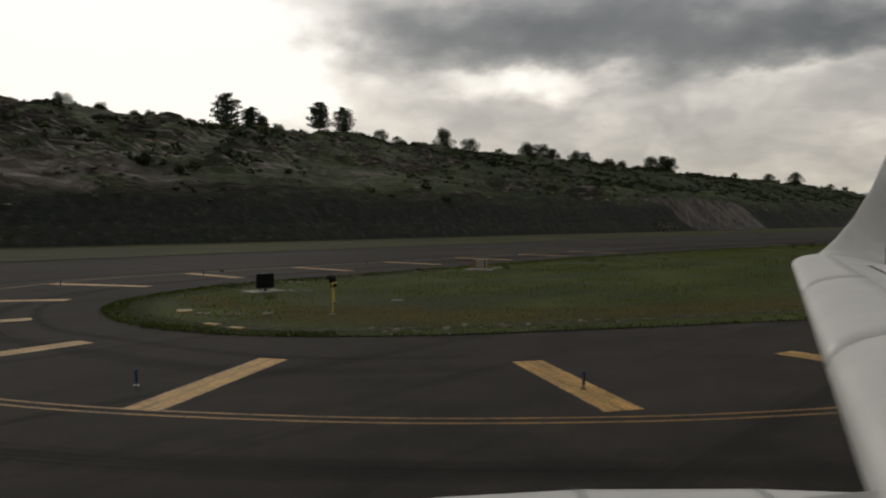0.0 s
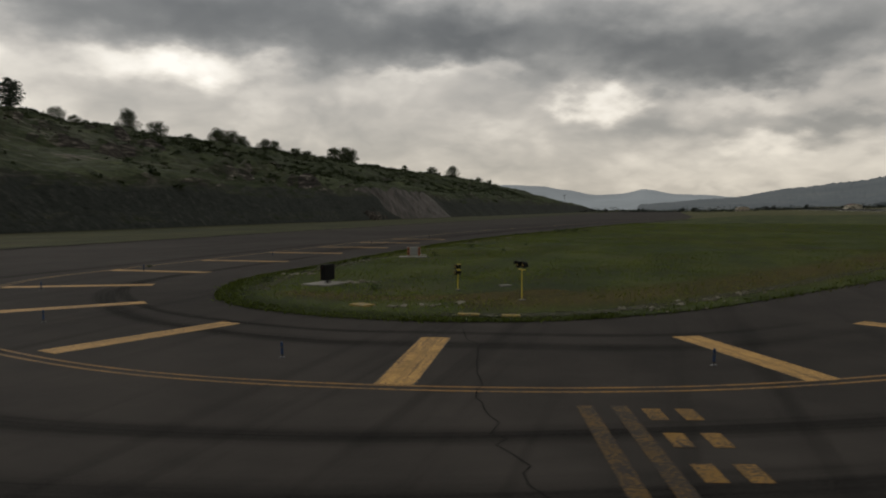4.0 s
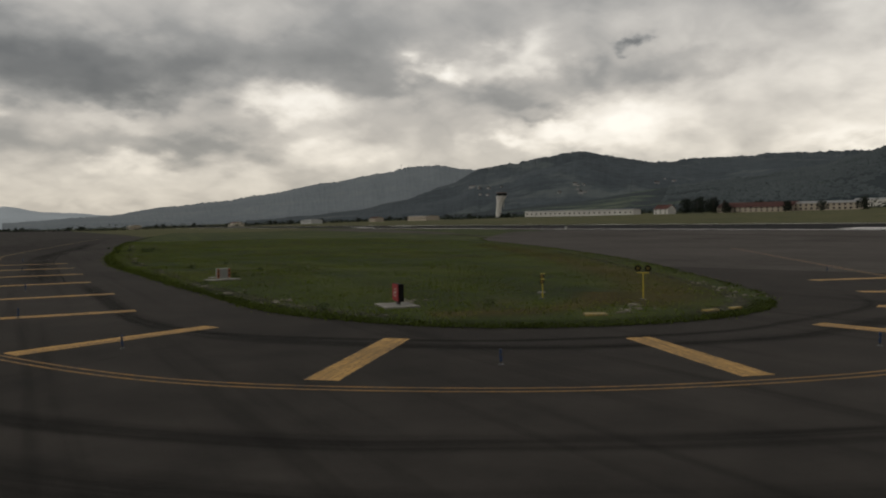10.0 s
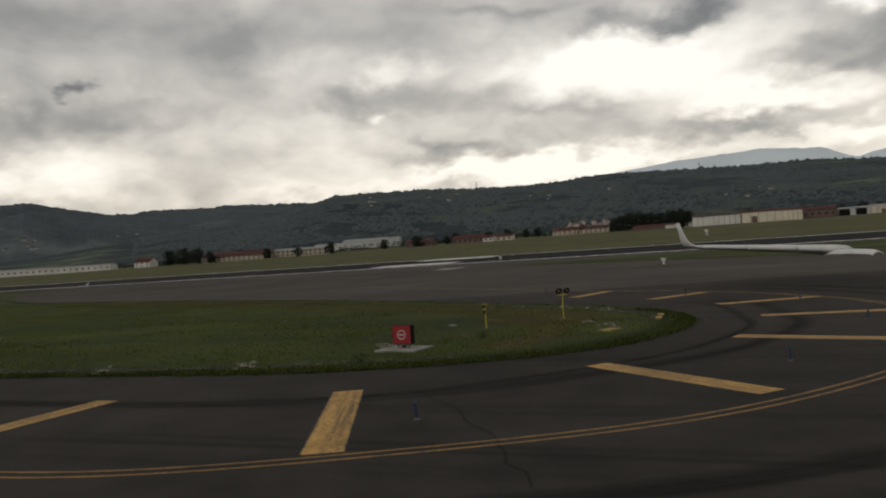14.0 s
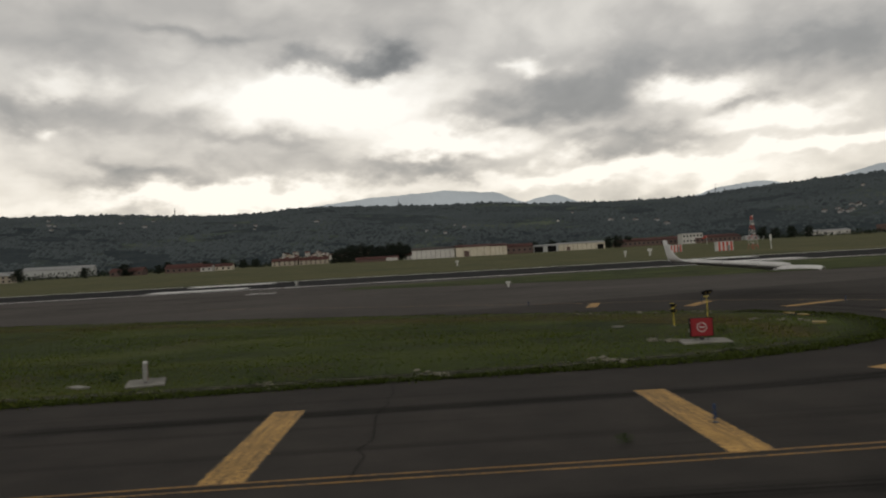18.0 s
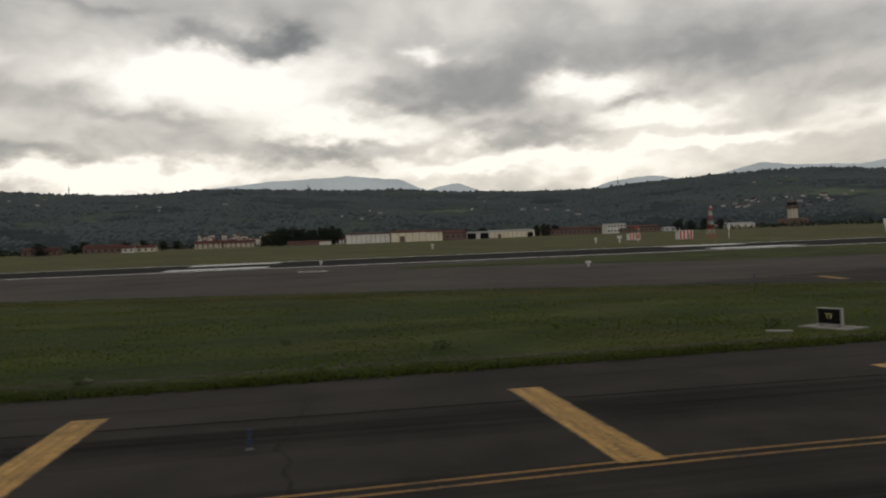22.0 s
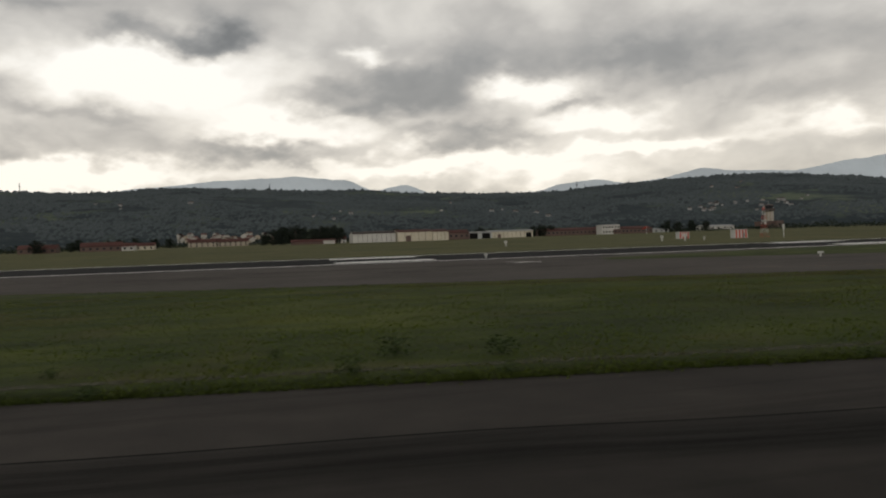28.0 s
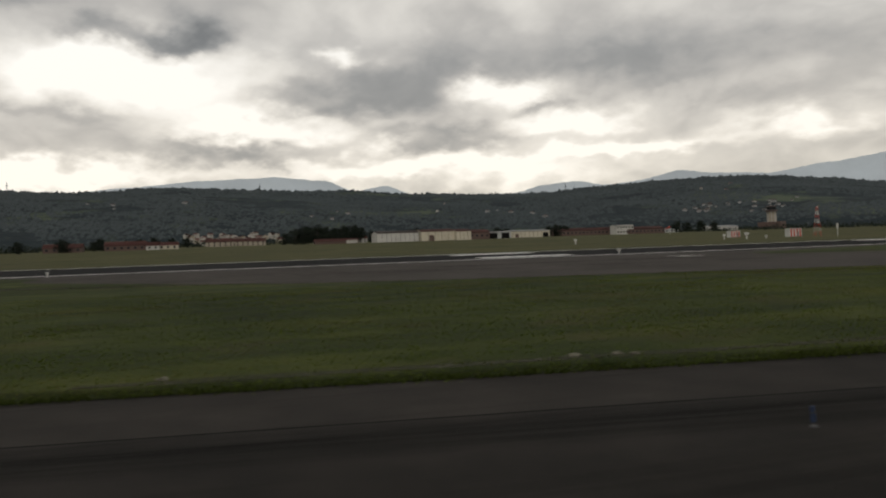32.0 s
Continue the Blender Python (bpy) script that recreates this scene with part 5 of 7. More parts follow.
def leaf_cloud(verts, faces, rnd, centre, radius, count, size, squash=0.7):
    for _ in range(count):
        v = Vector((rnd.gauss(0, 1), rnd.gauss(0, 1), rnd.gauss(0, 1))).normalized() * radius * rnd.random() ** 0.4
        v.z *= squash
        c = centre + v
        u = Vector((rnd.uniform(-1, 1), rnd.uniform(-1, 1), rnd.uniform(-0.7, 0.7))).normalized() * size * rnd.uniform(0.6, 1.3)
        w = u.cross(Vector((rnd.uniform(-1, 1), rnd.uniform(-1, 1), rnd.uniform(-1, 1)))).normalized() * size * 0.6
        k = len(verts)
        verts += [c - u, c + w, c + u, c - w]
        faces.append((k, k + 1, k + 2, k + 3))


def tree(name, seed, height, crown, spread, bare, mat, label, group, layered=False, dense=1.0):
    """A unit tree: tapered trunk, limbs, and a ragged crown of small leaf clumps with gaps."""
    rnd = random.Random(seed)
    t = thing(name, Matrix(), label=label, category="tree", group=group)
    bm = fresh()
    tip = Vector((rnd.uniform(-0.3, 0.3), rnd.uniform(-0.3, 0.3), height * 0.92))
    mid = Vector((rnd.uniform(-0.25, 0.25), rnd.uniform(-0.25, 0.25), height * 0.5))
    limb(bm, Vector((0, 0, -0.8)), mid, height * 0.028, height * 0.018, 8)
    limb(bm, mid, tip, height * 0.018, height * 0.005, 8)
    verts, faces = [], []
    for i in range(crown):
        k = (i + 0.5) / crown
        z = height * (bare + (1 - bare) * k)
        shape = (1 - k) ** 0.6 * 0.9 + 0.12 if layered else math.sin(math.pi * (0.12 + 0.82 * k)) ** 0.7
        a = i * 2.4 + rnd.uniform(-0.5, 0.5)
        r = spread * shape * rnd.uniform(0.45, 1.0)
        end = Vector((r * math.cos(a), r * math.sin(a), z + rnd.uniform(-0.03, 0.06) * height))
        start = mid.lerp(tip, max(0, min(1, (z / height - 0.5) / 0.42))) if z > height * 0.5 else Vector((0, 0, z * 0.85))
        limb(bm, start - Vector((0, 0, 0.05 * height)), end, height * 0.007, height * 0.002, 5)
        leaf_cloud(verts, faces, rnd, end, spread * rnd.uniform(0.34, 0.5), int(330 * dense), height * 0.023, 0.62 if layered else 0.75)
    for i in range(7):
        z = height * (bare + (0.9 - bare) * (i + 0.6) / 7)
        leaf_cloud(verts, faces, rnd, Vector((rnd.uniform(-0.12, 0.12) * spread, rnd.uniform(-0.12, 0.12) * spread, z)), spread * 0.5, int(170 * dense), height * 0.03, 0.8)
    part("trunk", bm, MAT["bark"], t, "dark tapered trunk with limbs")
    me = bpy.data.meshes.new("crown")
    me.from_pydata([tuple(v) for v in verts], [], faces)
    part("crown", me, mat, t)
    return t


def bush(name, seed, mat, label, group):
    rnd = random.Random(seed)
    t = thing(name, Matrix(), label=label, category="bush", group=group)
    bm = fresh()
    verts, faces = [], []
    for i in range(9):
        a = i * 2.4
        end = Vector((0.62 * math.cos(a) * rnd.random(), 0.62 * math.sin(a) * rnd.random(), rnd.uniform(0.35, 0.85)))
        limb(bm, Vector((0, 0, -0.25)), end, 0.03, 0.01, 5)
        leaf_cloud(verts, faces, rnd, end, rnd.uniform(0.28, 0.44), 90, 0.075, 0.8)
    part("stems", bm, MAT["bark"], t)
    me = bpy.data.meshes.new("crown")
    me.from_pydata([tuple(v) for v in verts], [], faces)
    part("crown", me, mat, t)
    return t


def plant(kinds_of, used, i, x, y, z, k, turn):
    m = Matrix.Translation((x, y, z)) @ Matrix.Rotation(turn, 4, "Z") @ Matrix.Diagonal((k, k, k, 1))
    j = i % len(kinds_of)
    if j not in used:
        used.add(j)
        kinds_of[j].matrix_basis = m
        kinds_of[j]["unit"] = 1
        return kinds_of[j]
    src = kinds_of[j]
    return copy_thing(src, m @ Matrix.Diagonal((*(1 / s for s in src.scale), 1)))


def crest_point(az, m=258.0):
    """Where the line of sight at this azimuth from the plan's origin crosses the hill's crest."""
    c, s = math.cos(radians(az)), math.sin(radians(az))
    k = -m / (DY * c - DX * s)
    return k * c, k * s


def pine(seed, low, wide):
    """A unit pine: bare lower trunk, whorls of level boughs with flat needle clumps and gaps between."""
    rnd = random.Random(seed)
    t = thing("pine_tree", Matrix(), label="tall dark pine with level boughs standing on the hill crest", category="tree", group="pines on the crest")
    bm = fresh()
    lean = Vector((rnd.uniform(-0.03, 0.03), rnd.uniform(-0.03, 0.03), 1.0))
    limb(bm, Vector((0, 0, -0.06)), lean * 0.55, 0.030, 0.019, 8)
    limb(bm, lean * 0.55, lean * 0.97, 0.019, 0.004, 8)
    verts, faces = [], []
    levels = 9
    for i in range(levels):
        k = i / (levels - 1)
        z = low + (0.95 - low) * k
        reach = wide * math.sqrt(max(0.03, 1 - ((k - 0.3) / 0.73) ** 2))
        for j in range(7 if k < 0.8 else 4):
            a = j * 0.9 + i * 2.1 + rnd.uniform(-0.35, 0.35)
            r = reach * rnd.uniform(0.55, 1.08)
            end = Vector((r * math.cos(a), r * math.sin(a), z + r * 0.22 + rnd.uniform(-0.02, 0.02)))
            limb(bm, lean * (z - 0.03), end, 0.006, 0.002, 5)
            for q, size in ((1.0, 0.092), (0.68, 0.09), (0.36, 0.08)):
                spot_at = (lean * (z - 0.02)).lerp(end, q)
                leaf_cloud(verts, faces, rnd, spot_at + Vector((0, 0, 0.012)), size * rnd.uniform(0.7, 1.25), 46, 0.021, 0.55)
    leaf_cloud(verts, faces, rnd, lean * 0.97, 0.05, 60, 0.016, 1.0)
    part("trunk", bm, MAT["bark"], t, "dark tapered trunk with level boughs")
    me = bpy.data.meshes.new("crown")
    me.from_pydata([tuple(v) for v in verts], [], faces)
    part("crown", me, MAT["pine"], t)
    return t


pines = [pine(11, 0.16, 0.40), pine(12, 0.27, 0.37), pine(13, 0.20, 0.36)]
used = set()
for i, (az, h) in enumerate(((118.3, 14.6), (116.6, 10.6), (111.7, 13.6), (109.9, 11.8), (115.8, 7.0))):
    x, y = crest_point(az, 256)
    s, n = sn(x, y)
    plant(pines, used, i, x, y, hill_height(s, -n) - 0.6, h, i * 1.3)
broad = [tree("broadleaf_tree", 20 + i, 1.0, 18, 0.64, 0.02, MAT["leaf"], "dark rounded tree on the hill crest", "trees on the crest") for i in range(3)]
used = set()
CREST = [(129.0, 6.5), (127.0, 4.5), (121.8, 4.5), (114.7, 5.5), (107.2, 6.5), (105.9, 5.0), (102.4, 9.5), (100.5, 9.0), (98.2, 6.0), (96.2, 11.0), (95.2, 13.0), (94.3, 9.0), (92.6, 9.5), (91.9, 7.5), (90.2, 11.0), (89.3, 9.0), (87.2, 11.5), (86.3, 13.0), (85.9, 12.0), (81.5, 7.0), (79.3, 12.0), (78.8, 9.0), (77.6, 14.0), (75.5, 10.0), (74.6, 9.0), (73.2, 8.0), (71.5, 8.0), (70.2, 9.0), (68.6, 8.0), (67.2, 7.0)]
for i, (az, h) in enumerate(CREST):
    x, y = crest_point(az, 254 + (i * 7) % 9)
    s, n = sn(x, y)
    plant(broad, used, i, x, y, hill_height(s, -n) - 0.9, h * 0.9, i * 2.2)
shrubs = [bush("hill_shrub", 40 + i, MAT["leaf"], "low dark shrub on the hillside", "shrubs on the hillside") for i in range(3)]
used = set()
rnd = random.Random(9)
for i in range(230):
    s = rnd.uniform(30, 620) if i < 190 else rnd.uniform(620, 1000)
    m = rnd.choice((rnd.uniform(143, 262), rnd.uniform(225, 262), rnd.uniform(248, 262)))
    if noise.noise(Vector((s * 0.02, m * 0.02, 4.0))) < -0.25:
        continue
    x, y = xy(s, -foot(m))
    plant(shrubs, used, i, x, y, hill_height(s, m) - 0.25, rnd.uniform(1.0, 3.2), i * 1.1)


# ---- far buildings ----
def facade_mat(name, color):
    return mottled(name, (tuple(c * 0.75 for c in color), color, tuple(min(1, c * 1.1) for c in color)), (0.15, 2.0), 0.85, 0, 0.2, 0.02)


MAT["wall_white"] = facade_mat("white_render", (0.43, 0.42, 0.39))
MAT["wall_cream"] = facade_mat("cream_render", (0.46, 0.42, 0.33))
MAT["wall_brick"] = facade_mat("brown_brick", (0.090, 0.058, 0.049))
MAT["wall_dim"] = facade_mat("weathered_render", (0.30, 0.26, 0.205))
# Pale house walls greyed for distance, haze painted into the base colour.
MAT["wall_hazy"] = facade_mat("hazed_house_wall", (0.27, 0.27, 0.265))
MAT["wall_town"] = facade_mat("town_render", (0.36, 0.345, 0.31))
MAT["wall_grey"] = facade_mat("grey_sheet_wall", (0.33, 0.34, 0.33))
MAT["roof_red"] = facade_mat("red_roof", (0.105, 0.040, 0.033))
MAT["roof_grey"] = facade_mat("grey_roof", (0.38, 0.39, 0.39))
MAT["roof_dark"] = facade_mat("dark_roof", (0.08, 0.06, 0.055))
MAT["glass"] = plain("dark_window_glass", (0.02, 0.022, 0.025), 0.15)
MAT["seam"] = plain("dark_seam", (0.06, 0.06, 0.055), 0.8)
EYE_A, EYE_B = Vector((-48.2, 33.3)), Vector((-18.7, 92.5))


def spot(eye, az, dist, lift=0.0):
    x, y = eye.x + dist * math.cos(radians(az)), eye.y + dist * math.sin(radians(az))
    return x, y, gz(x, y) + lift


def hall(name, eye, az, dist, w, h, roof, wall, label, depth=18.0, gable=0.25, rows=0, cols=0, panels=0, doors=(), turn=0.0, category="building", along=False):
    """A building whose long side looks to the taxiway; local -y is that side."""
    x, y, z = spot(eye, az, dist)
    a = math.atan2(DY, DX) - math.pi + turn if not along else math.atan2(DY, DX) - math.pi / 2 + turn
    t = thing(name, Matrix.Translation((x, y, z - 0.2)) @ Matrix.Rotation(a, 4, "Z"), label=label, category=category)
    eave = h * (1 - gable)
    bm = fresh()
    box(bm, -w / 2, w / 2, -depth / 2, depth / 2, 0, eave)
    for sx in (-1, 1):
        q = [bm.verts.new((sx * w / 2, yy, zz)) for yy, zz in ((-depth / 2, eave), (depth / 2, eave), (0, h - 0.15))]
        bm.faces.new(q)
    part("wall", bm, wall, t)
    bm = fresh()
    o = 0.5
    for sy in (-1, 1):
        q = [bm.verts.new(v) for v in ((-w / 2 - o, sy * (depth / 2 + o), eave - 0.05), (w / 2 + o, sy * (depth / 2 + o), eave - 0.05), (w / 2 + o, 0, h), (-w / 2 - o, 0, h))]
        bm.faces.new(q)
    bmesh.ops.solidify(bm, geom=bm.faces[:], thickness=0.3)
    part("roof", bm, roof, t)
    pane = None
    for r in range(rows):
        for c in range(cols):
            cx = -w / 2 + w * (c + 0.5) / cols
            cz = eave * (r + 0.5) / rows + 0.1
            ww, hh = min(1.6, w / cols * 0.5), min(1.5, eave / rows * 0.5)
            if pane is None:
                pane = mesh_of("window", box(fresh(), -ww / 2, ww / 2, -0.12, 0.05, -hh / 2, hh / 2, 0.0))
            ob = part("window", pane, MAT["glass"], t)
            ob.location = (cx, -depth / 2, cz)
    rib = None
    for i in range(1, panels):
        if rib is None:
            rib = mesh_of("panel_seam", box(fresh(), -0.12, 0.12, -0.1, 0.05, 0.2, eave - 0.2))
        ob = part("panel_seam", rib, MAT["seam"], t)
        ob.location = (-w / 2 + w * i / panels, -depth / 2, 0)
    for cx, dw, dh, mat in doors:
        part("door", box(fresh(), cx * w - dw / 2, cx * w + dw / 2, -depth / 2 - 0.15, -depth / 2 + 0.1, 0.1, dh, 0.03), mat, t, "large door in the front wall")
    return t


W, RR = MAT["wall_white"], MAT["roof_red"]
hall("hangar", EYE_B, -33.3, 599, 33, 9.0, MAT["roof_dark"], W, "white panelled hangar with a low dark red roof", 24, 0.22, panels=9, category="hangar")
hall("hangar", EYE_B, -36.3, 597, 27, 9.4, RR, MAT["wall_cream"], "cream hangar with a red roof and brown door", 24, 0.22, panels=5, doors=((-0.2, 4, 4.5, MAT["wall_brick"]),), category="hangar")
hall("hangar", EYE_B, -38.2, 594, 12, 9.0, RR, MAT["wall_cream"], "narrow cream hangar bay with a red roof", 24, 0.22, panels=4, category="hangar")
hall("brick_building", EYE_B, -39.6, 616, 22, 8.2, RR, MAT["wall_brick"], "brown brick building with red roof", 16, 0.3, 1, 5)
hall("open_shed", EYE_B, -41.5, 626, 20, 6.2, MAT["roof_grey"], MAT["wall_grey"], "open grey shed with two dark bays", 14, 0.15, doors=((-0.28, 7, 4.6, MAT["black"]), (0.25, 7, 4.6, MAT["black"])), category="shed")
hall("warehouse", EYE_B, -44.0, 649, 38, 6.8, MAT["roof_grey"], MAT["wall_cream"], "long low cream warehouse", 16, 0.2, panels=10, doors=((0.4, 5, 4, MAT["black"]), (-0.3, 3, 3, MAT["wall_brick"])), category="warehouse")
hall("terminal_wing", EYE_B, -48.9, 688, 62, 7.0, RR, MAT["wall_brick"], "long low building with a red roof", 20, 0.35, 1, 16)
hall("terminal_wing", EYE_B, -53.1, 688, 38, 6.6, RR, MAT["wall_brick"], "long low building with a red roof", 20, 0.35, 1, 10)
hall("white_block", EYE_B, -51.6, 676, 17, 8.8, MAT["roof_grey"], W, "small white two-storey block with dark windows", 12, 0.06, 2, 6)
hall("low_shed", EYE_B, -29.0, 611, 34, 4.2, RR, MAT["wall_brick"], "low shed with a red roof in front of dark trees", 12, 0.45, 0, 0, doors=((0.35, 9, 2.8, W),), category="shed")
hall("villa", EYE_B, -21.7, 702, 23, 7.0, RR, MAT["wall_dim"], "cream villa with a red tiled roof", 12, 0.4, 2, 5, category="house")
hall("villa", EYE_B, -23.8, 702, 26, 6.6, RR, MAT["wall_dim"], "cream villa with a wide red roof", 12, 0.4, 2, 6, category="house")
hall("small_house", EYE_B, -31.2, 630, 7, 6, RR, W, "small white house beside the trees", 8, 0.4, 2, 2, category="house")
hall("long_warehouse", EYE_A, 20.4, 800, 118, 6.6, MAT["roof_grey"], W, "very long low white warehouse", 24, 0.12, 1, 22, category="warehouse", turn=0.5)
hall("small_house", EYE_A, 14.3, 720, 17, 8.6, RR, W, "small white house with a red roof", 10, 0.45, 2, 3, category="house")
hall("factory", EYE_A, 7.9, 660, 58, 8.0, RR, MAT["wall_dim"], "long factory with red roof and many windows", 24, 0.5, 2, 14, category="factory", turn=0.35)
hall("factory", EYE_A, 3.5, 650, 47, 7.2, MAT["roof_grey"], MAT["wall_dim"], "pale factory wing with a row of windows", 18, 0.25, 2, 12, category="factory", turn=0.3)
hall("great_hall", EYE_A, -1.9, 900, 66, 12.0, MAT["roof_grey"], MAT["wall_grey"], "large pale hall with a shallow grey roof", 30, 0.3, 1, 9, category="factory", turn=0.3)
hall("annex", EYE_A, 1.3, 900, 33, 9, MAT["roof_grey"], W, "low white annex beside the hall", 14, 0.2, 1, 5, category="factory", turn=0.3)
hall("brick_house", EYE_A, -5.4, 650, 25, 6.4, RR, MAT["wall_brick"], "low brick house with a red roof", 12, 0.45, 1, 5, category="house")
hall("brick_house", EYE_A, -9.1, 650, 28, 7.0, RR, MAT["wall_brick"], "low brick house with a red roof", 12, 0.45, 1, 6, category="house")
hall("brick_house", EYE_A, -10.6, 640, 9, 6.0, RR, W, "little white house with a red roof", 9, 0.45, 1, 2, category="house")
hall("brick_house", EYE_A, -11.8, 650, 14, 5.6, RR, MAT["wall_cream"], "low cream house with a red roof", 10, 0.45, 1, 3, category="house")
hall("far_shed", EYE_A, 32.4, 900, 47, 6.2, MAT["roof_grey"], MAT["wall_dim"], "low white shed far across the field", 18, 0.15, 1, 8, category="shed")
hall("far_shed", EYE_A, 36.0, 950, 18, 6.6, RR, MAT["wall_dim"], "low white shed with a red roof", 12, 0.3, 1, 4, category="shed")
hall("far_shed", EYE_A, 40.9, 1000, 40, 6.0, MAT["roof_grey"], MAT["wall_grey"], "long grey shed far across the field", 16, 0.2, 1, 6, category="shed")
hall("far_shed", EYE_A, 46.4, 1050, 30, 6.0, RR, MAT["wall_cream"], "pale shed far down the valley", 14, 0.3, 1, 5, category="shed")
hall("far_shed", EYE_A, 53.4, 1100, 36, 6.5, MAT["roof_grey"], MAT["wall_dim"], "pale shed far down the valley", 14, 0.2, 1, 5, category="shed")
hall("far_shed", EYE_B, -59.8, 821, 36, 5.5, MAT["roof_grey"], W, "low pale shed near the old tower", 14, 0.3, 1, 5, category="shed")
hall("far_shed", EYE_B, -55.5, 726, 16, 4.0, MAT["roof_grey"], MAT["wall_grey"], "small grey shed behind the field", 10, 0.3, 1, 3, category="shed")


def town():
    """The little town of pale houses with red roofs at the foot of the hills."""
    rnd = random.Random(3)
    base = {}
    for i in range(47):
        if i < 40:
            az, dist = -23.0 + rnd.uniform(-4.2, 2.2), rnd.uniform(800, 930)
        else:
            az, dist = rnd.choice((rnd.uniform(-66, -60), rnd.uniform(-45, -38), rnd.uniform(-9, -3))), rnd.uniform(1250, 1600)
        x, y = EYE_B.x + dist * math.cos(radians(az)), EYE_B.y + dist * math.sin(radians(az))
        hit, place_, *_ = HILLS.ray_cast(Vector((x, y, 600)), Vector((0, 0, -1)))
        z = gz(x, y) + 1 + (dist - 800) * 0.06 if i < 40 else (place_.z if hit else 0)
        kind = i % 3
        m = Matrix.Translation((x, y, z - 1.5)) @ Matrix.Rotation(rnd.uniform(0, 3.1), 4, "Z")
        size = 0.65 if i < 40 else 0.5
        if kind in base:
            size /= 0.65
        m = m @ Matrix.Diagonal((size, size, size, 1))
        if kind not in base:
            w, d, e, h = ((11, 9, 6.5, 9), (9, 8, 8.5, 11), (14, 9, 6.0, 8.5))[kind]
            t = thing("town_house", m, label="pale house with a red roof in the small town", category="house", group="houses of the town")
            bm = fresh()
            box(bm, -w / 2, w / 2, -d / 2, d / 2, 0, e)
            for sx in (-1, 1):
                bm.faces.new([bm.verts.new((sx * w / 2, yy, zz)) for yy, zz in ((-d / 2, e), (d / 2, e), (0, h - 0.1))])
            part("wall", bm, (MAT["wall_town"], MAT["wall_town"], MAT["wall_dim"])[kind], t)
            bm = fresh()
            for sy in (-1, 1):
                bm.faces.new([bm.verts.new(v) for v in ((-w / 2 - 0.4, sy * (d / 2 + 0.4), e - 0.1), (w / 2 + 0.4, sy * (d / 2 + 0.4), e - 0.1), (w / 2 + 0.4, 0, h), (-w / 2 - 0.4, 0, h))])
            bmesh.ops.solidify(bm, geom=bm.faces[:], thickness=0.25)
            part("roof", bm, RR, t)
            pane = mesh_of("window", box(fresh(), -0.6, 0.6, -0.1, 0.1, -0.7, 0.7))
            for sy in (-1, 1):
                for cx in (-0.3, 0.0, 0.3):
                    for cz in (e * 0.3, e * 0.72):
                        ob = part("window", pane, MAT["glass"], t)
                        ob.location = (cx * w, sy * d / 2, cz)
            base[kind] = t
        else:
            copy_thing(base[kind], m)


bpy.context.view_layer.update()
HILLS = bpy.data.objects["backdrop_near_hills"]
town()


# ---- towers, masts and field equipment ----
def new_tower():
    x, y, z = spot(EYE_A, 26.6, 940)
    t = thing("control_tower", Matrix.Translation((x, y, z - 2)) @ Matrix.Rotation(radians(26 + 90), 4, "Z"), label="tall white flared control tower with a dark glazed cabin", category="control tower")
    bm = fresh()
    rings = []
    for zz, rx, ry, off in ((0, 3.5, 3.4, 2.4), (6, 3.3, 3.2, 2.2), (13, 3.4, 3.3, 1.6), (19, 4.0, 3.8, 0.6), (25, 5.4, 4.8, -0.8), (29, 6.6, 5.6, -1.6)):
        rings.append([bm.verts.new((off + rx * math.cos(a), ry * math.sin(a), zz)) for a in (2 * math.pi * i / 24 for i in range(24))])
    for a, b in zip(rings, rings[1:]):
        for i in range(24):
            bm.faces.new((a[i], a[(i + 1) % 24], b[(i + 1) % 24], b[i]))
    bm.faces.new(rings[-1])
    part("shaft", bm, MAT["wall_white"], t, "smooth white concrete shaft")
    part("cabin", tube(fresh(), 29, 32.2, 5.6, 6.6, 24, Matrix.Translation((-2, 0, 0))), MAT["glass"], t, "dark glazed cabin")
    part("cabin_roof", tube(fresh(), 32.2, 33.2, 7.2, 6.4, 24, Matrix.Translation((-2, 0, 0))), MAT["roof_dark"], t)
    part("mast", tube(fresh(), 33.2, 38, 0.2, 0.08, 6, Matrix.Translation((-2, 0, 0))), MAT["dark_metal"], t)
    part("fin", box(fresh(), -4.6, -3.4, -3.6, -3.0, 13, 25, 0.1), MAT["wall_grey"], t)


def old_tower():
    x, y, z = spot(EYE_B, -63.5, 840, 3)
    t = thing("old_control_tower", Matrix.Translation((x, y, z)) @ Matrix.Diagonal((0.85, 0.85, 0.95, 1)), label="squat old control tower with a wide dark cabin", category="control tower")
    part("podium", box(fresh(), -14, 14, -9, 9, -3, 4.5, 0.1), MAT["wall_brick"], t)
    part("shaft", tube(fresh(), 4, 16, 5.0, 5.0, 8), MAT["wall_dim"], t)
    for i in range(8):
        a = math.pi * i / 4 + 0.39
        part("pilaster", box(fresh(), 5.0 * math.cos(a) - 0.5, 5.0 * math.cos(a) + 0.5, 5.0 * math.sin(a) - 0.5, 5.0 * math.sin(a) + 0.5, 4, 16, 0.05), MAT["wall_town"], t)
    part("gallery", tube(fresh(), 16, 18, 7.8, 8.0, 8), MAT["roof_dark"], t)
    part("cabin", tube(fresh(), 18, 21.5, 5.4, 6.0, 8), MAT["glass"], t)
    part("cabin_roof", tube(fresh(), 21.5, 22.6, 6.6, 5.4, 8), MAT["roof_dark"], t)
    part("mast", tube(fresh(), 22.6, 28, 0.2, 0.08, 6), MAT["wall_white"], t)


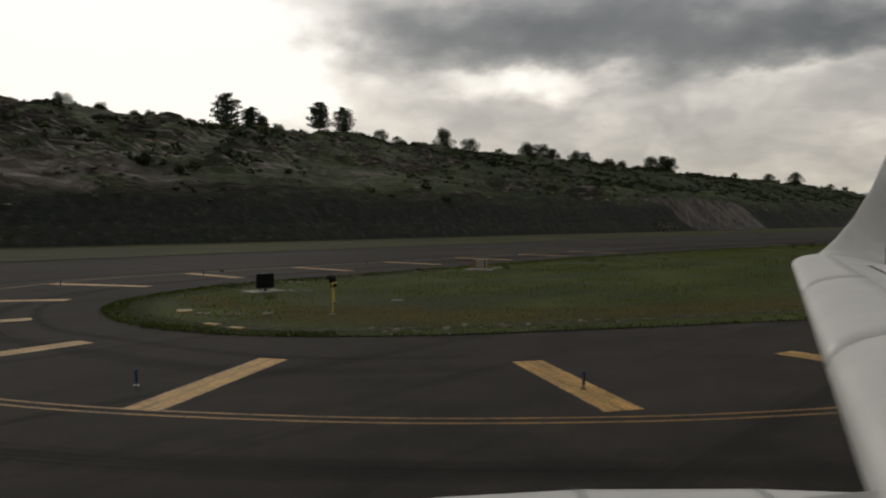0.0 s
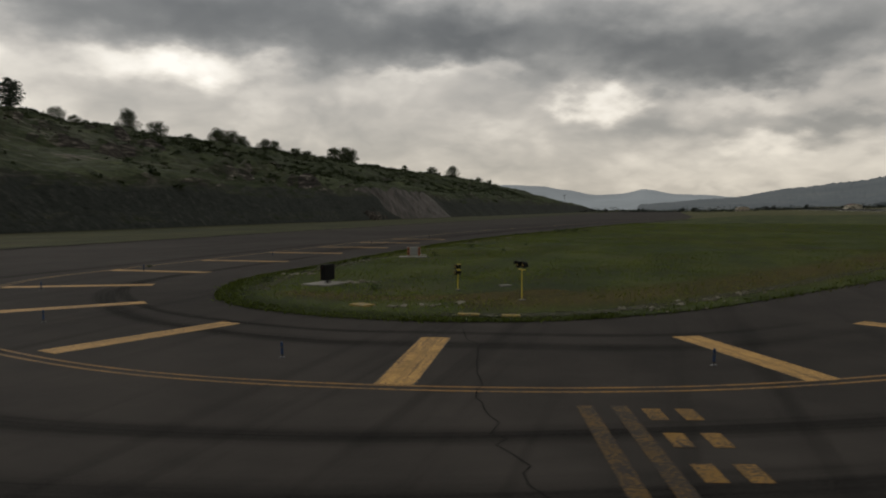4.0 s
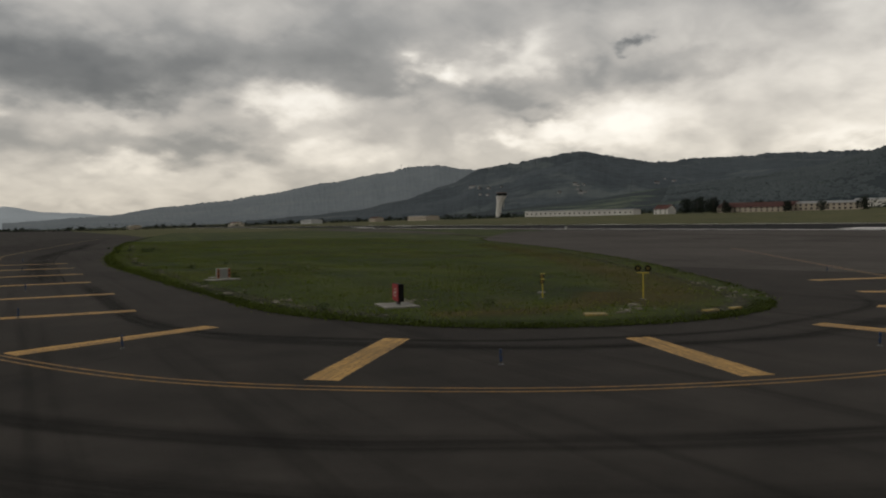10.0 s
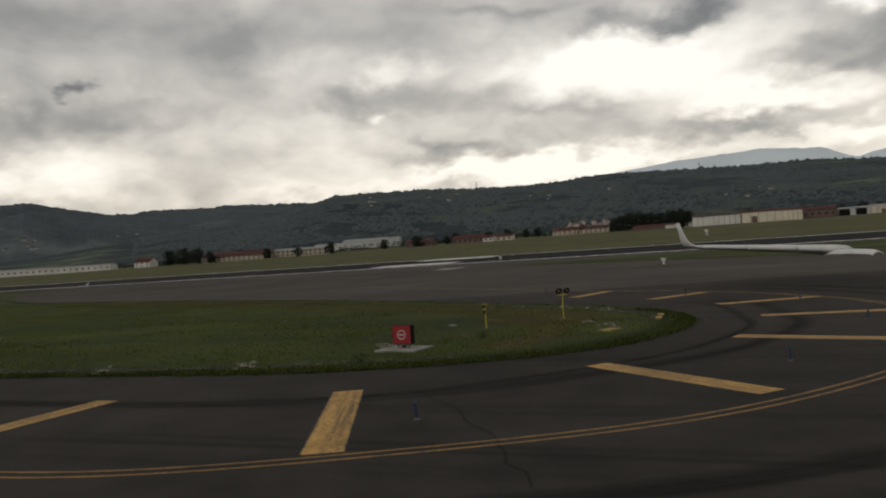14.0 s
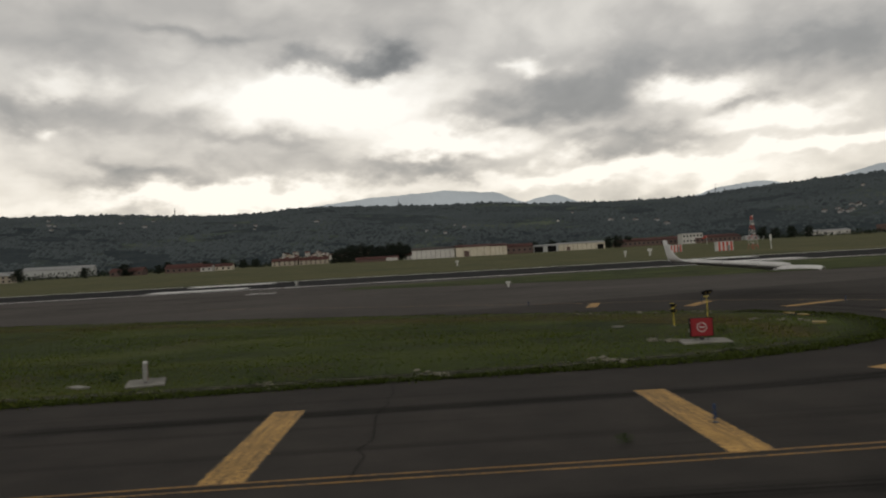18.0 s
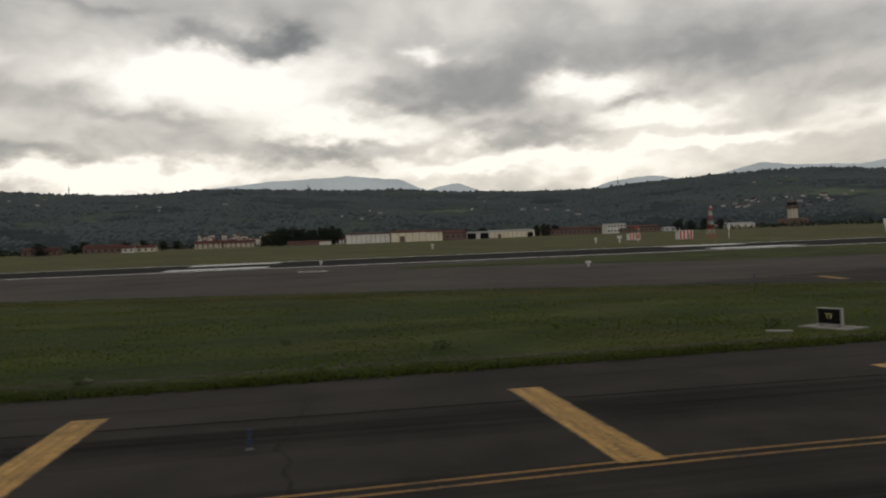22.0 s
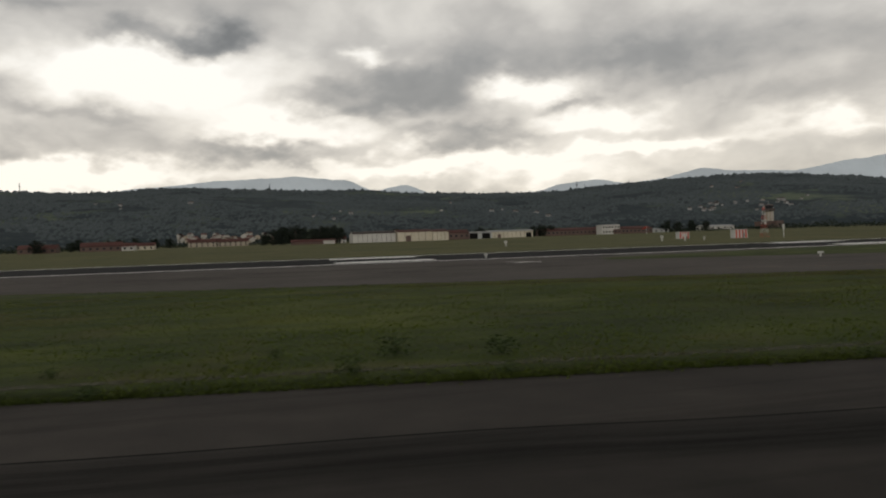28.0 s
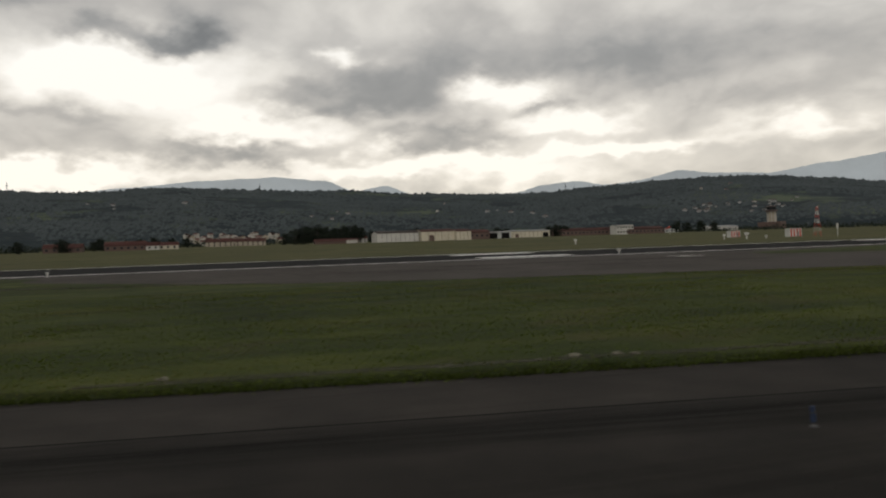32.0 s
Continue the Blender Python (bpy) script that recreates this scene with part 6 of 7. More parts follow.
MAT["mast_red"] = plain("mast_red", (0.38, 0.05, 0.03), 0.5)


def lattice_mast():
    x, y, z = spot(EYE_B, -59.0, 320)
    t = thing("lattice_mast", Matrix.Translation((x, y, z)), label="red and white banded lattice antenna mast", category="mast")
    H, bands = 12.6, 7
    half = lambda zz: 1.15 * (1 - zz / H) + 0.22
    for b in range(bands):
        z0, z1 = H * b / bands, H * (b + 1) / bands
        bm = fresh()
        c0 = [Vector((sx * half(z0), sy * half(z0), z0)) for sx, sy in ((-1, -1), (1, -1), (1, 1), (-1, 1))]
        c1 = [Vector((sx * half(z1), sy * half(z1), z1)) for sx, sy in ((-1, -1), (1, -1), (1, 1), (-1, 1))]
        for i in range(4):
            limb(bm, c0[i], c1[i], 0.045, 0.045, 4)
            limb(bm, c0[i], c1[(i + 1) % 4], 0.02, 0.02, 4)
            limb(bm, c0[(i + 1) % 4], c1[i], 0.02, 0.02, 4)
            limb(bm, c1[i], c1[(i + 1) % 4], 0.02, 0.02, 4)
        part("mast_section", bm, MAT["mast_red"] if b % 2 == 0 else MAT["sign_white"], t, "red painted section" if b % 2 == 0 else "white painted section")
    for zz in (5.5, 9.0, 12.0):
        part("antenna_panel", box(fresh(), -0.35, 0.35, -half(zz) - 0.4, -half(zz) - 0.2, zz, zz + 0.7, 0.03), MAT["sign_white"], t)


def striped_hut(az, dist, w, d, h):
    x, y, z = spot(EYE_B, az, dist)
    t = thing("equipment_hut", Matrix.Translation((x, y, z)) @ Matrix.Rotation(math.atan2(DY, DX) - math.pi, 4, "Z"), label="equipment hut painted in red and white stripes", category="hut", group="striped equipment huts")
    part("body", box(fresh(), -w / 2, w / 2, -d / 2, d / 2, 0, h, 0.03), MAT["sign_white"], t)
    n = 4
    for i in range(n):
        x0 = -w / 2 + w * (2 * i + 0.5) / (2 * n)
        part("stripe", box(fresh(), x0, x0 + w / (2 * n), -d / 2 - 0.03, d / 2 + 0.03, 0.02, h - 0.02), MAT["mast_red"], t, "red painted stripe")
    part("roof", box(fresh(), -w / 2 - 0.15, w / 2 + 0.15, -d / 2 - 0.15, d / 2 + 0.15, h, h + 0.15, 0.04), MAT["roof_grey"], t)
    part("door", box(fresh(), w * 0.12, w * 0.12 + 0.9, -d / 2 - 0.07, -d / 2 - 0.02, 0.05, 2.1, 0.01), MAT["sign_grey"], t)


def field_post(x, y, h, w, label):
    t = thing("field_light", Matrix.Translation((x, y, gz(x, y))), label=label, category="airfield light", group="white field lights")
    part("post", tube(fresh(), 0, h * 0.7, w * 0.25, w * 0.2, 8), MAT["sign_white"], t)
    part("head", box(fresh(), -w * 0.6, w * 0.6, -w * 0.3, w * 0.3, h * 0.62, h, 0.03), MAT["sign_white"], t)


new_tower()
old_tower()
lattice_mast()
striped_hut(-57.2, 318, 6.0, 3.0, 3.4)
striped_hut(-53.6, 338, 5.0, 3.0, 2.9)
x, y, z = spot(EYE_B, -60.2, 315)
field_post(x, y, 5.2, 0.6, "tall thin white antenna post in the field")
for az, dist, h, w in ((-39.0, 287, 2.1, 1.0), (-51.1, 295, 2.2, 0.9), (-52.8, 295, 2.6, 1.3), (-54.1, 292, 1.3, 0.7)):
    x, y, z = spot(EYE_B, az, dist)
    field_post(x, y, h, w, "white boxed field light on a short post")
for x, y in ((58, -7.5), (128, 2), (182, 112)):
    field_post(x, y, 0.9, 0.7, "small white runway side light")
for az, tall in ((-50.8, 38), (-51.4, 30)):
    x, y = HUB.x + 1785 * math.cos(radians(az)), HUB.y + 1785 * math.sin(radians(az))
    t = thing("hilltop_mast", Matrix.Translation((x, y, 118)), label="thin antenna mast on the wooded ridge", category="mast", group="ridge masts")
    part("pole", tube(fresh(), 0, tall, 0.9, 0.4, 6), MAT["dark_metal"], t)
    part("aerial", tube(fresh(), tall * 0.7, tall * 0.78, 1.6, 1.6, 6), MAT["dark_metal"], t)


def slope_houses():
    """Pale farms and hamlets scattered over the wooded slopes; each stands where the slope meets its line from the field's middle."""
    rnd = random.Random(77)
    wall = mesh_of("wall", box(fresh(), -6, 6, -4.5, 4.5, -4, 5.5))
    bm = fresh()
    for sy in (-1, 1):
        bm.faces.new([bm.verts.new(v) for v in ((-6.5, sy * 5, 5.3), (6.5, sy * 5, 5.3), (6.5, 0, 8.2), (-6.5, 0, 8.2))])
    bmesh.ops.solidify(bm, geom=bm.faces[:], thickness=0.3)
    roof = mesh_of("roof", bm)
    pane = mesh_of("window", box(fresh(), -0.7, 0.7, -0.15, 0.15, -0.8, 0.8))
    groups = (("backdrop_high_mountain", 31.3, 2.35, 1.6, 9, 1.5), ("backdrop_wooded_mountain", 27.6, 2.45, 1.4, 8, 1.2), ("backdrop_wooded_mountain", 21.2, 2.5, 1.1, 7, 1.2), ("backdrop_wooded_mountain", 14.0, 2.9, 1.5, 4, 1.0),
              ("backdrop_near_hills", -3.5, 4.3, 0.8, 4, 0.9), ("backdrop_near_hills", -8.6, 4.3, 1.2, 3, 0.9), ("backdrop_near_hills", -45.0, 2.6, 2.5, 5, 0.9), ("backdrop_near_hills", -60.5, 2.4, 3.0, 16, 0.9), ("backdrop_near_hills", -64.5, 2.6, 2.0, 8, 0.9), ("backdrop_near_hills", -30.0, 2.9, 4.0, 4, 0.8), ("backdrop_near_hills", -19.0, 3.8, 4.0, 5, 0.8))
    for hills, az, el, spread, count, size in groups:
        ground = bpy.data.objects[hills]
        for _ in range(count):
            a, e = az + rnd.uniform(-1, 1) * spread, el + rnd.uniform(-1, 1) * 0.35
            hit, at, *_ = ground.ray_cast(Vector((HUB.x, HUB.y, 3.6)) + aim(a, e) * 200, aim(a, e))
            if not hit:
                continue
            k = 0.6 * size * rnd.uniform(0.6, 1.25)
            t = thing("hill_house", Matrix.Translation(at) @ Matrix.Rotation(rnd.uniform(0, 3.1), 4, "Z") @ Matrix.Diagonal((k, k, k, 1)), label="pale farmhouse high on the wooded slope", category="house", group="houses on the slopes")
            part("wall", wall, MAT["wall_hazy"], t)
            part("roof", roof, MAT["roof_dark"] if rnd.random() < 0.6 else MAT["roof_grey"], t)
            for sy in (-1, 1):
                for cx in (-3.4, 0.0, 3.4):
                    part("window", pane, MAT["glass"], t).location = (cx, sy * 4.5, 2.8)


slope_houses()
for az, dist, tall in ((68.2, 640, 17.0), (65.6, 640, 16.5)):
    x, y = HUB.x + dist * math.cos(radians(az)), HUB.y + dist * math.sin(radians(az))
    t = thing("lighting_mast", Matrix.Translation((x, y, gz(x, y) - 0.1)), label="tall thin lighting mast at the end of the field", category="mast", group="lighting masts")
    part("pole", tube(fresh(), 0, tall, 0.22, 0.14, 8), MAT["dark_metal"], t)
    part("lamp_head", box(fresh(), -0.9, 0.9, -0.25, 0.25, tall - 0.2, tall + 0.5, 0.05), MAT["dark_metal"], t)
for az, hills, el, tall in ((34.6, "backdrop_high_mountain", 4.15, 26), (34.0, "backdrop_high_mountain", 4.2, 20), (-11.2, "backdrop_near_hills", 4.55, 26), (-27.5, "backdrop_near_hills", 4.6, 24)):
    hit, at, *_ = bpy.data.objects[hills].ray_cast(Vector((HUB.x, HUB.y, 3.6)) + aim(az, el) * 200, aim(az, el))
    if hit:
        t = thing("hilltop_mast", Matrix.Translation(at), label="thin antenna mast on the wooded ridge", category="mast", group="ridge masts")
        part("pole", tube(fresh(), -2, tall, 0.9, 0.45, 6), MAT["dark_metal"], t)
        part("aerial", tube(fresh(), tall * 0.7, tall * 0.78, 1.5, 1.5, 6), MAT["dark_metal"], t)


def windsock():
    x, y, z = spot(EYE_B, -53.5, 535)
    t = thing("windsock", Matrix.Translation((x, y, z)), label="limp orange-red windsock on a pole", category="windsock")
    part("pole", tube(fresh(), 0, 6, 0.12, 0.08, 8), MAT["sign_white"], t)
    part("sock", tube(fresh(), 0, 3.6, 0.75, 0.35, 12, Matrix.Translation((0.1, 0, 5.4)) @ Matrix.Rotation(radians(112), 4, "Y")), MAT["mast_red"], t, "orange-red cloth sleeve")


windsock()
# dark trees among the buildings
dark = [tree("field_tree", 60 + i, 1.0, 14, 0.52, 0.10, MAT["far_leaf"], "dark dense tree among the airfield buildings", "trees among the buildings", False, 1.0) for i in range(3)]
used = set()
ROW = [(-26.3, 626, 12), (-27.0, 626, 14), (-27.7, 621, 14), (-28.4, 626, 13), (-29.2, 626, 12), (-29.9, 630, 13), (-30.5, 626, 14), (-31.1, 630, 12), (-25.7, 640, 9), (-35.3, 621, 10), (-34.8, 630, 9), (-40.7, 649, 8), (-41.9, 659, 9), (-42.7, 668, 8), (-45.9, 668, 9), (-46.6, 668, 10), (-47.3, 678, 9), (-56.1, 726, 10), (-56.9, 735, 9), (-57.9, 735, 10), (-58.9, 745, 9), (-19.5, 707, 8), (-18.6, 711, 8), (-17.3, 697, 9), (-16.1, 668, 8), (-13.5, 659, 9), (-32.3, 659, 9)]
ROW_EAST = [(-5.1, 640, 9), (-2.6, 640, 8), (1.4, 620, 9), (3.8, 610, 7), (6.0, 640, 8), (10.9, 660, 12), (11.8, 670, 13), (12.7, 680, 12), (10.0, 650, 9), (7.9, 690, 9), (-7.4, 660, 7)]
thicket = random.Random(15)
while len(ROW_EAST) < 75:
    az = thicket.uniform(14, 66)
    if noise.noise(Vector((az * 0.35, 0.0, 4.0))) > -0.15:
        ROW_EAST.append((az, 700 + az * 9 + thicket.uniform(-40, 40), thicket.uniform(2.5, 6.5)))
for i, (az, dist, h) in enumerate(ROW + ROW_EAST):
    eye = EYE_B if i < 27 else EYE_A
    x, y, z = spot(eye, az, dist)
    plant(dark, used, i, x, y, z - 0.2, h, i * 1.7)


# ---- hedge line and woodland foot along the far side of the field ----
def hedge():
    rnd = np.random.default_rng(12)
    k = 26000
    az = rnd.uniform(-75, 66, k)
    dist = 700 + rnd.random(k) ** 1.5 * 320 + np.where(az > 12, 120, 0) + np.where(az > 30, 160, 0)
    x, y = HUB.x + dist * np.cos(np.radians(az)), HUB.y + dist * np.sin(np.radians(az))
    clump = np.array([max(0.0, 0.35 + noise.noise(Vector((a * 0.55, d * 0.012, 2)))) for a, d in zip(az, dist)])
    z = np.array([gz(a, b) for a, b in zip(x, y)]) + rnd.random(k) * clump * 8.0
    u = rnd.normal(size=(k, 3))
    u /= np.linalg.norm(u, axis=1)[:, None]
    w = np.cross(u, rnd.normal(size=(k, 3)))
    w /= np.linalg.norm(w, axis=1)[:, None]
    c = np.stack([x, y, z], -1)
    size = (0.6 + 0.7 * rnd.random(k))[:, None] * (clump > 0.02)[:, None]
    verts = np.stack([c - u * size, c + w * size * 0.7, c + u * size, c - w * size * 0.7], 1).reshape(-1, 3)
    me = bpy.data.meshes.new("far_hedges")
    me.from_pydata(verts.tolist(), [], np.arange(k * 4).reshape(-1, 4).tolist())
    me.materials.append(MAT["far_leaf"])
    tagged(new("far_hedges", me), label="dark hedges and thickets along the far field", category="hedge", kind="stuff")


hedge()


# ---- scrub on the hillside and woods on the far hills ----
def clumps(name, centres, radii, leaves, mat, label, category, squash=0.8, size=0.3):
    """Many leafy clumps in one mesh: small tilted leaves spread over each clump's outside."""
    rnd = np.random.default_rng(len(centres))
    c = np.repeat(np.array(centres), leaves, axis=0)
    r = np.repeat(np.array(radii), leaves)
    k = len(c)
    v = rnd.normal(size=(k, 3))
    v /= np.linalg.norm(v, axis=1)[:, None]
    v[:, 2] = np.abs(v[:, 2]) * squash
    c = c + v * (r * (0.45 + 0.6 * rnd.random(k)))[:, None]
    u = rnd.normal(size=(k, 3))
    u /= np.linalg.norm(u, axis=1)[:, None]
    w = np.cross(u, rnd.normal(size=(k, 3)))
    w /= np.linalg.norm(w, axis=1)[:, None]
    h = (r * size * (0.6 + 0.8 * rnd.random(k)))[:, None]
    verts = np.stack([c - u * h, c + w * h * 0.7, c + u * h, c - w * h * 0.7], 1).reshape(-1, 3)
    me = bpy.data.meshes.new(name)
    me.from_pydata(verts.tolist(), [], np.arange(k * 4).reshape(-1, 4).tolist())
    me.materials.append(mat)
    tagged(new(name, me), label=label, category=category, kind="stuff")


MAT["scrub"] = leafage("hillside_scrub", (0.008, 0.013, 0.005), (0.034, 0.046, 0.016))
MAT["scrub_pale"] = leafage("hillside_grass", (0.018, 0.026, 0.008), (0.046, 0.056, 0.019))


def hillside_scrub():
    rnd = random.Random(31)
    dark, pale, crest = [], [], []
    while len(dark) < 5200:
        s = rnd.uniform(20, 900)
        m = rnd.uniform(137, 266)
        k = noise.fractal(Vector((s * 0.025, m * 0.025, 6.0)), 0.9, 2.0, 3)
        if k < rnd.uniform(-0.25, 0.2) or (m < 146 and rnd.random() < 0.75) or (s < 250 and 146 < m < 200 and rnd.random() < 0.45):
            continue
        x, y = xy(s, -foot(m))
        dark.append((x, y, hill_height(s, m) - 0.15, rnd.uniform(0.5, 1.5) * (1.35 if k > 0.25 else 0.9)))
    while len(pale) < 2600:
        s, m = rnd.uniform(20, 900), rnd.uniform(200, 268)
        if noise.noise(Vector((s * 0.03, m * 0.03, 11.0))) < 0:
            continue
        x, y = xy(s, -m)
        pale.append((x, y, hill_height(s, m) - 0.1, rnd.uniform(0.3, 0.7)))
    while len(crest) < 1500:
        s, m = rnd.uniform(20, 1300), rnd.uniform(250, 272)
        k = noise.fractal(Vector((s * 0.03, 2.0, 1.0)), 0.8, 2.2, 3)
        if k < rnd.uniform(-0.4, 0.4 if s < 380 else 0.15):
            continue
        x, y = xy(s, -m)
        crest.append((x, y, hill_height(s, m) - 0.3, rnd.uniform(0.6, 1.4) * (1.0 + max(0, k)) * (1.0 if s < 380 else 1.6)))
    for name, spots, leaves, mat, label, size in (("hillside_scrub", dark, 26, MAT["scrub"], "dark green scrub and bramble on the hillside", 0.3), ("hillside_grass", pale, 16, MAT["scrub_pale"], "lighter tussocks of grass high on the hillside", 0.35), ("crest_bushes", crest, 60, MAT["leaf"], "uneven line of dark bushes along the hill crest", 0.2)):
        clumps(name, [p[:3] for p in spots], [p[3] for p in spots], leaves, mat, label, "scrub", 0.8, size)


hillside_scrub()


def outcrops():
    """Patches of broken, dipping rock standing out of the scrub at the near end of the hill."""
    rnd = random.Random(52)
    verts, faces = [], []
    cube = [(x, y, z) for x in (-0.5, 0.5) for y in (-0.5, 0.5) for z in (-0.5, 0.5)]
    sides = [(0, 1, 3, 2), (4, 6, 7, 5), (0, 4, 5, 1), (2, 3, 7, 6), (0, 2, 6, 4), (1, 5, 7, 3)]

    def shard(s, m, long, deep, tall, dip, sink=0.2):
        x, y = xy(s, -foot(m))
        lean = Matrix.Rotation(math.atan2(DY, DX) + rnd.uniform(-0.3, 0.3), 4, "Z") @ Matrix.Rotation(dip + rnd.uniform(-0.15, 0.15), 4, "Y")
        at = Matrix.Translation((x, y, hill_height(s, m) + (0.5 - sink) * tall)) @ lean
        k = len(verts)
        for a, b, c in cube:
            q = Vector((a * long + rnd.uniform(-0.3, 0.3) * long, b * deep + rnd.uniform(-0.2, 0.2) * deep, c * tall + rnd.uniform(-0.25, 0.25) * tall))
            verts.append(at @ q)
        faces.extend(tuple(k + f for f in side) for side in sides)

    patches = 0
    while patches < 16:
        s, m = rnd.uniform(30, 330), rnd.uniform(142, 222)
        k = noise.fractal(Vector((s * 0.03, m * 0.03, 9.0)), 0.8, 2.0, 3)
        if k < rnd.uniform(-0.15, 0.3) or rnd.random() < (s - 70) / 170:
            continue
        patches += 1
        for _ in range(rnd.randint(14, 40)):
            run, side = rnd.gauss(0, 3.6), rnd.gauss(0, 1.1)
            shard(s + run + side * 0.4, min(258, max(139, m - run * 1.3 + side * 2.0)), rnd.uniform(0.3, 1.0), rnd.uniform(0.3, 0.7), rnd.uniform(0.12, 0.4), rnd.uniform(0.5, 0.95), 0.6)
    # the banded face at the end of the cutting
    for _ in range(60):
        s, m = rnd.uniform(20, 98), rnd.uniform(136.5, 146)
        shard(s, m, rnd.uniform(0.5, 1.8), rnd.uniform(0.5, 1.1), rnd.uniform(0.15, 0.4), 0.12 * math.sin(s * 0.2), 0.65)
    # fallen stones at the foot of the bare slab
    for _ in range(90):
        shard(rnd.gauss(262, 5), 131 + abs(rnd.gauss(0, 1.2)), rnd.uniform(0.3, 1.1), rnd.uniform(0.3, 0.9), rnd.uniform(0.3, 0.8), 0.4, 0.1)
    me = bpy.data.meshes.new("rock_outcrops")
    me.from_pydata([tuple(v) for v in verts], [], faces)
    me.materials.append(MAT["outcrop"])
    tagged(new("rock_outcrops", me), label="broken pale ledges of layered rock among the scrub", category="rock", kind="stuff")


def outcrop_rock():
    m, g, sh = material("outcrop_rock", 0.9)
    geo = g.add("ShaderNodeNewGeometry")
    p = geo.outputs["Position"]
    lean = g.add("ShaderNodeMapping", Vector=p)
    lean.inputs["Rotation"].default_value = (0.5, 0.35, 0.6)
    lean.inputs["Scale"].default_value = (0.3, 0.3, 1.6)
    v = g.noise(lean.outputs[0], 1.1, 6, 0.7)
    v = g.math("ADD", g.math("MULTIPLY", v, 0.75), g.math("MULTIPLY", geo.outputs["Random Per Island"], 0.25))
    g.put(sh, "Base Color", g.ramp(g.span(v, 0.3, 0.72), [(0, (0.020, 0.018, 0.015)), (0.4, (0.058, 0.051, 0.044)), (0.75, (0.115, 0.102, 0.09)), (1, (0.22, 0.20, 0.178))]))
    g.put(sh, "Specular IOR Level", 0.1)
    bump(g, sh, v, 0.9, 0.3)
    return m


MAT["outcrop"] = outcrop_rock()
outcrops()
# Crown tones are shifted to blue-grey to paint in the haze of distance.
MAT["far_wood"] = leafage("hazed_woodland_crowns", (0.030, 0.039, 0.044), (0.062, 0.076, 0.079), 0.008, 0.10)


def far_woods(hills, az0, az1, d0, d1, count, grow, mat, label):
    """Tree crowns packed over the wooded hills, with clearings left open."""
    rnd = np.random.default_rng(count)
    ico = np.array([(1, 0, 0), (0, 1, 0), (-1, 0, 0), (0, -1, 0), (0, 0, 1.0), (0.6, 0.6, -0.6), (-0.6, 0.6, -0.6), (-0.6, -0.6, -0.6), (0.6, -0.6, -0.6)])
    tri = np.array([(0, 1, 4), (1, 2, 4), (2, 3, 4), (3, 0, 4), (0, 5, 1), (1, 6, 2), (2, 7, 3), (3, 8, 0)])
    spots = []
    while len(spots) < count:
        a = rnd.uniform(az0, az1)
        d = d0 + (d1 - d0) * rnd.random() ** 0.7
        x, y = HUB.x + d * math.cos(radians(a)), HUB.y + d * math.sin(radians(a))
        k = noise.fractal(Vector((x * 0.006, y * 0.006, 3.3)), 0.8, 2.1, 4)
        if k > 0.28 and d < d1 - 60:
            continue
        hit, at, *_ = hills.ray_cast(Vector((x, y, 900)), Vector((0, 0, -1)))
        if hit:
            spots.append((x, y, at.z, (grow if d < d1 - 90 else grow * rnd.choice((1.0, 1.3, 2.0))) * (2.6 + 3.4 * rnd.random() ** 2)))
    p = np.array(spots)
    k = len(p)
    v = ico[None] * (0.75 + 0.5 * rnd.random((k, 9, 1))) * p[:, None, 3:4]
    v[:, :, 2] *= 0.75
    v += p[:, None, :3]
    v[:, :, 2] += 0.05 * p[:, None, 3]
    f = tri[None] + 9 * np.arange(k)[:, None, None]
    me = bpy.data.meshes.new("far_woodland")
    me.from_pydata(v.reshape(-1, 3).tolist(), [], f.reshape(-1, 3).tolist())
    me.shade_smooth()
    me.materials.append(mat)
    tagged(new("far_woodland", me), label=label, category="woodland", kind="stuff")


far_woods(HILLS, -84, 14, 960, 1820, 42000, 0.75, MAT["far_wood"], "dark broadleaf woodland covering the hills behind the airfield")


# ---- the airliner's wing, as it stands at the start ----
MAT["skin"] = mottled("white_aircraft_skin", ((0.37, 0.372, 0.365), (0.43, 0.43, 0.42), (0.50, 0.495, 0.48)), (0.7, 5.0), 0.38, 0.0, 0.04, 0.002, 0.5, True)
MAT["bare_metal"] = mottled("bare_leading_edge", ((0.40, 0.40, 0.39), (0.50, 0.495, 0.48)), (1.2, 9), 0.5, 0.1, 0.05, 0.002, 0.5, True)
MAT["gap"] = plain("dark_panel_gap", (0.03, 0.03, 0.032), 0.7)


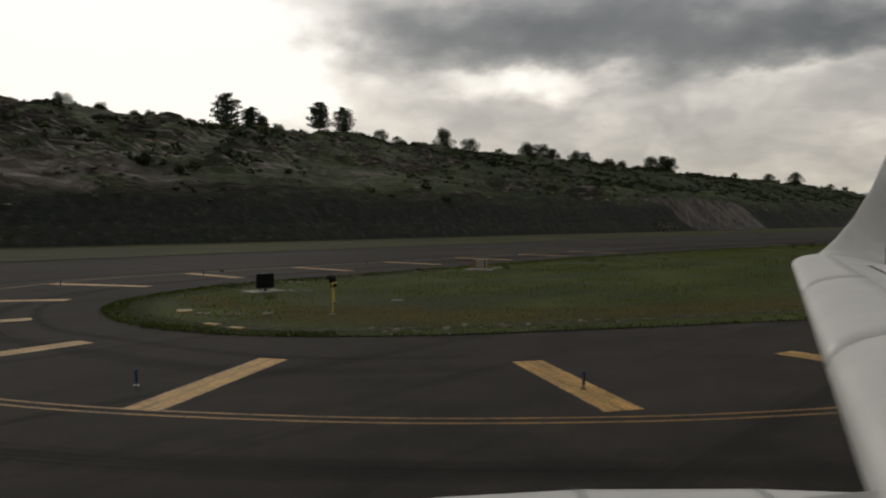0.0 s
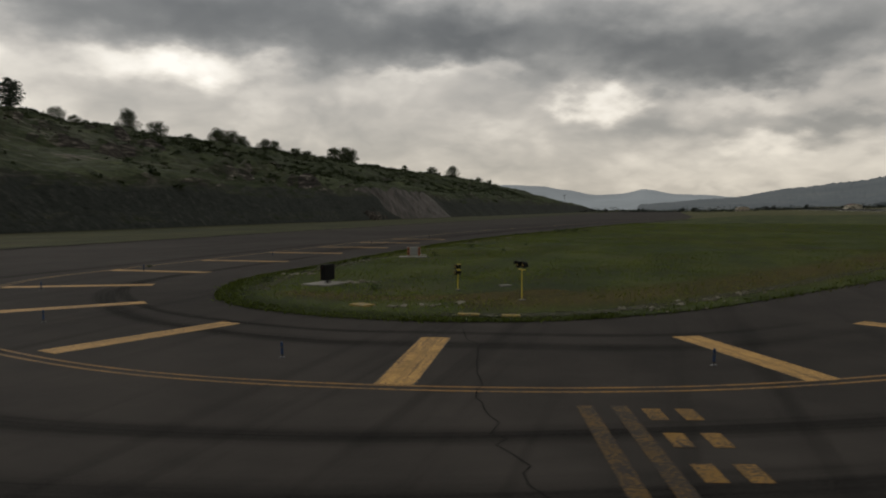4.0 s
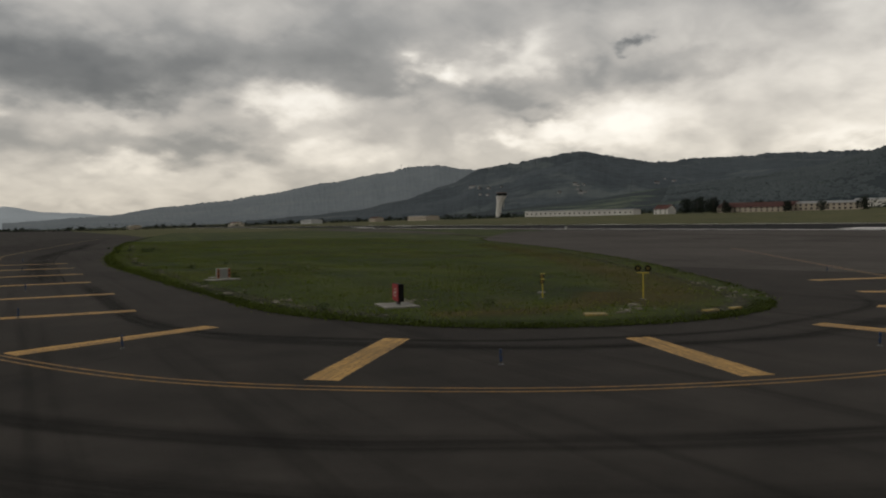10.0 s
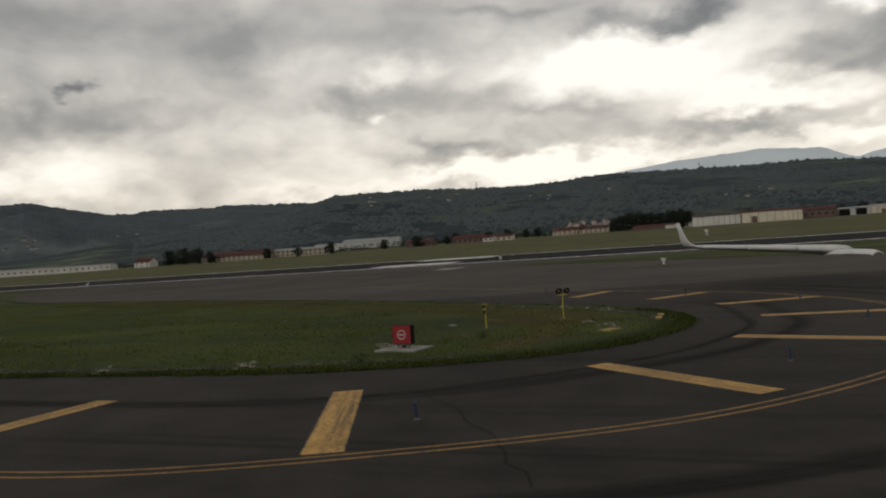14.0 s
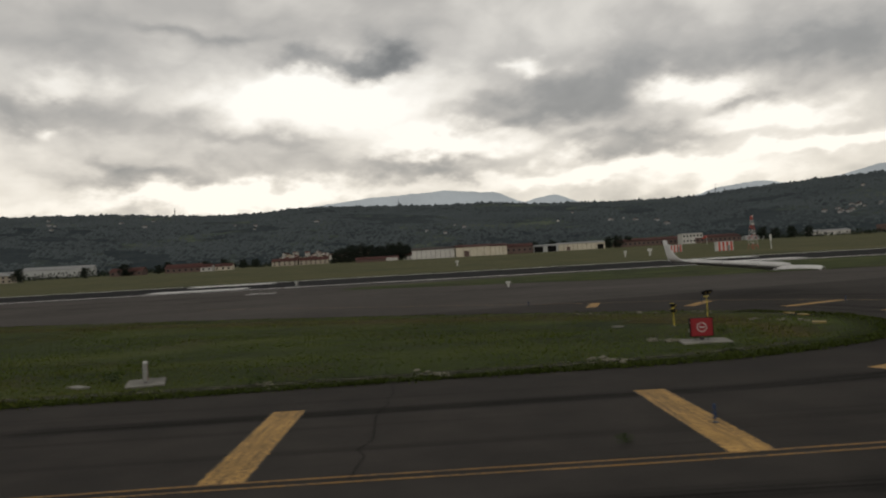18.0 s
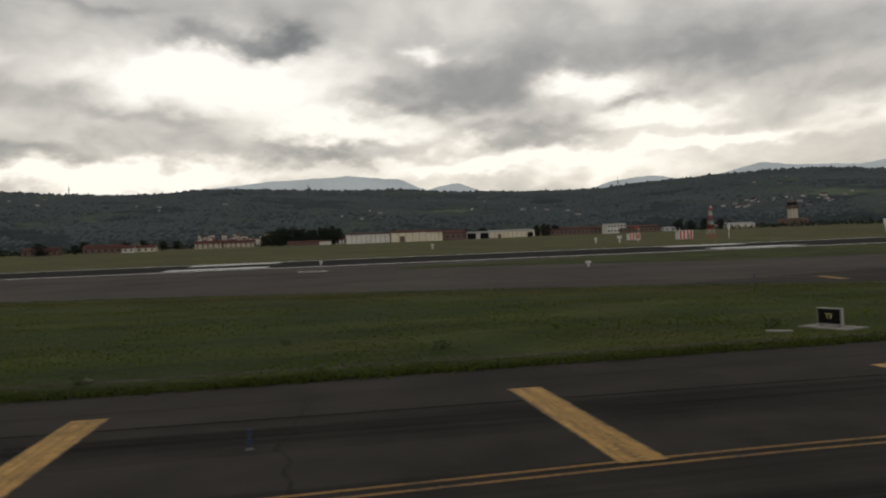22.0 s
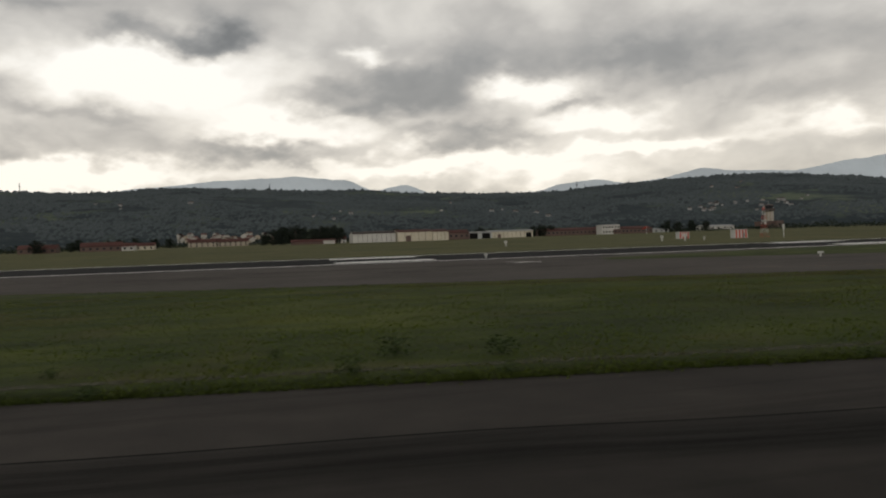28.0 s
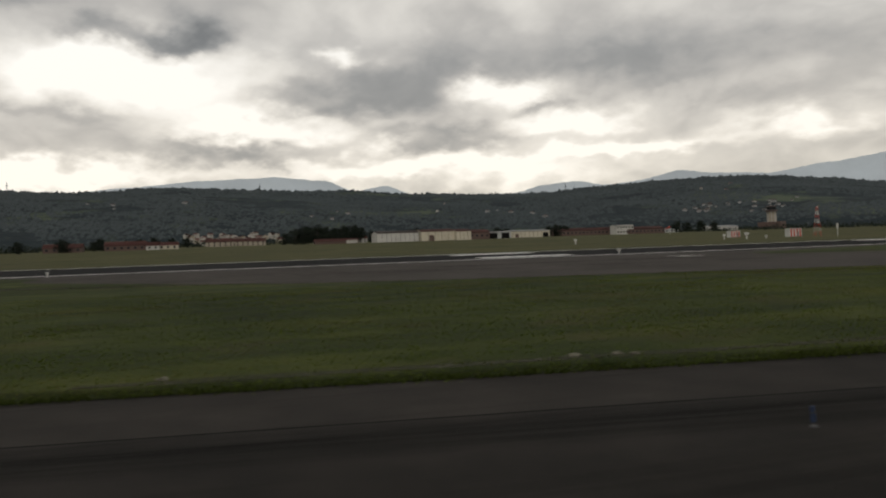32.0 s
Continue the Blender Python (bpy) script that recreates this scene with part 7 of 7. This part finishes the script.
def airliner_wing():
    t0, px, py, pz, rx, ry, rz = PATH[0]
    eye = pose(px, py, pz, 0, 0, rz)
    t = thing("airliner_wing", eye, label="white swept airliner wing with upturned winglet and engine cowling", category="aircraft wing")

    def section(lead, chord, thick, up=Vector((0, 0, 1)), n=14):
        pts = []
        for i in range(n + 1):
            k = i / n
            c = 0.5 - 0.5 * math.cos(math.pi * k)
            y = thick * (2.969 * math.sqrt(c) - 1.26 * c - 3.516 * c * c + 2.843 * c ** 3 - 1.036 * c ** 4) * 1.0
            pts.append((c, y))
        loop = [lead + Vector((chord * c, 0, 0)) + up * (chord * y) for c, y in pts] + [lead + Vector((chord * c, 0, 0)) - up * (chord * y * 0.7) for c, y in reversed(pts[1:-1])]
        return loop

    def loft(sections, close=True):
        bm = fresh()
        rows = [[bm.verts.new(p) for p in s] for s in sections]
        m = len(rows[0])
        for a, b in zip(rows, rows[1:]):
            for i in range(m):
                bm.faces.new((a[i], a[(i + 1) % m], b[(i + 1) % m], b[i]))
        bm.faces.new(rows[0])
        bm.faces.new(list(reversed(rows[-1])))
        bmesh.ops.recalc_face_normals(bm, faces=bm.faces[:])
        for f in bm.faces:
            f.smooth = len(f.verts) == 4
        return bm

    # local axes: x aft, y outboard, z up, from the window
    lead = lambda k: Vector((1.9, 3.0, -1.62)).lerp(Vector((5.78, 12.55, -0.72)), k)
    chord = lambda k: 3.6 + (1.55 - 3.6) * k
    part("wing_skin", loft([section(lead(k), chord(k), 0.11) for k in (0, 0.2, 0.4, 0.6, 0.8, 1.0)]), MAT["skin"], t, "white upper wing skin")
    # winglet: bends up from the tip and sweeps aft
    rows = []
    for k in (0, 0.12, 0.25, 0.4, 0.6, 0.8, 1.0):
        bend = min(1.0, k / 0.35)
        a = radians(80) * bend
        y = 12.55 + 0.42 * math.sin(min(1, k / 0.4) * math.pi / 2) + 0.12 * k
        z = -0.72 + 1.85 * (0.25 * k + 0.75 * k ** 2.0)
        x = 5.78 + 1.85 * k ** 0.72
        rows.append(section(Vector((x, y, z)), 1.55 - 1.22 * k ** 0.7, 0.09, Vector((0, -math.sin(a), math.cos(a)))))
    part("winglet", loft(rows), MAT["skin"], t, "white upturned winglet")
    # slats along the leading edge, with gaps between them
    for k0, k1 in ((0.03, 0.3642), (0.3658, 0.7042), (0.7058, 0.985)):
        bm = fresh()
        grid = []
        for i in range(9):
            k = k0 + (k1 - k0) * i / 8
            s = section(lead(k), chord(k), 0.116)
            up = s[:7]
            low = s[-4:]
            grid.append([bm.verts.new(p + Vector((-0.012, 0, 0.006))) for p in low + up])
        for a, b in zip(grid, grid[1:]):
            for i in range(len(a) - 1):
                bm.faces.new((a[i], a[i + 1], b[i + 1], b[i])).smooth = True
        bmesh.ops.recalc_face_normals(bm, faces=bm.faces[:])
        bmesh.ops.solidify(bm, geom=bm.faces[:], thickness=0.004)
        part("slat", bm, MAT["bare_metal"], t, "pale metal leading-edge slat")

    def seam(points, width, mat=None, name="panel_gap"):
        bm = fresh()
        rows = []
        for i, (k, c) in enumerate(points):
            s = section(lead(k), chord(k), 0.11, n=40)
            j = min(39, max(0, int(round(40 * math.acos(1 - 2 * c) / math.pi))))
            p = s[j]
            rows.append(p + Vector((0, 0, 0.010)))
        pairs = []
        for i, p in enumerate(rows):
            d = (rows[min(i + 1, len(rows) - 1)] - rows[max(i - 1, 0)]).normalized()
            side = Vector((d.y, -d.x, 0)).normalized() * width / 2
            pairs.append((bm.verts.new(p - side), bm.verts.new(p + side)))
        for a, b in zip(pairs, pairs[1:]):
            bm.faces.new((a[0], a[1], b[1], b[0]))
        bmesh.ops.recalc_face_normals(bm, faces=bm.faces[:])
        part(name, bm, mat or MAT["gap"], t)

    seam([(0.1 + 0.78 * i / 10, 0.62) for i in range(11)], 0.05)
    seam([(0.05 + 0.9 * i / 10, 0.19) for i in range(11)], 0.012)
    for k in (0.365, 0.705):
        seam([(k, 0.002 + 0.19 * i / 6) for i in range(7)], 0.012)
    for k in (0.3, 0.55, 0.8):
        seam([(k, 0.62 + 0.3 * i / 5) for i in range(6)], 0.025)
    # engine cowling below and ahead of the leading edge
    bm = fresh()
    rows = []
    for x, r in ((-0.9, 0.72), (-0.85, 0.80), (-0.6, 0.88), (0.0, 0.94), (0.8, 0.98), (1.8, 0.98), (2.6, 0.95), (3.4, 0.85)):
        rows.append([bm.verts.new((x, 4.0 + r * math.cos(a), -2.47 + r * math.sin(a))) for a in (math.pi * (0.25 + 0.47 * i / 28) for i in range(29))])
    for a, b in zip(rows, rows[1:]):
        for i in range(28):
            bm.faces.new((a[i], a[i + 1], b[i + 1], b[i])).smooth = True
    bmesh.ops.recalc_face_normals(bm, faces=bm.faces[:])
    bmesh.ops.solidify(bm, geom=bm.faces[:], thickness=0.03)
    cowl = part("engine_cowling", bm, MAT["skin"], t, "rounded white engine cowling")
    for x, r in ((0.75, 0.978), (1.75, 0.98)):
        bm = fresh()
        ring = []
        for i in range(41):
            a = math.pi * (0.26 + 0.45 * i / 40)
            ring.append([bm.verts.new((x + dx, 4.0 + (r + 0.012) * math.cos(a), -2.47 + (r + 0.012) * math.sin(a))) for dx in (-0.008, 0.008)])
        for a, b in zip(ring, ring[1:]):
            bm.faces.new((a[0], a[1], b[1], b[0]))
        part("cowling_seam", bm, MAT["gap"], cowl)
    bm = fresh()
    grid = []
    for i in range(9):
        k = i / 8
        grid.append([bm.verts.new((1.2 + 1.6 * k, 4.0 + w * (1 - 0.3 * k), -1.55 + 0.16 * k - abs(w) * 0.5)) for w in (-0.4, -0.2, 0, 0.2, 0.4)])
    for a, b in zip(grid, grid[1:]):
        for i in range(4):
            bm.faces.new((a[i], b[i], b[i + 1], a[i + 1])).smooth = True
    bmesh.ops.solidify(bm, geom=bm.faces[:], thickness=0.04)
    part("pylon_fairing", bm, MAT["skin"], t, "white fairing between cowling and wing")


airliner_wing()
